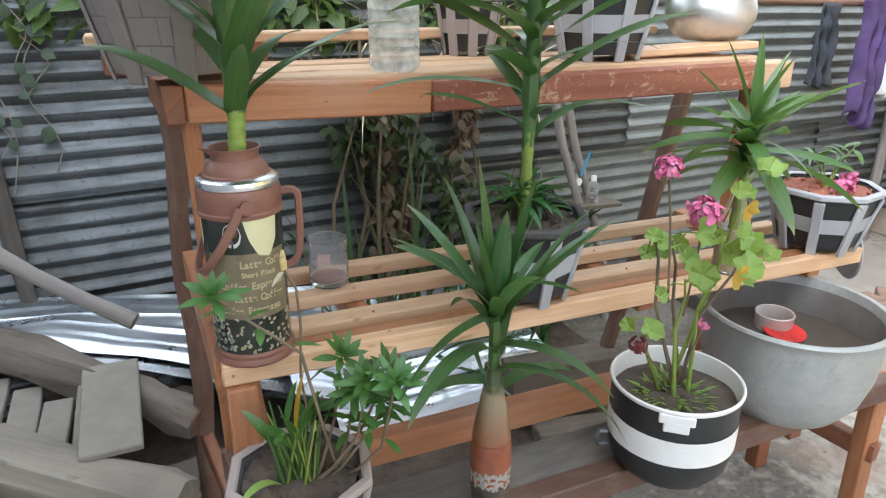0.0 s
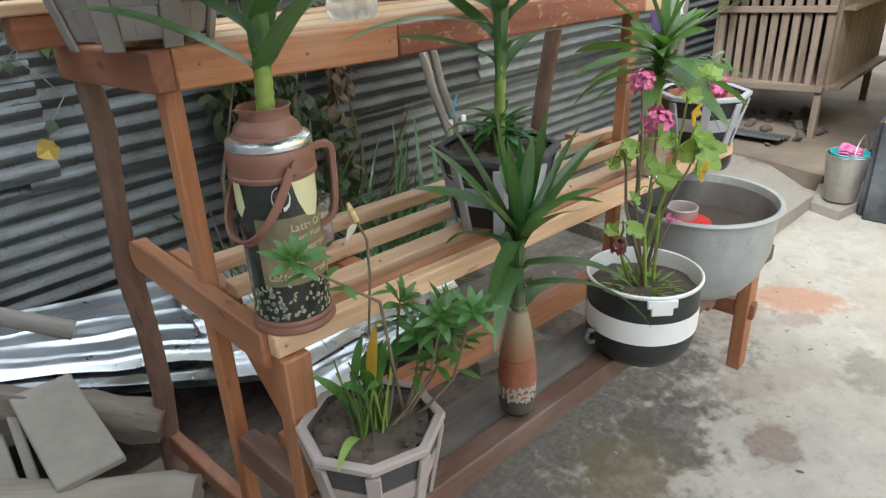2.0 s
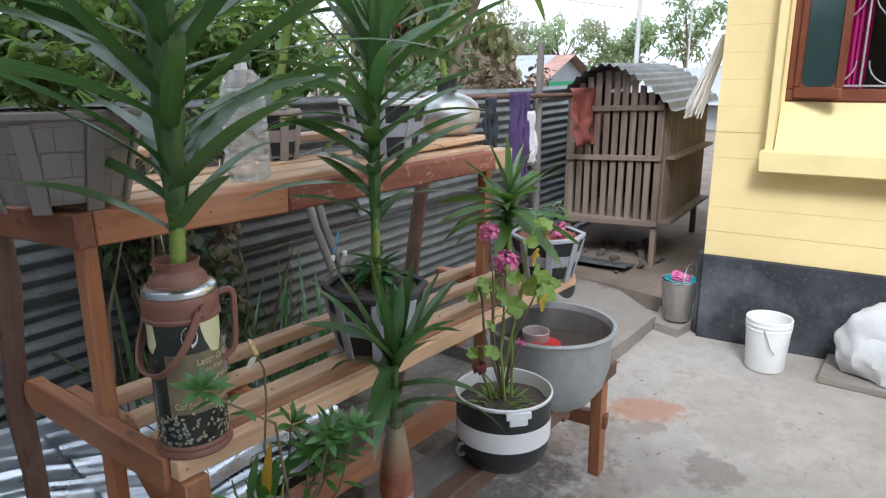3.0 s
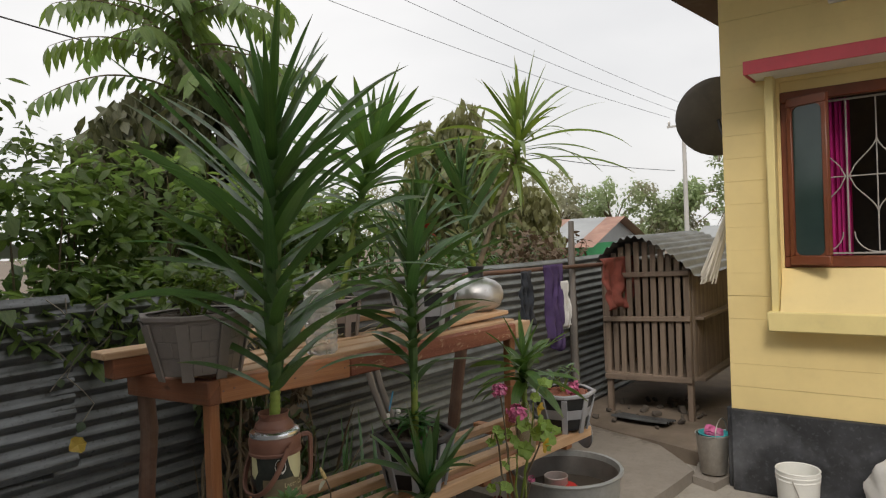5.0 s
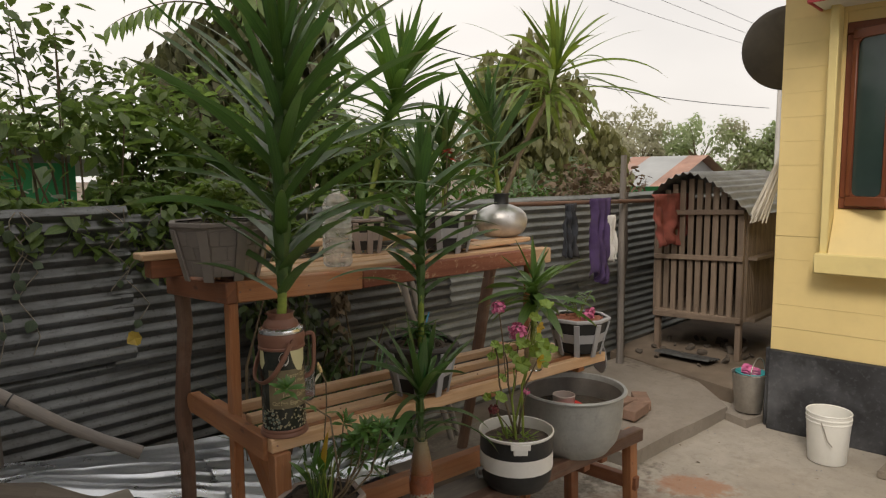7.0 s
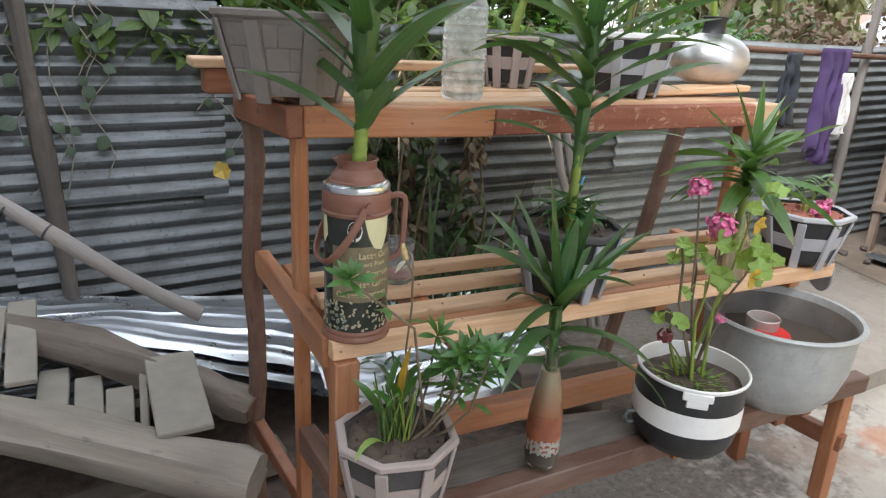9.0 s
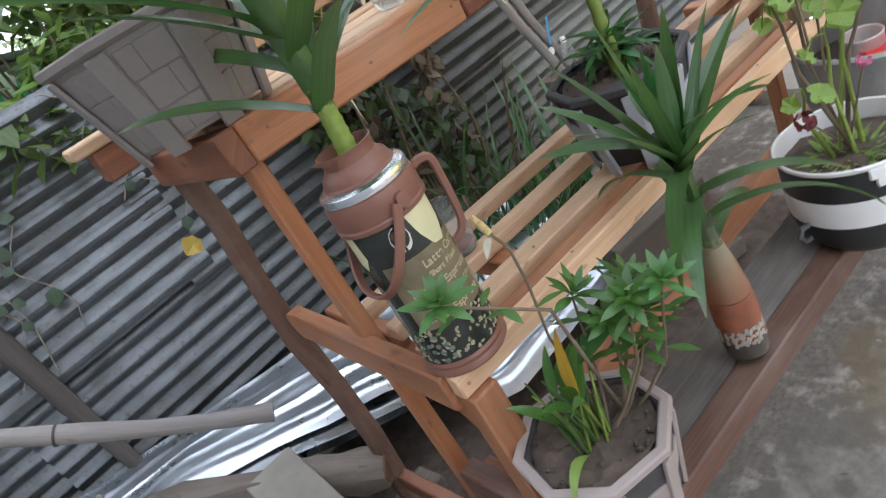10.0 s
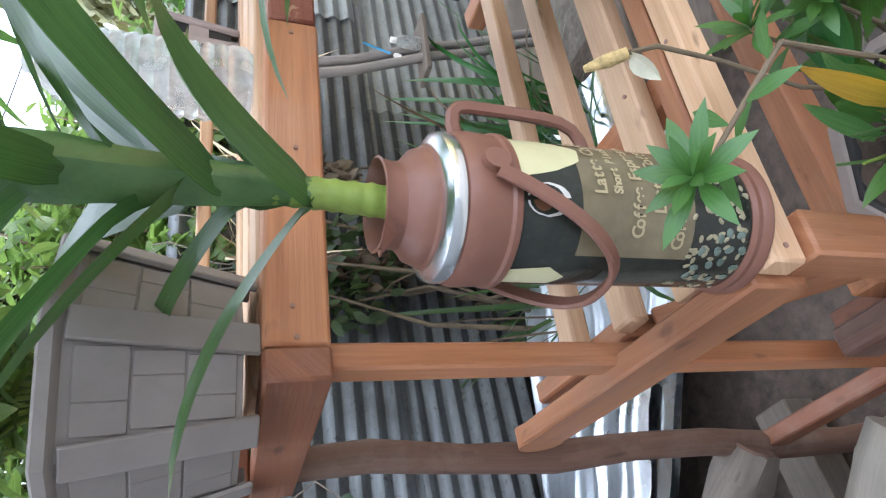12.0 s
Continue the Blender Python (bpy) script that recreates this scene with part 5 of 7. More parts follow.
# ---------------------------------------------------------------- plants on the stand
def strap_plant(name, label, stem, stem_r, leaves, mat, seed, z_from, length, width, elev, droop, stem_mat="stemg", tuft=0, sheath=0.0, rise=0.65, crown=()):
    """A cane with strap leaves: elev is (lowest, highest) leaf angle over the horizon, fan narrows the directions."""
    rnd = random.Random(seed)
    p = thing(name, label, "plant")
    pts = [Vector(q) for q in stem]
    dense = []
    for a, b in zip(pts, pts[1:]):
        dense += [a.lerp(b, k / 6) for k in range(6)]
    dense.append(pts[-1])
    rings = []
    for a, b in zip(dense, dense[1:]):
        rings += [a.lerp(b, k / 4) for k in range(4)]
    part("stem", Mesh().tube(rings, [stem_r * (1.07 if i % 3 == 0 else 0.97) * (1 - 0.3 * i / len(rings)) for i in range(len(rings))], 14, rough=0.12), stem_mat, p, "ringed yellow-green cane")

    def along(z):
        for a, b in zip(dense, dense[1:]):
            if a.z <= z <= b.z:
                return a.lerp(b, (z - a.z) / max(1e-6, b.z - a.z))
        return dense[-1]

    top = dense[-1].z
    if sheath:
        zs = [z_from - 0.05 + (top - z_from + 0.05) * k / 24 for k in range(25)]
        part("sheath", Mesh().tube([along(z) for z in zs], [stem_r * 0.8 + (sheath - stem_r * 0.8) * min(1, k / 7) ** 1.5 * (1 - 0.35 * k / 24) for k in range(25)], 12, rough=0.25), "sheath", p, "thick green trunk of clasping leaf bases")
    for i in range(leaves):
        u = (i + rnd.random() * 0.6) / leaves
        a = i * 2.39996 + rnd.uniform(-0.65, 0.65)
        e = radians(elev[0] + (elev[1] - elev[0]) * u ** 1.6 + rnd.uniform(-15, 13))
        base = along(z_from + (top - z_from) * u ** rise)
        ln = length * (0.72 + 0.45 * math.sin(math.pi * min(1, u + 0.12)) ** 0.7) * rnd.uniform(0.7, 1.15)
        d = Vector((math.cos(a) * math.cos(e), math.sin(a) * math.cos(e), math.sin(e)))
        out = Vector((math.cos(a), math.sin(a), 0))
        me = Mesh().clasp(base + out * (sheath or stem_r) * 0.4 - Vector((0, 0, 0.04)), (math.cos(a) * 0.22, math.sin(a) * 0.22, 1), d, ln, width * rnd.uniform(0.7, 1.2), droop * rnd.uniform(0.5, 1.5) * (1.15 - 0.75 * u), rnd.uniform(0.05, 0.3), 15, rnd.uniform(0.05, 0.09), rnd.uniform(-1.2, 1.2))
        part("leaf", me, mat, p)
    for i in range(tuft):
        a, e = i * 2.4, radians(rnd.uniform(52, 86))
        d = Vector((math.cos(a) * math.cos(e), math.sin(a) * math.cos(e), math.sin(e)))
        part("leaf", Mesh().blade(dense[-1], d, length * rnd.uniform(0.45, 0.85), width * 0.7, 0.15, 0.6, 7), mat, p)
    for n, reach, broad, low, high, bend, at in crown:
        for i in range(n):
            a, e = i * 2.39996 + rnd.uniform(-0.4, 0.4), radians(rnd.uniform(low, high))
            d = Vector((math.cos(a) * math.cos(e), math.sin(a) * math.cos(e), math.sin(e)))
            me = Mesh().clasp(along(at + rnd.uniform(-0.02, 0.02)), (math.cos(a) * 0.2, math.sin(a) * 0.2, 1), d, reach * rnd.uniform(0.75, 1.15), broad * rnd.uniform(0.85, 1.15), bend * rnd.uniform(0.7, 1.3), rnd.uniform(0.1, 0.35), 14, 0.05, rnd.uniform(-0.8, 0.8))
            part("leaf", me, "dracl" if high > 80 and i % 2 else mat, p)
    return p


strap_plant("dracaena_plant", "tall dark green dracaena growing out of the flask", [(0.070, 0.045, 1.30), (0.080, 0.046, 1.43), (0.088, 0.045, 1.75), (0.10, 0.03, 2.15)], 0.0155, 80, "drac", 21, 1.41, 0.47, 0.031, (28, 60), 0.5, tuft=9, sheath=0.027, rise=0.62, crown=[(4, 0.27, 0.038, 32, 48, 0.7, 1.385), (4, 0.36, 0.040, 34, 50, 0.5, 1.45)])
strap_plant("dracaena_plant", "tall dracaena with a yellow-green cane in the black pot", [(0.662, 0.08, 1.09), (0.662, 0.072, 1.45), (0.655, 0.06, 1.78)], 0.013, 44, "drac", 12, 1.29, 0.34, 0.031, (20, 60), 0.7, tuft=8, sheath=0.018, rise=0.66)
strap_plant("dracaena_plant", "young bright green dracaena cutting in the glass bottle", [(0.478, -0.135, 0.80), (0.476, -0.138, 0.96), (0.475, -0.142, 1.13)], 0.010, 12, "drac", 13, 0.87, 0.28, 0.032, (0, 42), 1.3, sheath=0.011, rise=1.0, crown=[(8, 0.26, 0.033, 70, 88, 0.12, 1.01), (9, 0.30, 0.026, 30, 60, 0.45, 1.0)])
strap_plant("dracaena_plant", "dracaena cutting in a dirty bottle near the shelf end", [(1.235, 0.015, 0.96), (1.23, 0.01, 1.18), (1.215, 0.0, 1.31)], 0.013, 30, "dracm", 14, 1.18, 0.29, 0.036, (-8, 50), 0.8, tuft=4)
strap_plant("dracaena_plant", "leafy dracaena in the small pot on the top boards", [(0.785, 0.60, 1.55), (0.87, 0.57, 1.92), (0.96, 0.54, 2.22)], 0.013, 58, "dracm", 15, 1.82, 0.44, 0.036, (8, 62), 0.8, tuft=8)
strap_plant("dracaena_plant", "dark dracaena rising from the round vessel", [(1.497, 0.45, 1.61), (1.44, 0.44, 1.8), (1.38, 0.42, 2.08)], 0.012, 26, "drac", 16, 1.74, 0.34, 0.034, (45, 72), 0.35, tuft=5)
strap_plant("yucca_plant", "yellow-green yucca head on a bent cane", [(1.497, 0.45, 1.61), (1.62, 0.45, 1.84), (1.86, 0.47, 2.14), (1.97, 0.48, 2.36)], 0.014, 58, "yucca", 17, 2.10, 0.52, 0.030, (-8, 76), 1.2, tuft=10, stem_mat="stemb")
strap_plant("dracaena_plant", "dracaena in the black and grey pot on the top boards", [(1.06, 0.385, 1.54), (1.06, 0.38, 1.75), (1.05, 0.375, 1.95)], 0.012, 30, "drac", 18, 1.68, 0.3, 0.03, (20, 65), 0.7, tuft=6)
old_bottle = thing("plastic_bottle", "dirty clear bottle of brown water near the shelf end", "bottle", pose(1.235, 0.016, tier_z(1.235)))
shell = part("shell", Mesh().lathe([(0.0, 0.0), (0.036, 0.0), (0.04, 0.01), (0.04, 0.12), (0.034, 0.15), (0.022, 0.185), (0.018, 0.205)], 28), "glass", old_bottle)
shell.visible_shadow = False
part("fill", Mesh().lathe([(0.0, 0.004), (0.036, 0.008), (0.037, 0.115), (0.0, 0.117)], 24), "murk", old_bottle, "brown water")


def rosette(me, at, up, n, length, width, rnd, spread=0.9):
    up = Vector(up).normalized()
    q = up.to_track_quat("Z", "Y").to_matrix()
    for i in range(n):
        a = i * 2.39996 + rnd.random() * 0.3
        e = radians(15 + 60 * (i / n)) / spread
        d = q @ Vector((math.cos(a) * math.cos(e), math.sin(a) * math.cos(e), math.sin(e)))
        me.small_leaf(Vector(at) + up * 0.004 * i / n * 3, d, length * (1.05 - 0.45 * i / n) * rnd.uniform(0.85, 1.1), width * (1.05 - 0.4 * i / n), up, 0.32, 5, 1.1)


def periwinkle():
    rnd = random.Random(31)
    p = thing("periwinkle_plant", "small glossy-leaved shrub with rosettes of leaves, in the banded pot", "plant")
    base = Vector((0.14, -0.125, 0.755))
    for k, (tip, mid) in enumerate([((0.205, -0.20, 0.995), (0.19, -0.18, 0.88)), ((0.187, -0.11, 0.995), (0.17, -0.11, 0.88)), ((0.235, -0.19, 0.94), (0.20, -0.17, 0.86)), ((0.255, -0.15, 0.97), (0.22, -0.14, 0.88)), ((0.195, -0.155, 0.95), (0.18, -0.15, 0.86)), ((0.24, -0.235, 1.0), (0.225, -0.20, 0.86)), ((-0.008, -0.118, 1.15), (0.11, -0.16, 1.05))]):
        pts = [base + Vector((0.01 * k - 0.03, 0, 0)), Vector(mid), Vector(tip)]
        part("stem", Mesh().tube([pts[0], pts[0].lerp(pts[1], 0.5) + Vector((0, 0, -0.01)), pts[1], pts[1].lerp(pts[2], 0.5), pts[2]], [0.0035, 0.003, 0.0028, 0.0024, 0.002], 7), "stemb", p)
        me = Mesh()
        rosette(me, tip, (rnd.uniform(-0.4, 0.4), -0.5, 0.9), 16, 0.056, 0.0155, rnd)
        for s in range(5):
            q = pts[1].lerp(pts[2], 0.15 + 0.16 * s)
            a = s * 2.4 + k
            me.small_leaf(q, (math.cos(a), math.sin(a), 0.25), 0.05, 0.014, (0, 0, 1), 0.35, 5, 1.1)
        part("foliage", me, "periw", p)
    return p


periwinkle()


def peace_lily():
    rnd = random.Random(33)
    p = thing("spathe_plant", "green stalks with one withered cream flower in a pot", "plant")
    base = Vector((0.095, -0.115, 0.755))
    for k in range(40):
        a = rnd.uniform(0, 6.28)
        b = base + Vector((0.034 * math.cos(a), 0.026 * math.sin(a), 0)) * rnd.random() ** 0.5
        d = Vector((rnd.uniform(-0.3, 0.3), rnd.uniform(-0.25, 0.2), 1))
        n = rnd.uniform(0.09, 0.17)
        tip = b + d * n
        part("stalk", Mesh().tube([b, b.lerp(tip, 0.5) + Vector((0, 0, 0.006)), tip], [0.0026, 0.0022, 0.0015], 7), "sheath" if k % 3 else "stemg", p)
        if k % 4 == 0:
            part("leaf", Mesh().blade(tip - d * 0.02, d + Vector((rnd.uniform(-0.5, 0.5), rnd.uniform(-0.5, 0.3), 0)), rnd.uniform(0.06, 0.10), rnd.uniform(0.018, 0.034), rnd.uniform(0.2, 0.9), 0.3, 7, rnd.uniform(-1, 1), 0.4, 0.6), "periw", p)
    part("leaf", Mesh().blade(base + Vector((0.0, -0.02, 0.12)), (0.15, 0, 1), 0.13, 0.03, 0.3, 0.3, 6), "yleaf", p, "yellowed upright leaf")
    part("leaf", Mesh().blade(base + Vector((0.05, 0.0, 0.15)), (0.6, -0.3, 0.5), 0.12, 0.055, 0.6, 0.15, 6), "dracl", p)
    part("leaf", Mesh().blade(base + Vector((-0.03, -0.02, 0.03)), (-0.6, -0.3, 0.8), 0.11, 0.02, 1.9, 0.2, 7), "geran", p, "bent pale blade")
    pts = [base + Vector((0.03, -0.01, 0.1)), (0.115, -0.115, 0.98), (0.120, -0.125, 1.08), (0.116, -0.132, 1.15), (0.100, -0.134, 1.184)]
    part("stalk", Mesh().tube(pts, 0.0022, 7), "stemb", p)
    part("spathe", Mesh().blade((0.100, -0.134, 1.182), (-0.5, 0.1, -0.75), 0.032, 0.02, -0.4, 0.5, 5), "cream", p, "withered cream spathe")
    spike = Mesh().tube([(0.100, -0.134, 1.184), (0.101, -0.122, 1.196), (0.104, -0.108, 1.208)], [0.005, 0.006, 0.003], 10)
    part("spadix", spike, "spadix", p, "beaded tan spike")
    return p


peace_lily()


def geranium():
    rnd = random.Random(41)
    p = thing("geranium_plant", "leggy geranium with pink flowers in the hooped pot", "plant")
    base = Vector((0.912, -0.172, 0.757))
    heads = [((0.802, -0.189, 1.287), 0.026), ((0.947, -0.152, 1.168), 0.036)]
    tips = [((0.84, -0.13, 1.14), 3), ((0.95, -0.21, 1.13), 2), ((0.985, -0.20, 1.24), 3), ((0.965, -0.25, 1.12), 4), ((0.81, -0.165, 0.97), 1), ((0.88, -0.19, 1.05), 2), ((0.87, -0.15, 1.12), 2)]
    for k, (tip, n) in enumerate(tips):
        tip = Vector(tip)
        b = base + Vector((rnd.uniform(-0.03, 0.04), rnd.uniform(-0.03, 0.03), 0))
        mid = b.lerp(tip, 0.5) + Vector((rnd.uniform(-0.025, 0.015), rnd.uniform(-0.02, 0.02), 0.03))
        part("stem", Mesh().tube([b, b.lerp(mid, 0.5), mid, mid.lerp(tip, 0.6) + Vector((0.01, 0, 0)), tip], [0.005, 0.0045, 0.0038, 0.003, 0.002], 9, rough=0.3), "stemg" if k % 3 else "stemb", p)
        for j in range(n + 1):
            a = rnd.uniform(0, 6.28)
            q = tip + Vector((rnd.uniform(-0.05, 0.05), rnd.uniform(-0.05, 0.035), rnd.uniform(-0.07, 0.035)))
            part("petiole", Mesh().tube([tip.lerp(mid, 0.1), tip.lerp(q, 0.5) + Vector((0, 0, 0.01)), q], 0.0018, 6), "stemg", p)
            part("leaf", Mesh().disc_leaf(q, (rnd.uniform(-0.6, 0.3), -0.7 + rnd.uniform(-0.4, 0.5), 0.55 + rnd.uniform(-0.4, 0.4)), rnd.uniform(0.016, 0.031), 5, 0.45, 20, rnd.random() * 6), "geran", p)
    for at in [(0.901, -0.287, 1.097), (0.99, -0.21, 1.19)]:
        part("leaf", Mesh().disc_leaf(at, (0.2, -0.9, -0.2), 0.027, 5, 0.5, 16, 1.0), "yleaf", p, "yellow drooping leaf")
    for (x, y, z), r in heads:
        c = Vector((x, y, z))
        part("stem", Mesh().tube([base.lerp(c, 0.45) + Vector((0, 0.01, 0)), base.lerp(c, 0.75), c], 0.0025, 7), "stemb", p)
        me = Mesh()
        for i in range(110):
            d = Vector((rnd.gauss(0, 1), rnd.gauss(0, 1), rnd.gauss(0.25, 0.8))).normalized()
            q = c + d * r * rnd.uniform(0.35, 1.0)
            me.disc_leaf(q, d + Vector((rnd.uniform(-0.5, 0.5), rnd.uniform(-0.5, 0.5), rnd.uniform(-0.5, 0.5))), r * rnd.uniform(0.16, 0.30), 5, 0.3, 8, rnd.random() * 6)
        part("flower_head", me, "pink", p, "round head of pink petals")
    for (x, y, z), r, mt in [((0.806, -0.16, 0.903), 0.022, "deadflower"), ((0.901, -0.236, 0.967), 0.014, "pink")]:
        me = Mesh()
        for i in range(24):
            d = Vector((rnd.gauss(0, 1), rnd.gauss(0, 1), rnd.gauss(0, 0.8))).normalized()
            me.disc_leaf(Vector((x, y, z)) + d * r * 0.8, d, r * 0.33, 5, 0.2, 7, rnd.random() * 6)
        part("flower_head", me, mt, p, "small withered flower head")
        part("stem", Mesh().tube([base + Vector((0.0, 0.0, 0.02)), base.lerp(Vector((x, y, z)), 0.6) + Vector((0, 0, 0.01)), (x, y, z)], 0.002, 6), "stemb", p)
    me = Mesh()
    for i in range(120):
        a, r = rnd.uniform(0, 6.28), 0.062 * rnd.random() ** 0.7
        b = base + Vector((r * math.cos(a), r * math.sin(a), 0))
        me.small_leaf(b, (math.cos(a) * 0.7 + rnd.uniform(-0.3, 0.3), math.sin(a) * 0.7, rnd.uniform(0.5, 1.2)), rnd.uniform(0.02, 0.05), 0.0075, (rnd.uniform(-0.6, 0.6), rnd.uniform(-0.6, 0.6), 1), 0.5, 4, 1.2)
    tagged(part("undergrowth", me, "geran", p, "dense thin green sprouts at the foot"), kind="stuff")
    return p


geranium()


def small_shrub(name, label, at, n, spread, height, mat, seed, length, width, flowers=0):
    rnd = random.Random(seed)
    p = thing(name, label, "plant")
    at = Vector(at)
    for k in range(n):
        a = rnd.uniform(0, 6.28)
        tip = at + Vector((spread * rnd.uniform(0.3, 1) * math.cos(a), spread * rnd.uniform(0.3, 1) * math.sin(a), height * rnd.uniform(0.45, 1)))
        mid = at.lerp(tip, 0.5) + Vector((0, 0, height * 0.12))
        part("stem", Mesh().tube([at, mid, tip], [0.003, 0.0025, 0.0015], 6), "stemg", p)
        me = Mesh()
        for j in range(7):
            q = mid.lerp(tip, j / 6)
            b = j * 2.4 + k
            me.blade(q, (math.cos(b), math.sin(b), rnd.uniform(-0.1, 0.9)), length * rnd.uniform(0.7, 1.2), width, rnd.uniform(0.5, 1.4), 0.2, 5)
        part("foliage", me, mat, p)
    for k in range(flowers):
        me = Mesh()
        c = at + Vector((rnd.uniform(-1, 1) * spread, rnd.uniform(-1, 0.2) * spread, height * rnd.uniform(0.12, 0.3)))
        for i in range(22):
            d = Vector((rnd.gauss(0, 1), rnd.gauss(0, 1), rnd.gauss(0, 0.7))).normalized()
            me.disc_leaf(c + d * 0.018, d, 0.008, 5, 0.2, 7, rnd.random() * 6)
        part("flower_head", me, "pink", p, "pink flower head")
    return p


small_shrub("shrub_plant", "small leafy plant in the grey block pot", (0.022, 0.352, 1.575), 20, 0.15, 0.19, "bush", 51, 0.065, 0.028)
small_shrub("shrub_plant", "broad-leaved plant with pink flowers in the end pot", (1.63, 0.075, 1.075), 4, 0.09, 0.14, "dracm", 52, 0.065, 0.016, flowers=6)
small_shrub("shrub_plant", "low leafy weeds growing in the black pot", (0.675, 0.095, 1.10), 8, 0.08, 0.11, "dracl", 53, 0.09, 0.018)


def red_bloom(at, seed):
    rnd = random.Random(seed)
    p = thing("red_flower", "red bloom on a thin stalk among the dracaenas", "flower")
    me = Mesh()
    for i in range(12):
        a = i * 2.4
        me.small_leaf(at, (math.cos(a), math.sin(a), rnd.uniform(-0.2, 0.8)), 0.035, 0.022, (0, 0, 1), 0.3, 3)
    part("petals", me, "redflower", p)
    part("stalk", Mesh().tube([at, (at[0] + 0.01, at[1] + 0.03, at[2] - 0.15), (1.06, 0.385, 1.55)], 0.003, 6), "stemb", p)


red_bloom((1.0, 0.29, 1.86), 1)
red_bloom((1.03, 0.31, 1.83), 2)


# ---------------------------------------------------------------- wood pile and poles beside the stand
def wood_pile():
    rnd = random.Random(61)
    top = thing("timber", "long weathered beam lying across the wood pile", "timber", group="old timber")
    part("beam", Mesh().tube([(-1.35, 1.56, 0.60), (-0.95, 1.38, 0.575), (-0.62, 1.18, 0.545), (-0.45, 1.05, 0.52), (-0.3, 0.91, 0.495), (-0.16, 0.79, 0.465), (-0.08, 0.712, 0.442), (-0.03, 0.664, 0.428)], [0.068, 0.067, 0.066, 0.063, 0.060, 0.057, 0.053, 0.048], 14, rough=0.5), "greybeam", top)
    part("end_grain", Mesh().tube([(-0.031, 0.665, 0.4283), (-0.027, 0.661, 0.427)], [0.045, 0.042], 14, rough=0.2), "rustic", top, "dark split end grain")
    log = thing("log", "thick pale barkless log with a chopped end", "log", group="old timber")
    part("trunk", Mesh().tube([(-1.3, 1.35, 0.46), (-0.9, 1.0, 0.445), (-0.55, 0.71, 0.435), (-0.28, 0.475, 0.425), (-0.14, 0.355, 0.42), (-0.10, 0.325, 0.415)], [0.085, 0.08, 0.078, 0.076, 0.073, 0.068], 22, rough=0.4), "logwood", log)
    for k, (a, b, w) in enumerate([((-0.245, 0.885, 0.545), (-0.25, 0.50, 0.500), 0.150), ((-0.655, 1.31, 0.625), (-0.655, 0.90, 0.53), 0.085), ((-0.745, 1.27, 0.63), (-0.76, 0.96, 0.535), 0.095), ((-0.86, 1.40, 0.645), (-0.90, 1.05, 0.545), 0.10), ((-0.575, 1.06, 0.47), (-0.585, 0.80, 0.45), 0.088), ((-0.480, 0.99, 0.46), (-0.488, 0.73, 0.44), 0.080), ((-0.395, 0.90, 0.45), (-0.412, 0.66, 0.43), 0.080), ((-0.325, 0.88, 0.50), (-0.345, 0.66, 0.43), 0.025)]):
        ob = part("plank", Mesh().beam(a, b, w, 0.022, 0.004), "greyplank")
        tagged(ob, "dusty grey plank laid across the old timber", "plank", "old timber")
    blk = single("block", Mesh().box((0.26, 0.2, 0.14), pose(-0.22, 0.22, 0.27, 6, 0, 20), 0.012), "redblock", "dull red block under the log", "block", group="old timber")
    for a, b, w, t in [((-0.9, 0.75, 0.1), (0.1, 0.85, 0.1), 0.11, 0.1), ((-0.45, 0.55, 0.06), (0.02, 0.35, 0.06), 0.08, 0.09), ((1.06, 0.78, 0.20), (1.50, 0.70, 0.22), 0.13, 0.15), ((1.1, 0.82, 0.065), (1.48, 0.74, 0.065), 0.14, 0.12), ((1.10, 0.62, 0.05), (1.42, 0.55, 0.05), 0.10, 0.08)]:
        single("offcut", Mesh().beam(a, b, w, t, 0.006), "oldbeam", "weathered timber offcut in the pile", "timber", group="old timber")
    pole = thing("bamboo_pole", "old grey bamboo pole resting on the pile, tied with black wire", "pole")
    p0, p1 = Vector((-0.154, 0.745, 0.737)), Vector((-1.5, 1.37, 1.62))
    pts = [p0.lerp(p1, k / 12) + Vector((0, 0, -0.012 * math.sin(k))) for k in range(13)]
    part("cane", Mesh().tube(pts, [0.0215 + (0.003 if k % 3 == 0 else 0) for k in range(13)], 14, rough=0.06), "bamboo", pole)
    for f in (0.28, 0.35):
        c = p0.lerp(p1, f)
        d = (p1 - p0).normalized()
        part("tie", Mesh().tube([c - d * 0.003, c + d * 0.003], 0.0265, 12), "wire", pole, "black wire tie")


wood_pile()

for (x0, y0, z0), (x1, y1, z1) in [((2.0, 1.38, 0.15), (1.60, 1.44, 1.24)), ((2.08, 1.40, 0.15), (1.685, 1.46, 1.22))]:
    pole = Mesh().tube([(x0 + (x1 - x0) * k / 8 + 0.008 * math.sin(k * 1.9), y0 + (y1 - y0) * k / 8, z0 + (z1 - z0) * k / 8 - 0.15 * (1 - k / 8)) for k in range(9)], [0.02] * 9, 10, rough=0.2)
    single("stick", pole, "bamboo", "grey stick leaning against the fence behind the stand", "stick", group="leaning sticks")


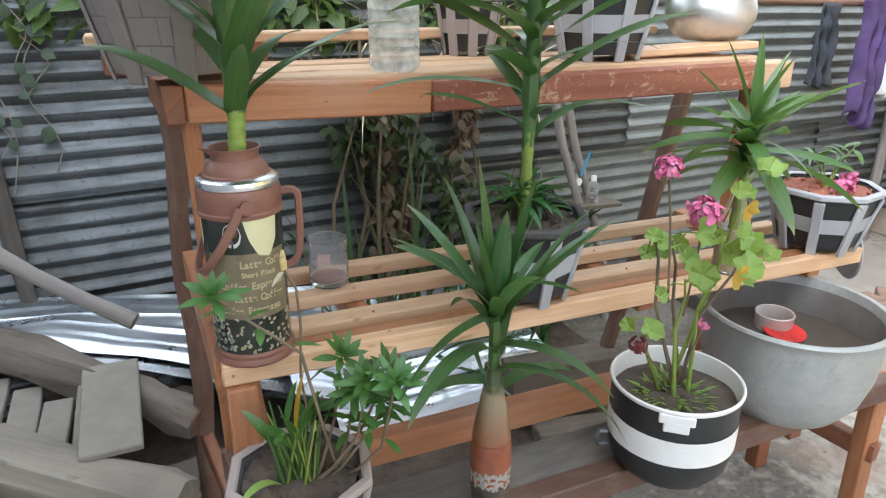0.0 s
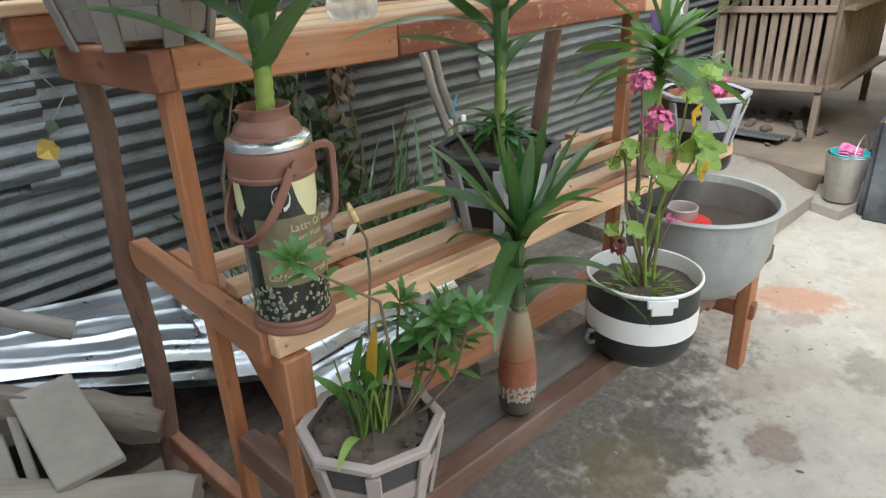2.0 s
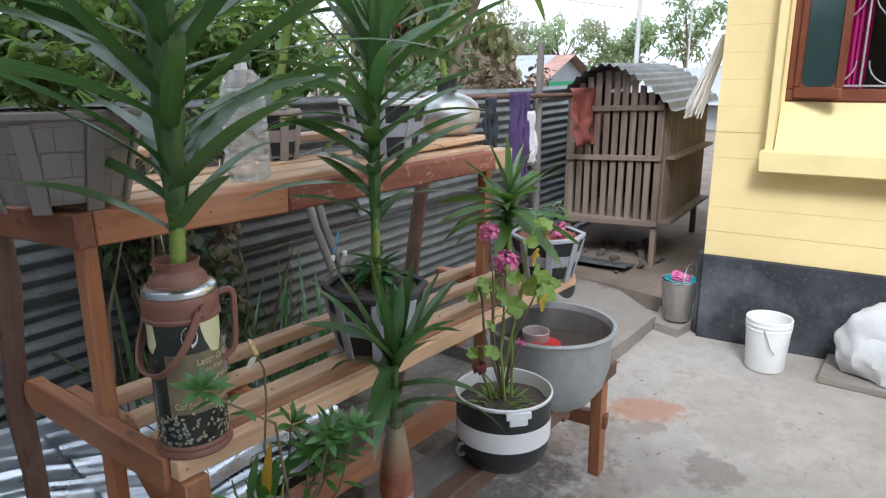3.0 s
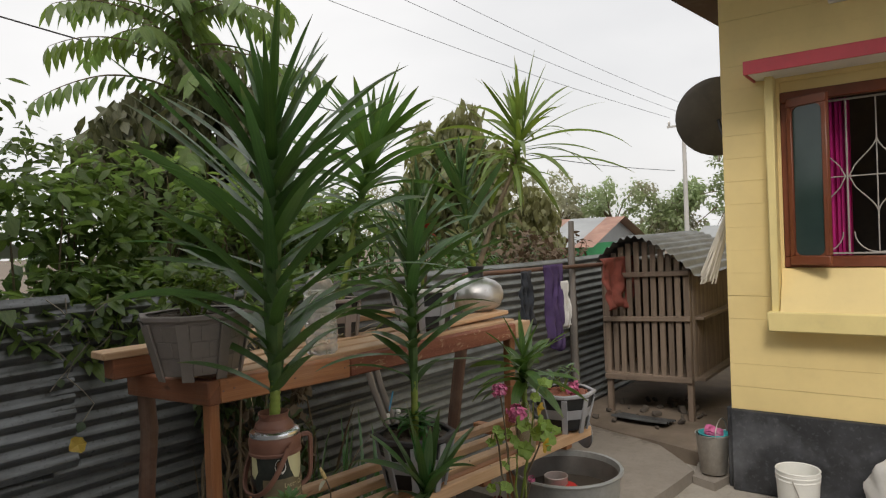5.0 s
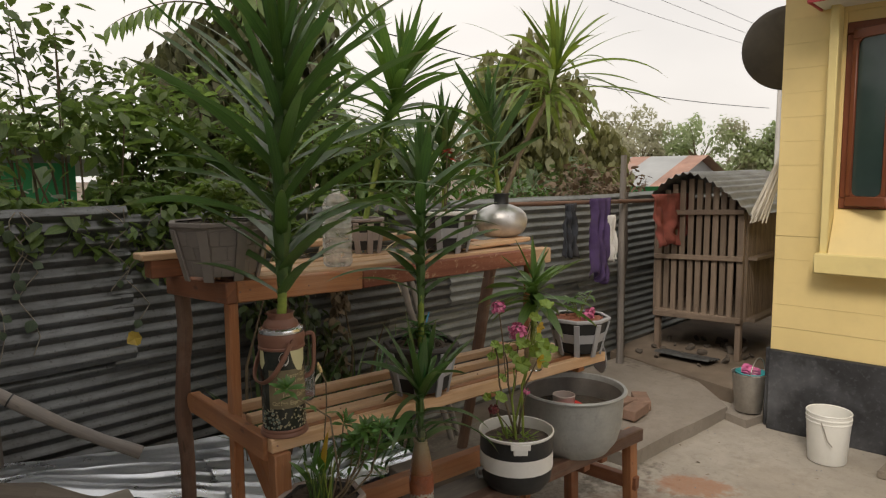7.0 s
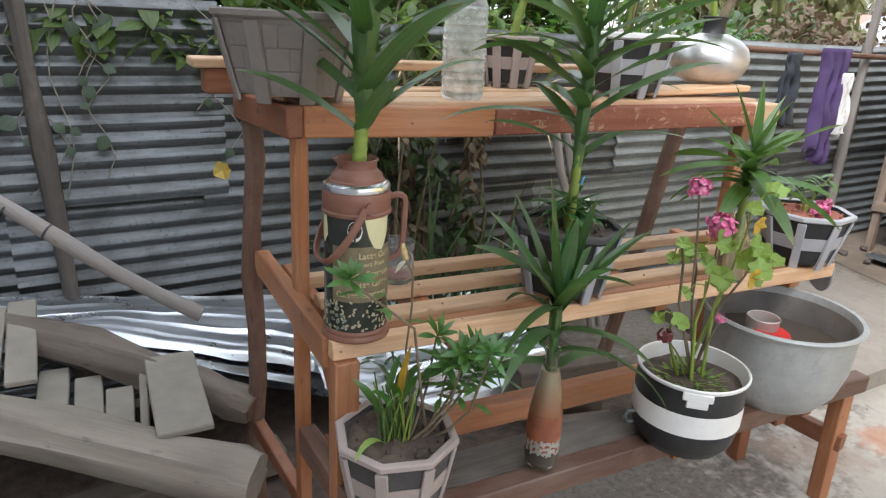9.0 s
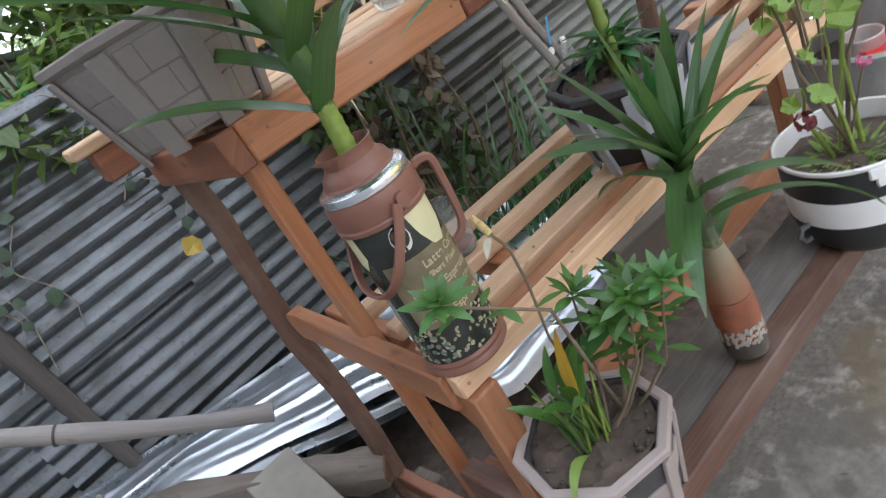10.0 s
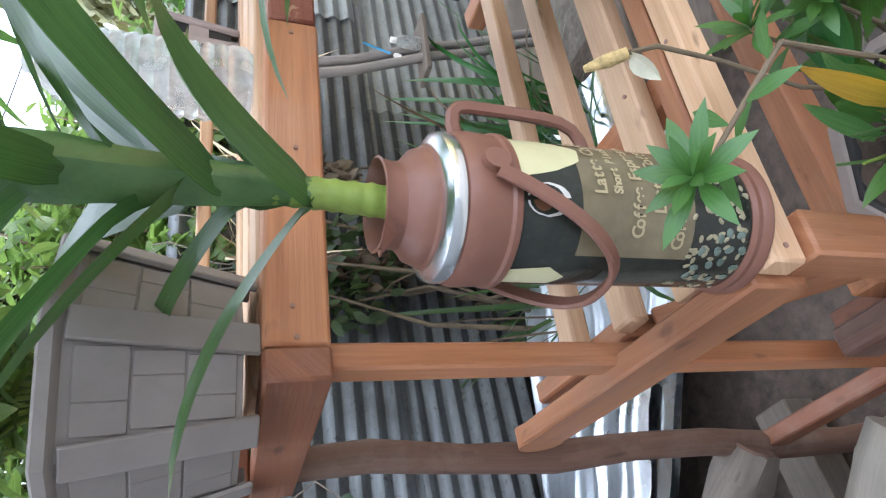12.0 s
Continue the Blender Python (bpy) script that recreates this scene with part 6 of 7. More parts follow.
# ---------------------------------------------------------------- the yellow house
def house():
    hs = thing("house", "yellow painted block house with a black plinth and tin roof", "house", pose(3.738, 0.038, 0, 0, 0, 5))
    D, L = 4.6, 7.0
    wy0, wy1, wz0, wz1 = -1.75, -0.36, 1.52, 2.66
    core = Mesh()
    for (ya, yb, za, zb) in [(-L, wy0, 0, 3.6), (wy1, 0.0, 0, 3.6), (wy0, wy1, 0, wz0), (wy0, wy1, wz1, 3.6)]:
        core.box((0.2, yb - ya, zb - za), pose(0.112, (ya + yb) / 2, (za + zb) / 2), 0.0)
    core.box((D, 0.2, 3.6), pose(D / 2 + 0.21, -0.1, 1.8), 0.0).box((D, 0.2, 3.6), pose(D / 2 + 0.21, -L + 0.1, 1.8), 0.0).box((0.2, L - 0.4, 3.6), pose(D + 0.11, -L / 2, 1.8), 0.0)
    part("wall", core, "yellow", hs)
    rnd = random.Random(71)
    z = 0.556
    while z < 3.5:
        h = 0.155
        for ya, yb in ([(-L, 0.0)] if z + h < wz0 - 0.02 or z > wz1 else [(wy1 + 0.0, 0.0), (-L, wy0)]):
            part("block_course", Mesh().box((0.016, yb - ya, h - 0.0009), pose(0.006 + rnd.uniform(-0.0005, 0.0005), (ya + yb) / 2, z + h / 2, rnd.uniform(-0.03, 0.03)), 0.0008), "yellow", hs)
        z += h
    part("plinth", Mesh().box((0.05, L, 0.555), pose(-0.008, -L / 2, 0.277), 0.006).box((D, 0.05, 0.555), pose(D / 2 + 0.02, 0.012, 0.277), 0.006), "plinth", hs, "black painted plinth with pale scuffs")
    # window bay: side fin, ledge, sloping sill, hood
    win = part("window", Mesh().box((0.06, wy1 - wy0, 0.07), pose(0.03, (wy0 + wy1) / 2, wz0 + 0.035), 0.006).box((0.06, wy1 - wy0, 0.07), pose(0.03, (wy0 + wy1) / 2, wz1 - 0.035), 0.006).box((0.06, 0.06, wz1 - wz0 - 0.14), pose(0.03, wy1 - 0.03, (wz0 + wz1) / 2), 0.006).box((0.06, 0.06, wz1 - wz0 - 0.14), pose(0.03, wy0 + 0.03, (wz0 + wz1) / 2), 0.006), "brownframe", hs, "brown wooden window frame")
    part("fin", Mesh().box((0.11, 0.05, 1.55), pose(-0.055, -0.315, 2.0), 0.006), "palepaint", hs, "pale yellow fin beside the window")
    part("ledge", Mesh().box((0.15, 1.6, 0.13), pose(-0.075, -1.07, 1.18), 0.01), "palepaint", hs, "pale yellow projecting window ledge")
    sill = Mesh().add([(-0.13, -1.85, 1.235), (-0.13, -0.345, 1.235), (-0.002, -0.345, 1.515), (-0.002, -1.85, 1.515), (0.0, -1.85, 1.235), (0.0, -0.345, 1.235)], [[0, 3, 2, 1], [1, 2, 5], [0, 4, 3], [0, 1, 5, 4], [4, 5, 2, 3]])
    part("sill", sill, "yellow", hs, "sloping yellow sill")
    part("hood", Mesh().box((0.30, 1.9, 0.07), pose(-0.15, -1.17, 2.79), 0.008), "white", hs, "white underside of the window hood")
    part("hood_edge", Mesh().box((0.012, 1.92, 0.085), pose(-0.307, -1.17, 2.79), 0.004).box((0.30, 0.012, 0.085), pose(-0.155, -0.214, 2.79), 0.004), "redpaint", hs, "red painted hood edge")
    # open shutter with a dark pane
    SW = 0.26
    sh = part("shutter", Mesh().box((SW, 0.035, 0.06), pose(SW / 2, 0, 0.03), 0.005).box((SW, 0.035, 0.06), pose(SW / 2, 0, 1.04), 0.005).box((0.034, 0.035, 0.95), pose(0.017, 0, 0.535), 0.005).box((0.034, 0.035, 0.95), pose(SW - 0.017, 0, 0.535), 0.005), "brownframe", hs, "brown open shutter frame")
    for dx, dz in ((0.034, 0.06), (SW - 0.034, 0.06), (0.034, 1.01), (SW - 0.034, 1.01)):
        sx, sz = (1 if dx < SW / 2 else -1), (1 if dz < 0.5 else -1)
        arc = [(dx, dz)] + [(dx + sx * 0.045 * (1 - math.sin(a)), dz + sz * 0.045 * (1 - math.cos(a))) for a in [math.pi / 2 * q / 6 for q in range(7)]]
        n = len(arc)
        part("corner", Mesh().add([(x, y, z) for y in (-0.013, 0.013) for x, z in arc], [list(range(n)), list(range(2 * n - 1, n - 1, -1))] + [[q, (q + 1) % n, n + (q + 1) % n, n + q] for q in range(n)]), "brownframe", sh)
    sh.matrix_local = pose(-0.012, wy1 - 0.045, wz0 + 0.02, 0, 0, 180 + 66)
    part("pane", Mesh().box((SW - 0.068, 0.008, 0.95), pose(SW / 2, 0, 0.535), 0.001), "pane", sh, "dark greenish pane")
    # grille
    gr = part("grille", Mesh().box((0.012, 1.22, 0.012), pose(0.075, (wy0 + wy1) / 2, wz0 + 0.085), 0.002), "grille", hs, "white iron window grille")
    part("bar", Mesh().box((0.012, 1.22, 0.012), pose(0.075, (wy0 + wy1) / 2, wz1 - 0.085), 0.002), "grille", gr)
    for k in range(4):
        y = wy1 - 0.20 - 0.32 * k
        g = Mesh().tube([(0.075, y - 0.16, wz0 + 0.08), (0.075, y - 0.16, wz1 - 0.08)], 0.006, 8)
        for s in (-1, 1):
            for v in (-1, 1):
                g.tube([(0.075, y + s * (0.15 * t ** 2.2), 2.09 + v * 0.24 * (1 - t) ** 0.55 * (1 if t < 1 else 0)) for t in [q / 10 for q in range(11)]], 0.0042, 7)
        g.tube([(0.075, y, wz0 + 0.08), (0.075, y, wz1 - 0.08)], 0.0042, 7)
        g.tube([(0.075, y - 0.16, 2.09), (0.075, y + 0.16, 2.09)], 0.0042, 7)
        g.tube([(0.075, y + 0.13 * math.cos(math.pi * q / 12), wz0 + 0.22 - 0.13 * math.sin(math.pi * q / 12)) for q in range(13)], 0.0042, 7)
        part("scroll", g, "grille", gr)
    cur = Mesh()
    n = 60
    verts = [(0.115 + 0.018 * math.sin(i * 0.9) + 0.006 * math.sin(i * 2.3), wy1 - 0.14 - 0.24 * i / n, z) for i in range(n + 1) for z in (wz0 + 0.07, wz1 - 0.07)]
    cur.add(verts, [[2 * i, 2 * i + 2, 2 * i + 3, 2 * i + 1] for i in range(n)])
    part("curtain", cur, "curtain", hs, "bright magenta curtain")
    part("room", Mesh().box((0.02, 2.4, 1.8), pose(1.1, -1.1, 2.0), 0.0).box((0.9, 0.02, 1.8), pose(0.66, 0.1 - 0.33, 2.0), 0.0), "room", hs, "dim room behind the window")
    # ventilator block high on the wall
    vent = part("ventilator", Mesh().box((0.05, 0.62, 0.05), pose(-0.012, -0.965, 3.19), 0.004).box((0.05, 0.62, 0.05), pose(-0.012, -0.965, 3.45), 0.004).box((0.05, 0.05, 0.24), pose(-0.012, -0.68, 3.32), 0.004).box((0.05, 0.05, 0.24), pose(-0.012, -1.25, 3.32), 0.004), "white", hs, "white pierced ventilator block")
    part("backing", Mesh().box((0.02, 0.52, 0.23), pose(-0.001, -0.965, 3.32), 0.0), "room", vent)
    for i in range(9):
        for j in range(4):
            y, zz = -0.73 - 0.058 * i, 3.235 + 0.058 * j
            t = 0.022 if (i + j) % 2 else -0.022
            part("rib", Mesh().beam((-0.018, y - t, zz - 0.028), (-0.018, y + t, zz + 0.028), 0.030, 0.03, 0.002, up=(1, 0, 0)), "white", vent)
    # eave: pale soffit along the front, painted shade under the gable end, tin with a wavy edge
    def slab(corners, z0, z1):
        return Mesh().add([(x, y, z) for z in (z0, z1) for x, y in corners], [[0, 1, 2, 3], [7, 6, 5, 4], [0, 4, 5, 1], [1, 5, 6, 2], [2, 6, 7, 3], [3, 7, 4, 0]])

    part("soffit", slab(((-1.10, 0.520), (0.03, 0.400), (0.03, -7.6), (-1.10, -7.6)), 3.490, 3.512), "greysoffit", hs, "pale grey soffit boards")
    # added dark sheet that stands in for the shaded underside of the tin
    part("gable_board", slab(((0.034, 0.400), (2.6, 0.13), (2.6, -0.02), (0.034, -0.02)), 3.496, 3.512), "rustic", hs, "added dark board painting the shade under the gable end of the roof")
    roof = corrugated(8.4, 52, 0.076, 0.022, nx=10)
    ax, az = Vector((0.10, -0.985, 0.14)).normalized(), Vector((0.993, -0.104, 0.0)).normalized()
    roof.v = [tuple(Vector((-1.13, 0.538, 3.532)) + ax * x + Vector((0, 0, 1)) * y + az * z) for x, y, z in roof.v]
    part("roof", roof, "roof", hs, "corrugated tin roof with a wavy edge")
    part("bulb", Mesh().tube([(-0.49, 0.455, 3.49), (-0.49, 0.455, 3.44)], 0.006, 6).lathe([(0.0, -0.07), (0.02, -0.06), (0.027, -0.035), (0.016, -0.008), (0.014, 0.02), (0.0, 0.022)], 16, pose(-0.49, 0.455, 3.425)), "palebulb", hs, "bare bulb under the eave")
    part("hook", Mesh().tube([(-0.93, 0.485, 3.49), (-0.935, 0.485, 3.42), (-0.925, 0.485, 3.37)], [0.008, 0.007, 0.004], 7), "pailsteel", hs, "metal hook under the eave")
    return hs


pm = Mat("dark_pane", 0.12)
pm.color(pm.mix(pm.noise(pm.vec(), 4, 3), (0.022, 0.04, 0.04), (0.045, 0.075, 0.07)))
M["pane"] = pm.m
house()

# added out of view: blocks sun and sky so the stand lies in shade
single("wall_west", Mesh().box((0.2, 9.6, 5.2), pose(-2.3, -3.1, 2.6), 0.0), "plaster", "unseen plain wall added to shade the left side of the yard", "wall", kind="structure")
dish = thing("satellite_dish", "dark weathered satellite dish on the house corner", "satellite dish", look((4.62, 0.36, 2.67), (8.0, 1.6, 4.34)))
prof = [(0.0, 0.0)] + [(0.33 * k / 10, 0.085 * (k / 10) ** 2) for k in range(1, 11)]
part("reflector", Mesh().lathe([(r, -z) for r, z in prof] + [(0.335, -0.095), (0.33, -0.089)] + [(r, -z - 0.006) for r, z in prof[::-1]], 48), "dish", dish)
part("bracket", Mesh().tube([(0, 0, 0.0), (0.02, -0.06, 0.15), (0.1, -0.2, 0.24)], 0.014, 10), "wire", dish)
part("arm", Mesh().tube([(0, -0.38, -0.09), (0, -0.2, -0.4)], 0.01, 8), "pailsteel", dish)

bundle = thing("reed_bundle", "bundle of pale dry reeds propped by the house corner", "bundle")
rnd = random.Random(81)
me = Mesh()
for k in range(60):
    a, r = rnd.uniform(0, 6.28), 0.06 * rnd.random() ** 0.5
    top = (4.02 + 0.22 * r * math.cos(a), 0.115 + 0.22 * r * math.sin(a), 1.86 + rnd.uniform(-0.05, 0.06))
    bot = (3.95 + 0.9 * r * math.cos(a), 0.25 + 0.9 * r * math.sin(a), 1.42 + rnd.uniform(-0.03, 0.05))
    me.tube([top, bot], 0.005, 5)
tagged(part("reeds", me, "palereed", bundle), kind="stuff")


# ---------------------------------------------------------------- hen coop
def coop_arch(y):
    """The height of the coop's bent roof over its width."""
    v = (0.83 - y) / 0.94
    return 1.715 - (0.25 * ((0.4 - v) / 0.4) ** 2 if v < 0.4 else 0.36 * ((v - 0.4) / 0.6) ** 1.6)


def coop():
    c = thing("hen_coop", "slatted wooden hen coop on legs with a curved tin roof", "coop", pose(4.74, 0.69, 0.02, 0, 0, 4))
    W, D = 0.80, 1.5
    rnd = random.Random(91)
    for y in (0.03, W - 0.03):
        for x in (0.03, D):
            part("leg", Mesh().beam((x, y, 0.0), (x, y, 1.40), 0.05, 0.05, up=(1, 0, 0)), "coop", c)
    for z, h in ((0.465, 0.05), (1.0, 0.045), (1.40, 0.045)):
        part("rail", Mesh().beam((-0.012, 0.0, z), (-0.012, W, z - 0.03), 0.025, h), "coop", c)
    n = 11
    for k in range(n):
        y = 0.035 + (W - 0.07) * k / (n - 1)
        top = coop_arch(y) - 0.035
        part("slat", Mesh().beam((0.014 + rnd.uniform(-0.004, 0.004), y + rnd.uniform(-0.004, 0.004), 0.45), (0.014, y + rnd.uniform(-0.006, 0.006), top), 0.02, 0.050, up=(0, 1, 0)), "coop", c)
    part("floor", Mesh().box((D, W, 0.03), pose(D / 2, W / 2, 0.47), 0.004), "coop", c)
    n = 38
    for k in range(n):
        x = 0.06 + (D - 0.08) * k / (n - 1)
        part("cane", Mesh().tube([(x, 0.0 + rnd.uniform(-0.004, 0.004), 0.45), (x, 0.0, 1.40)], 0.022, 7), "coop", c)
    part("back", Mesh().box((0.02, W, 1.0), pose(D, W / 2, 0.97), 0.0).box((D, 0.02, 1.0), pose(D / 2, W, 0.97), 0.0), "coop", c, "dark inner boards")
    for z in (0.47, 1.0):
        part("ledge", Mesh().beam((0.05, -0.05, z), (D, -0.05, z), 0.09, 0.03), "coop", c)
    me, verts = Mesh(), []
    nx, ny = 8, 112
    for j in range(ny + 1):
        v = j / ny
        y = 0.83 - 0.94 * v
        z = coop_arch(y) + 0.012
        for i in range(nx + 1):
            x = -0.13 + 1.8 * i / nx
            verts.append((x, y, z + 0.012 * math.cos(2 * math.pi * 14 * v) + 0.02 * i / nx + 0.006 * noise.noise(Vector((x * 3, y * 3, 0)))))
    me.add(verts, [[j * (nx + 1) + i, j * (nx + 1) + i + 1, (j + 1) * (nx + 1) + i + 1, (j + 1) * (nx + 1) + i] for j in range(ny) for i in range(nx)])
    part("roof", me, "cooptin", c, "curved corrugated tin roof")
    return c


coop()
rnd = random.Random(95)
for k in range(30):
    x, y = rnd.uniform(4.3, 5.5), rnd.uniform(0.68, 1.5)
    s = rnd.uniform(0.02, 0.06)
    q = pose(x, y, 0.137 + s * 0.2, rnd.random() * 60, rnd.random() * 60, rnd.random() * 360)
    single("rubble_stone", Mesh().box((s * 1.6, s, s * 0.7), q, s * 0.25), "stone", "small lump of rubble under the coop", "stone", group="rubble under the coop")
scrap = corrugated(0.5, 4, 0.06, 0.02, nx=6, seed=4)
scrap_ob = single("tin_scrap", scrap, "tin", "scrap of corrugated tin lying under the coop", "tin scrap", pose(4.62, 0.80, 0.15, -82, 0, 92))
for k, (x, y, t) in enumerate([(3.00, 0.62, 8), (3.06, 0.76, -6), (3.24, 0.72, 40)]):
    single("brick", Mesh().box((0.22, 0.11, 0.07), pose(x, y, 0.145 - 0.006 * k, 0, 0, t), 0.006), "brick", "loose burnt brick on the path slab", "brick", group="loose bricks")


rnd = random.Random(97)
grit = Mesh()
for k in range(160):
    x, y = rnd.uniform(0.2, 4.0), rnd.uniform(-1.2, 0.5)
    s = rnd.uniform(0.002, 0.007) * (1.6 if rnd.random() < 0.08 else 1)
    q = pose(x, y, yard_z(x, y) + s * 0.25, rnd.random() * 40, rnd.random() * 40, rnd.random() * 360)
    grit.box((s * 1.7, s, s * 0.6), q, s * 0.2)
single("grit", grit, "plaster", "fine grit and crumbs scattered on the concrete", "grit", kind="stuff")
litter = Mesh()
for k in range(26):
    x, y = rnd.uniform(0.3, 3.4), rnd.uniform(-0.9, 0.3)
    a = rnd.uniform(0, 6.28)
    litter.small_leaf((x, y, yard_z(x, y) + 0.004), (math.cos(a), math.sin(a), 0.15), rnd.uniform(0.015, 0.04), rnd.uniform(0.005, 0.014), (0, 0, 1), 0.2, 3)
single("leaf_litter", litter, "deadleaf", "scraps of dead leaf lying on the concrete", "litter", kind="stuff")


# ---------------------------------------------------------------- clothes line
line_post = single("line_post", Mesh().tube([(4.06 + 0.006 * math.sin(k), 1.44, 0.05 + 0.232 * k) for k in range(9)], [0.032, 0.03, 0.031, 0.028, 0.03, 0.027, 0.026, 0.027, 0.024], 10, rough=0.2), "bamboo", "rough grey pole holding the clothes line", "post")
single("line_pole", Mesh().tube([(2.55 + 0.22 * k, 1.40 + 0.004 * math.sin(k * 2), 1.545 - 0.004 * k) for k in range(12)], [0.017] * 12, 10, rough=0.15), "rustic", "thin dark pole used as a clothes line", "pole")


def cloth(name, label, x0, x1, y, z1, z0, mat, seed, flare=1.0):
    me, verts = Mesh(), []
    nx, nz = 26, 24
    for j in range(nz + 1):
        v = j / nz
        for i in range(nx + 1):
            u = i / nx
            k = 1 + (flare - 1) * v
            x = (x0 + x1) / 2 + (u - 0.5) * (x1 - x0) * k + 0.02 * noise.noise(Vector((v * 3, seed, u)))
            fold = 0.026 * math.sin(u * 17 + seed + 3.0 * noise.noise(Vector((u * 2, v * 3, seed)))) * (0.4 + v) + 0.022 * noise.noise(Vector((u * 5, v * 6, seed + 3)))
            zz = z1 + (z0 - z1) * v * (1 + 0.34 * noise.noise(Vector((u * 3, seed, 2.0))))
            verts.append((x, y - 0.025 + fold, zz))
    me.add(verts, [[j * (nx + 1) + i, j * (nx + 1) + i + 1, (j + 1) * (nx + 1) + i + 1, (j + 1) * (nx + 1) + i] for j in range(nz) for i in range(nx)])
    ob = single(name, me, mat, label, "cloth")
    s = ob.modifiers.new("thick", "SOLIDIFY")
    s.thickness = 0.004
    return ob


cloth("hanging_cloth", "purple scarf hanging over the line pole", 3.46, 3.72, 1.36, 1.56, 0.92, "purple", 1.0, 0.7)
cloth("hanging_cloth", "white patterned end of the scarf", 3.68, 3.77, 1.34, 1.42, 1.06, "whitecloth", 2.0, 0.7)
cloth("hanging_cloth", "brick red shirt hanging over the line pole", 4.24, 4.98, 1.30, 1.57, 1.10, "redcloth", 3.0, 0.62)
cloth("hanging_cloth", "dark garment hanging from the line pole", 3.14, 3.30, 1.37, 1.53, 1.12, "darkcloth", 4.0, 1.2)


# ---------------------------------------------------------------- buckets and sack
def pail(at):
    p = thing("steel_pail", "steel pail with a wire bail, standing by the house corner", "pail", pose(*at))
    part("body", Mesh().lathe([(0.0, 0.005), (0.082, 0.005), (0.085, 0.0), (0.088, 0.004), (0.118, 0.24), (0.123, 0.244), (0.121, 0.25), (0.115, 0.247), (0.086, 0.02), (0.0, 0.02)], 40), "pailsteel", p)
    part("bail", Mesh().tube([(-0.12 * math.cos(math.pi * k / 20), -0.06 - 0.0 * k, 0.235 + 0.11 * math.sin(math.pi * k / 20)) if 0 < k < 20 else (-0.12 * math.cos(math.pi * k / 20), 0, 0.235) for k in range(21)], 0.004, 8), "pailsteel", p)
    return p


pail((3.765, 0.185, 0.075)).scale = (0.98, 0.98, 1.12)
tub = single("plastic_tub", Mesh().lathe([(0.0, 0.0), (0.08, 0.0), (0.10, 0.09), (0.105, 0.092), (0.1, 0.095), (0.078, 0.01), (0.0, 0.01)], 32), "teal", "teal plastic tub resting in the pail", "tub", pose(3.775, 0.18, 0.262))
rag = Mesh()
rr = random.Random(7)
for k in range(9):
    a = rr.uniform(0, 6.28)
    rag.tube([(0.05 * math.cos(a + j * 0.5) * (1 - 0.05 * j), 0.05 * math.sin(a + j * 0.5), 0.01 + 0.006 * k * 0.4 + 0.012 * math.sin(j)) for j in range(8)], 0.014, 7, rough=0.5)
single("washing", rag, "pinkcloth", "crumpled pink and white washing in the tub", "cloth", pose(3.775, 0.18, 0.342))


def white_bucket(at):
    p = thing("white_bucket", "white plastic paint bucket with a ridged rim, on the concrete", "bucket", pose(*at))
    part("body", Mesh().lathe([(0.0, 0.006), (0.125, 0.006), (0.13, 0.0), (0.133, 0.006), (0.152, 0.30), (0.156, 0.302), (0.156, 0.31), (0.153, 0.313), (0.153, 0.33), (0.158, 0.332), (0.158, 0.342), (0.155, 0.345), (0.155, 0.368), (0.159, 0.372), (0.155, 0.378), (0.148, 0.374), (0.129, 0.02), (0.0, 0.02)], 48), "bucket", p)
    part("bail", Mesh().tube([(-0.157, 0.0, 0.325), (-0.166, -0.03, 0.26), (-0.164, -0.05, 0.2), (-0.15, -0.08, 0.16)], 0.004, 8), "pailsteel", p)
    return p


white_bucket((3.455, -0.435, 0.0)).scale = (0.80, 0.80, 0.82)
sack = Mesh()
verts = []
for j in range(25):
    for i in range(40):
        th, ph = math.pi * j / 24, 2 * math.pi * i / 40
        d = Vector((math.sin(th) * math.cos(ph), math.sin(th) * math.sin(ph), math.cos(th)))
        r = 1 + 0.30 * noise.noise(d * 1.6 + Vector((4, 0, 0))) + 0.09 * noise.noise(d * 4.5) - 0.10 * abs(noise.noise(Vector((d.x * 5, d.y * 9, d.z * 5)))) 
        verts.append((0.19 * d.x * r, 0.30 * d.y * r, max(0.0, 0.13 + 0.25 * d.z * r)))
sack.add(verts, [[j * 40 + i, (j + 1) * 40 + i, (j + 1) * 40 + (i + 1) % 40, j * 40 + (i + 1) % 40] for j in range(24) for i in range(40)])
single("sack", sack, "whitecloth", "bulging white woven sack on a board by the wall", "sack", pose(3.60, -1.06, 0.05))
single("board", Mesh().box((0.42, 0.72, 0.045), pose(3.6, -1.08, 0.0225), 0.006), "grey", "grey board under the sack", "board")


# ---------------------------------------------------------------- weeds, vines, bushes and trees
def weeds(name, label, mat, count, area, hgt, wid, seed, tilt=0.35):
    rnd = random.Random(seed)
    me = Mesh()
    for _ in range(count):
        x, y = rnd.uniform(area[0], area[1]), rnd.uniform(area[2], area[3])
        a = rnd.uniform(0, 6.28)
        me.blade((x, y, area[4]), (math.cos(a) * tilt * rnd.random() * 2, math.sin(a) * tilt * rnd.random() * 2, 1), rnd.uniform(*hgt), wid * rnd.uniform(0.6, 1.3), rnd.uniform(0.5, 1.6), 0.3, 6)
    return single(name, me, mat, label, "weeds", kind="stuff")


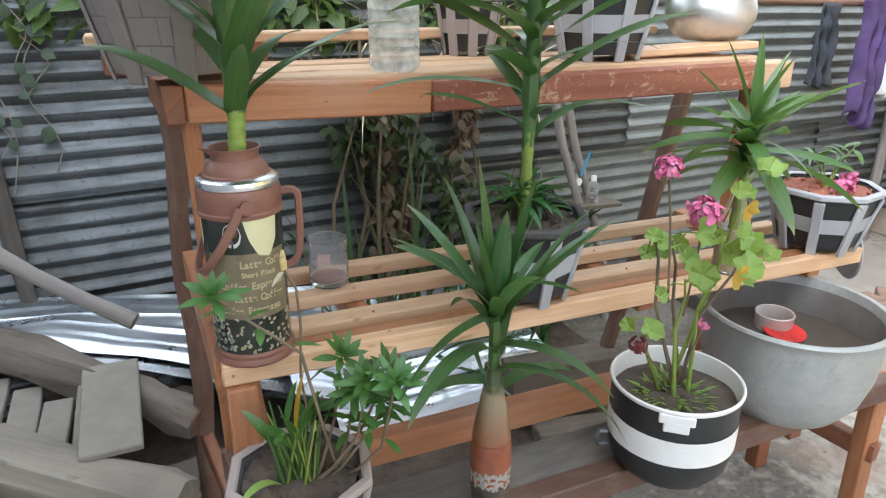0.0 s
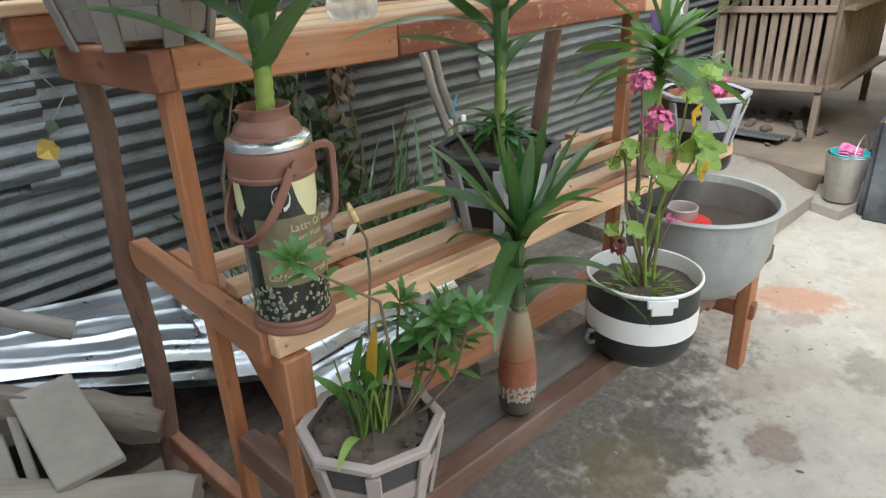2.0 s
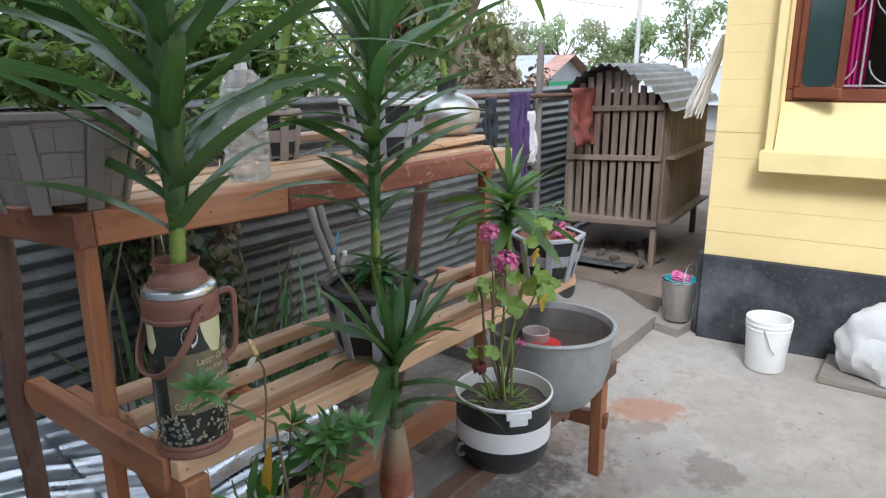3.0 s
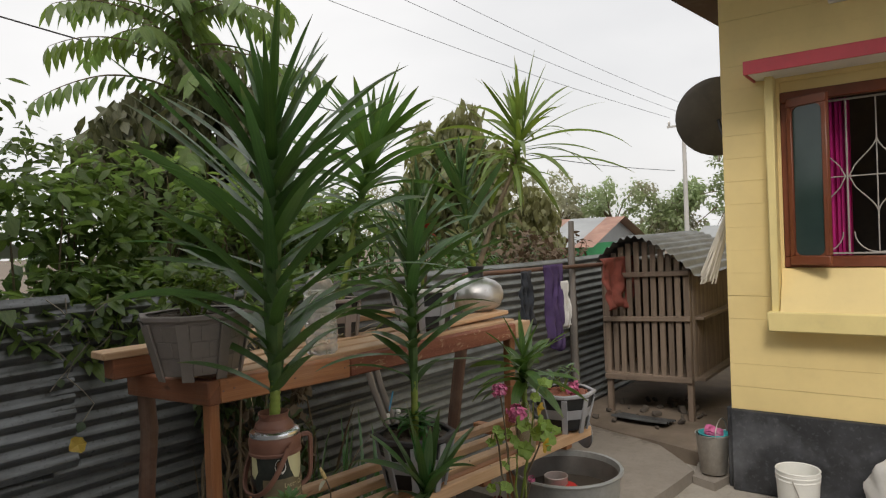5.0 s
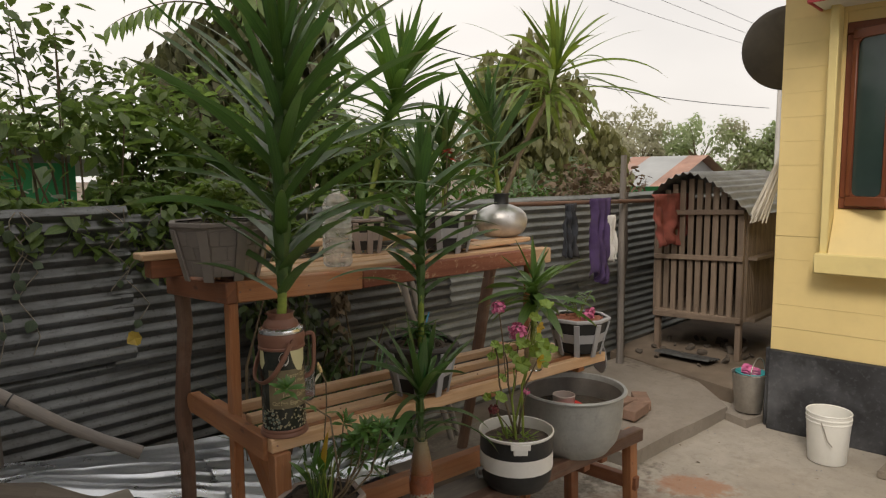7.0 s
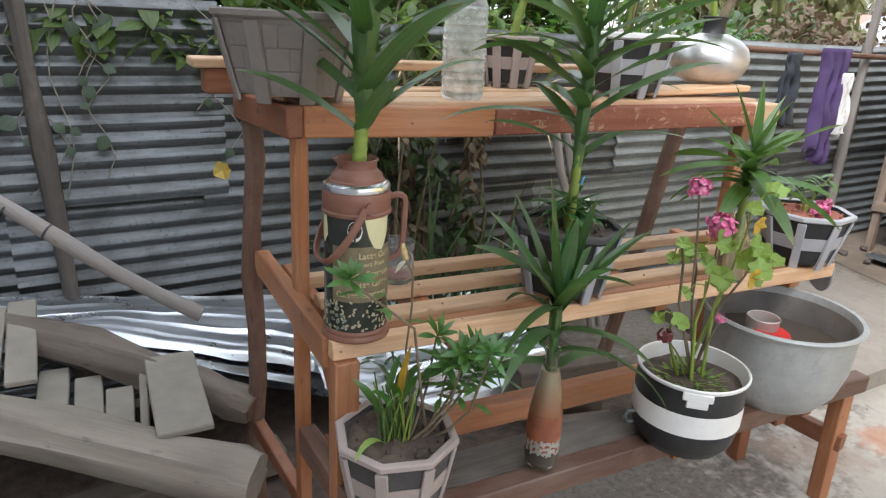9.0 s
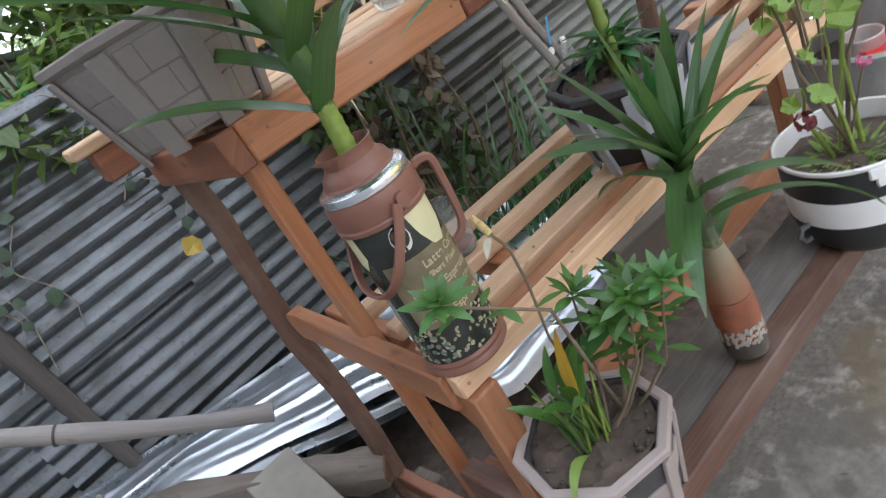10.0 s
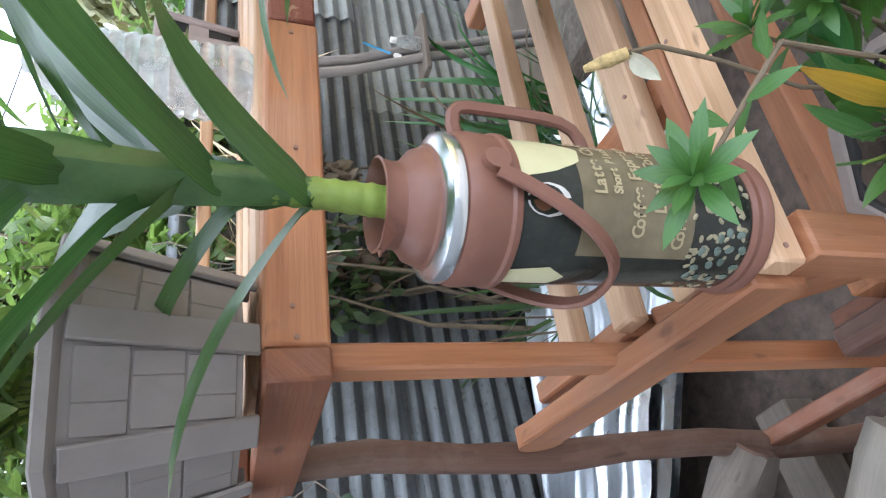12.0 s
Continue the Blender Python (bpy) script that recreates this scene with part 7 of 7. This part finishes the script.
weeds("weeds", "long grassy weeds behind the stand", "drac", 90, (0.62, 1.3, 1.12, 1.44, 0.0), (0.5, 1.1), 0.020, 101, 0.4)
weeds("weeds", "dry straw-coloured stems behind the stand", "deadleaf", 9, (0.55, 1.2, 1.3, 1.46, 0.0), (0.7, 1.35), 0.009, 102, 0.25)
weeds("weeds", "dark withered plant against the fence", "deadleaf", 12, (0.74, 1.3, 1.34, 1.48, 0.0), (0.8, 1.2), 0.020, 104, 0.45)
weeds("weeds", "bright grass clump behind the slats", "dracl", 30, (1.1, 1.5, 1.05, 1.35, 0.0), (0.6, 1.0), 0.026, 105, 0.3)
lid = single("lid", Mesh().lathe([(0.0, 0.006), (0.05, 0.004), (0.085, 0.0), (0.09, 0.004), (0.085, 0.01), (0.0, 0.012)], 32), "greypaint", "pale round lid hung on the shelf end", "lid", pose(1.80, 0.09, 0.87, 84, 0, 62))
weeds("weeds", "dry thatchy straw hanging over the fence", "straw", 150, (0.55, 1.5, 1.45, 1.75, 1.15), (0.3, 0.62), 0.012, 103, 0.9)


def leaf_cloud(rnd, me, centre, radii, n, size, hang=0.0, gaps=2.2, seed=0.0, thin=-0.06):
    """Leaves thrown round a centre, thinned into clumps so that gaps stay open."""
    c = Vector(centre)
    made = tries = 0
    while made < n and tries < n * 8:
        tries += 1
        d = Vector((rnd.gauss(0, 1), rnd.gauss(0, 1), rnd.gauss(0, 1))).normalized() * rnd.random() ** 0.45
        p = c + Vector((d.x * radii[0], d.y * radii[1], d.z * radii[2]))
        if noise.noise(p * gaps + Vector((seed, 0, 0))) < thin:
            continue
        # a window in the thicket that shows the green wall of the next yard
        if abs(p.x + 0.03 - 0.2 * (p.y - 2.2)) < 0.15 and 1.64 < p.z < 1.86 and 1.64 < p.y < 4.5 and rnd.random() < 0.9:
            continue
        a = rnd.uniform(0, 6.28)
        e = rnd.uniform(-0.9, 0.6) - hang
        s = size * rnd.uniform(0.5, 1.5)
        me.small_leaf(p, (math.cos(a) * math.cos(e), math.sin(a) * math.cos(e), math.sin(e)), s, s * rnd.uniform(0.42, 0.66), (rnd.uniform(-0.5, 0.5), rnd.uniform(-0.5, 0.5), 1), 0.25, 2)
        made += 1


def bush(name, label, spots, mat, size, seed, n, hang=0.0, thin=-0.06, twigs=8):
    rnd = random.Random(seed)
    p = thing(name, label, "bush")
    me = Mesh()
    for c, r in spots:
        leaf_cloud(rnd, me, c, r, n, size, hang, 2.2 / max(0.3, r[0]), seed, thin)
    tagged(part("foliage", me, mat, p), kind="stuff")
    tw = Mesh()
    for c, r in spots:
        foot = Vector((c[0] + rnd.uniform(-0.2, 0.2), c[1], 0.0))
        for k in range(twigs):
            tip = Vector(c) + Vector((rnd.uniform(-0.7, 0.7) * r[0], rnd.uniform(-0.7, 0.7) * r[1], rnd.uniform(0.1, 0.85) * r[2]))
            mid = foot.lerp(tip, 0.55) + Vector((rnd.uniform(-0.15, 0.15), 0, 0.1))
            tw.tube([foot, mid, tip], [0.014, 0.008, 0.003], 6)
    if tw.v:
        tagged(part("branching", tw, "stemb", p), kind="stuff")
    return p


bush("bush", "tangled green bushes over the fence", [((-1.9, 2.2, 1.75), (0.9, 0.5, 0.42)), ((-0.9, 2.2, 1.72), (0.8, 0.45, 0.38)), ((0.1, 2.15, 1.82), (0.7, 0.4, 0.42)), ((0.85, 2.2, 1.98), (0.7, 0.4, 0.46)), ((1.6, 2.3, 1.92), (0.65, 0.4, 0.44)), ((2.3, 2.45, 1.88), (0.55, 0.35, 0.36)), ((-2.9, 2.4, 1.8), (0.9, 0.6, 0.5)), ((-0.75, 1.72, 1.55), (0.6, 0.14, 0.24)), ((0.15, 1.74, 1.52), (0.5, 0.12, 0.24)), ((0.7, 1.75, 1.55), (0.5, 0.12, 0.22)), ((1.3, 1.76, 1.5), (0.55, 0.12, 0.16))], "bush", 0.085, 201, 1100, thin=-0.08)
bush("creeper", "leafy creeper spilling over the top of the fence", [((-0.3, 1.60, 1.52), (0.35, 0.07, 0.16)), ((0.2, 1.60, 1.5), (0.35, 0.07, 0.2)), ((0.75, 1.62, 1.52), (0.4, 0.07, 0.14)), ((1.4, 1.64, 1.5), (0.35, 0.06, 0.12))], "bush", 0.085, 207, 260, hang=0.4, twigs=0)
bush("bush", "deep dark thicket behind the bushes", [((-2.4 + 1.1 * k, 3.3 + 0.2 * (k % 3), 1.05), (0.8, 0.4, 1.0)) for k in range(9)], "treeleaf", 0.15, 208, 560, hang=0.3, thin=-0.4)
bush("bush", "tall airy light-leaved bush above the fence", [((0.0, 2.5, 2.45), (0.42, 0.35, 0.34)), ((0.45, 2.5, 2.25), (0.4, 0.3, 0.28))], "lacyleaf", 0.075, 202, 210, thin=0.06, twigs=4)
bush("bush", "tall light-leaved bush crowding above the fence", [((-0.6, 2.5, 2.5), (0.55, 0.4, 0.42)), ((-1.3, 2.6, 2.6), (0.7, 0.5, 0.55)), ((-1.0, 2.7, 2.95), (0.6, 0.4, 0.35)), ((-1.9, 2.6, 2.75), (0.7, 0.5, 0.65))], "lacyleaf", 0.085, 209, 620, thin=-0.14, twigs=4)
bush("bush", "bright green hedge beyond the fence", [((2.1, 2.3, 1.55), (0.8, 0.45, 0.36)), ((3.1, 2.4, 1.5), (0.8, 0.45, 0.34)), ((4.0, 2.5, 1.45), (0.7, 0.4, 0.3))], "periw", 0.07, 203, 520)
bush("bush", "reddish dry bush beside the coop", [((4.6, 2.3, 1.6), (0.55, 0.35, 0.28)), ((5.3, 2.4, 1.6), (0.5, 0.4, 0.25))], "deadleaf", 0.07, 204, 420)


bush("withered_creeper", "dark withered creeper hanging down the fence", [((0.86, 1.52, 1.0), (0.08, 0.05, 0.36)), ((0.88, 1.50, 0.6), (0.10, 0.05, 0.25)), ((1.25, 1.54, 0.95), (0.05, 0.04, 0.42))], "deadleaf", 0.06, 205, 170, hang=0.6, twigs=3)
bush("creeper", "thin green creeper tangled before the fence", [((0.95, 1.47, 1.0), (0.16, 0.05, 0.34)), ((1.1, 1.47, 0.75), (0.2, 0.06, 0.25)), ((0.75, 1.5, 1.1), (0.15, 0.04, 0.3))], "treeleaf", 0.06, 206, 110, hang=0.5, twigs=2)
shelf_board = single("board", Mesh().box((0.34, 0.12, 0.02), pose(1.86, 1.42, 0.625, 0, 4, 3), 0.003), "oldbeam", "small dark board fixed low on the fence", "board")


def small_bottle(at, turn, label):
    p = thing("small_bottle", label, "bottle", pose(*at) @ pose(0, 0, 0, *turn))
    s = part("shell", Mesh().lathe([(0.0, 0.0), (0.026, 0.0), (0.028, 0.006), (0.028, 0.075), (0.022, 0.095), (0.012, 0.108)], 24), "pet", p)
    s.visible_shadow = False
    part("cap", Mesh().lathe([(0.0, 0.13), (0.012, 0.13), (0.013, 0.128), (0.013, 0.106), (0.0, 0.104)], 18), "white", p, "white screw cap")
    return p


small_bottle((1.87, 1.40, 0.638), (0, 0, 0), "small clear plastic bottle with a white cap on the board")
spoon = thing("spoon", "blue-handled spoon hung beside the sticks", "spoon", pose(1.80, 1.42, 0.74, 0, 20, 0))
part("handle", Mesh().sweep([(0, 0, 0.03 + 0.02 * k) for k in range(7)], 0.012, 0.004, (0, 1, 0)), "bluehandle", spoon)
part("bowl", Mesh().lathe([(0.0, -0.004), (0.012, -0.003), (0.019, 0.0), (0.012, -0.001), (0.0, -0.002)], 16, pose(0, 0, 0, 90, 0, 0)), "white", spoon, "pale bowl")


def vine(seed, x0, x1, count):
    rnd = random.Random(seed)
    p = thing("vine", "thin vine with scattered leaves hanging down the fence", "vine")
    me, st = Mesh(), Mesh()
    for k in range(count):
        x = rnd.uniform(x0, x1)
        z1, z0 = 1.62, 1.62 - rnd.uniform(0.15, 0.75)
        sway, wide = rnd.uniform(0.7, 1.6), rnd.uniform(0.02, 0.07)
        pts = [(x + wide * math.sin(q * sway + k), fence_y(x) - 0.055, z1 + (z0 - z1) * q / 8) for q in range(9)]
        st.tube(pts, 0.0025, 5)
        for q in pts[1:]:
            if rnd.random() < 0.38:
                a = rnd.uniform(0, 6.28)
                s = rnd.uniform(0.03, 0.068)
                me.small_leaf((q[0], q[1] - 0.005, q[2]), (math.cos(a), -0.3, -abs(math.sin(a)) - 0.2), s, s * 0.85, (rnd.uniform(-0.4, 0.4), -1, 0.4), 0.2, 4)
    part("tendril", st, "grey", p, "pale dry tendrils")
    tagged(part("foliage", me, "vineleaf", p), kind="stuff")
    return p


vine(301, -0.75, 0.25, 9)
vine(302, 0.3, 1.6, 9)
vine(303, -2.4, -0.8, 8)
single("dry_leaf", Mesh().disc_leaf((0.058, 1.45, 1.012), (-0.3, -1, 0.3), 0.034, 4, 0.3, 14, 0.5), "yleaf", "single yellowed leaf on the fence", "leaf")


def frond_tree():
    """A slender tree whose long fronds carry rows of hanging leaflets."""
    rnd = random.Random(401)
    p = thing("frond_tree", "slender tree with long arching fronds of hanging leaflets", "tree")
    x, y = 1.85, 3.75
    part("trunk", Mesh().tube([(x - 0.1, y, 0), (x - 0.03, y, 1.4), (x, y, 2.6), (x + 0.02, y, 3.6), (x, y, 4.35)], [0.07, 0.055, 0.04, 0.03, 0.015], 10, rough=0.15), "stemb", p)
    for k in range(44):
        z = 2.3 + 1.95 * k / 43
        a = k * 2.39996 + rnd.uniform(-0.3, 0.3)
        ln = rnd.uniform(0.85, 1.25)
        d, q, pts = Vector((math.cos(a), math.sin(a), rnd.uniform(0.25, 0.9))), Vector((x, y, z)), []
        for s in range(18):
            pts.append(q.copy())
            q = q + d.normalized() * ln / 17
            d.z -= rnd.uniform(0.045, 0.115)
        fr = Mesh()
        for s in range(1, 18):
            t = (pts[s] - pts[s - 1]).normalized()
            side = t.cross(Vector((0, 0, 1))).normalized()
            for sg in (-1, 1):
                fr.small_leaf(pts[s], side * sg * rnd.uniform(0.4, 0.8) + t * rnd.uniform(0.2, 0.6) + Vector((0, 0, -rnd.uniform(0.35, 0.9))), rnd.uniform(0.15, 0.24), 0.07, Vector((0, 0, 1)) + t * 0.3, 0.25, 3)
        br = part("branch", Mesh().tube(pts, [0.011 - 0.0005 * s for s in range(18)], 6), "stemb", p)
        tagged(part("foliage", fr, "frondleaf", br), kind="stuff")
    return p


frond_tree()


def broad_tree(name, label, at, height, crown, mat, seed, n, size, hang=0.0, limbs=9, r=0.12, spread=0.5):
    rnd = random.Random(seed)
    p = thing(name, label, "tree")
    x, y, z0 = at
    part("trunk", Mesh().tube([(x, y, z0), (x + 0.05 * crown[0], y, z0 + height * 0.35), (x, y + 0.05, z0 + height * 0.6)], [r, r * 0.8, r * 0.55], 10, rough=0.2), "stemb", p)
    me = Mesh()
    for k in range(limbs):
        a = k * 2.4 + rnd.uniform(-0.4, 0.4)
        base = Vector((x, y, z0 + height * rnd.uniform(0.35, 0.62)))
        tip = Vector((x + crown[0] * rnd.uniform(0.35, 1) * math.cos(a), y + crown[1] * rnd.uniform(0.35, 1) * math.sin(a), z0 + height * (1 - spread * rnd.random())))
        mid = base.lerp(tip, 0.5) + Vector((0, 0, 0.08 * height))
        br = part("limb", Mesh().tube([base, mid, tip], [r * 0.4, r * 0.25, r * 0.08], 7, rough=0.15), "stemb", p)
        cl = Mesh()
        leaf_cloud(rnd, cl, tip, (crown[0] * 0.42, crown[1] * 0.42, crown[2] * 0.36), n // limbs, size, hang, 1.6 / crown[0], seed + k)
        leaf_cloud(rnd, cl, mid, (crown[0] * 0.3, crown[1] * 0.3, crown[2] * 0.25), n // limbs // 3, size, hang, 1.6 / crown[0], seed + k)
        tagged(part("foliage", cl, mat, br), kind="stuff")
    return p


broad_tree("drooping_tree", "rounded tree with hanging dull leaves beyond the fence", (6.35, 4.7, 0.0), 3.65, (0.72, 0.7, 1.3), "dryleaf", 402, 3600, 0.16, 0.95, 18, 0.12, 0.55)
broad_tree("drooping_tree", "low wide tree with hanging brownish leaves beyond the fence", (7.8, 4.9, 0.0), 3.25, (1.0, 0.9, 1.3), "dryleaf", 405, 3200, 0.16, 0.95, 14, 0.12, 0.6)
broad_tree("tree", "dense dark tree with hanging leaves behind the bushes", (1.75, 3.55, 0.0), 2.95, (0.80, 0.6, 1.35), "shagleaf", 403, 6500, 0.13, 0.95, 20, 0.09, 0.65)
broad_tree("tree", "leafy tree standing beyond the tin fence", (-2.6, 4.2, 0.0), 4.0, (1.4, 1.1, 1.5), "lacyleaf", 404, 3000, 0.12, 0.2, 12, 0.1, 0.6)
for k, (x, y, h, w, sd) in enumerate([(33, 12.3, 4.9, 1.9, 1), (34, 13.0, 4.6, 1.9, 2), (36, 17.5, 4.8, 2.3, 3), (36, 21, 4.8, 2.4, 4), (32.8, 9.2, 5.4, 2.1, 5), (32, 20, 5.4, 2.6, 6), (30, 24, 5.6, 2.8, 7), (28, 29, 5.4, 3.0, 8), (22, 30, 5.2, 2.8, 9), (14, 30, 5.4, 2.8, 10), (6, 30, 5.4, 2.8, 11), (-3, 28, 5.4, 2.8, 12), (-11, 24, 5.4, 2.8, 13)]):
    # distance haze is painted into these leaf colours
    broad_tree("distant_tree", "distant leafy tree beyond the roofs", (x, y, -0.3), h, (w, w, 1.8), "hazeleaf" if sd % 2 else "hazedullleaf", 500 + sd, 1900, 0.24, 0.2, 11, 0.14, 0.7)


# ---------------------------------------------------------------- distance
def far_house(at, turn, w, d, eave, ridge, roofs, wall, label):
    h = thing("distant_house", label, "house", pose(at[0], at[1], at[2], 0, 0, turn))
    part("wall", Mesh().box((w, d, eave), pose(0, 0, eave / 2), 0.0), wall, h)
    n = len(roofs)
    for s in (-1, 1):
        for k, mt in enumerate(roofs):
            y0, y1 = -d / 2 - 0.4 + (d + 0.8) * k / n, -d / 2 - 0.4 + (d + 0.8) * (k + 1) / n
            me = Mesh().add([(s * (w / 2 + 0.5), y0, eave - 0.12), (s * (w / 2 + 0.5), y1, eave - 0.12), (0, y1, ridge), (0, y0, ridge)], [[0, 1, 2, 3] if s > 0 else [3, 2, 1, 0]])
            part("roof_sheet", me, mt, h)
    for y in (-d / 2, d / 2):
        part("gable", Mesh().add([(-w / 2, y, eave), (w / 2, y, eave), (0, y, ridge - 0.05)], [[0, 1, 2] if y < 0 else [1, 0, 2]]), "paleroof", h)
    return h


far_house((22.5, 12.3, -0.75), 8, 6.0, 3.6, 2.15, 3.1, ("rust", "paleroof", "paleroof", "rust", "paleroof", "paleroof"), "greenwall", "distant house with a patchy rusty and pale tin roof")
far_house((24, 5.2, -1.35), 0, 5.0, 4.0, 2.2, 3.2, ("paleroof", "paleroof"), "paleroof", "distant pale-roofed house behind trees")
far_house((-0.95, 6.6, -0.4), 4, 3.2, 3.0, 2.3, 2.75, ("paleroof", "paleroof"), "greenwall", "green-walled house behind the bushes")
upole = thing("utility_pole", "pale concrete utility pole with a crossarm", "utility pole", pose(28.5, 10.0, 0))
part("shaft", Mesh().tube([(0, 0, -0.5), (0, 0, 7.4)], [0.115, 0.08], 10), "pale_pole", upole)
part("crossarm", Mesh().box((0.08, 1.5, 0.09), pose(0, 0, 6.35), 0.01), "pale_pole", upole)
for y in (-0.65, 0.65):
    part("insulator", Mesh().lathe([(0.0, 0.0), (0.05, 0.0), (0.06, 0.12), (0.03, 0.2), (0.0, 0.2)], 10, pose(0, y, 6.39)), "pailsteel", upole)
single("thin_pole", Mesh().tube([(13.0, 3.07, -0.3), (13.0, 3.07, 3.15)], 0.018, 8), "pale_pole", "thin pale pole behind the coop", "pole")


def cable(p0, p1, sag, r=0.012):
    p0, p1 = Vector(p0), Vector(p1)
    pts = [p0.lerp(p1, k / 24) - Vector((0, 0, sag * math.sin(math.pi * k / 24))) for k in range(25)]
    single("cable", Mesh().tube(pts, r, 6), "wire", "dark overhead cable crossing the sky", "cable", group="overhead cables")


cable((-2.0, 10.5, 6.1), (34.0, 12.7, 4.86), 0.80, 0.014)
cable((2.0, 12.0, 8.7), (28.5, 10.6, 6.75), 0.3, 0.007)
cable((4.0, 12.0, 9.6), (28.5, 10.0, 6.85), 0.3, 0.007)
cable((6.0, 12.0, 10.2), (28.5, 9.4, 6.95), 0.3, 0.007)
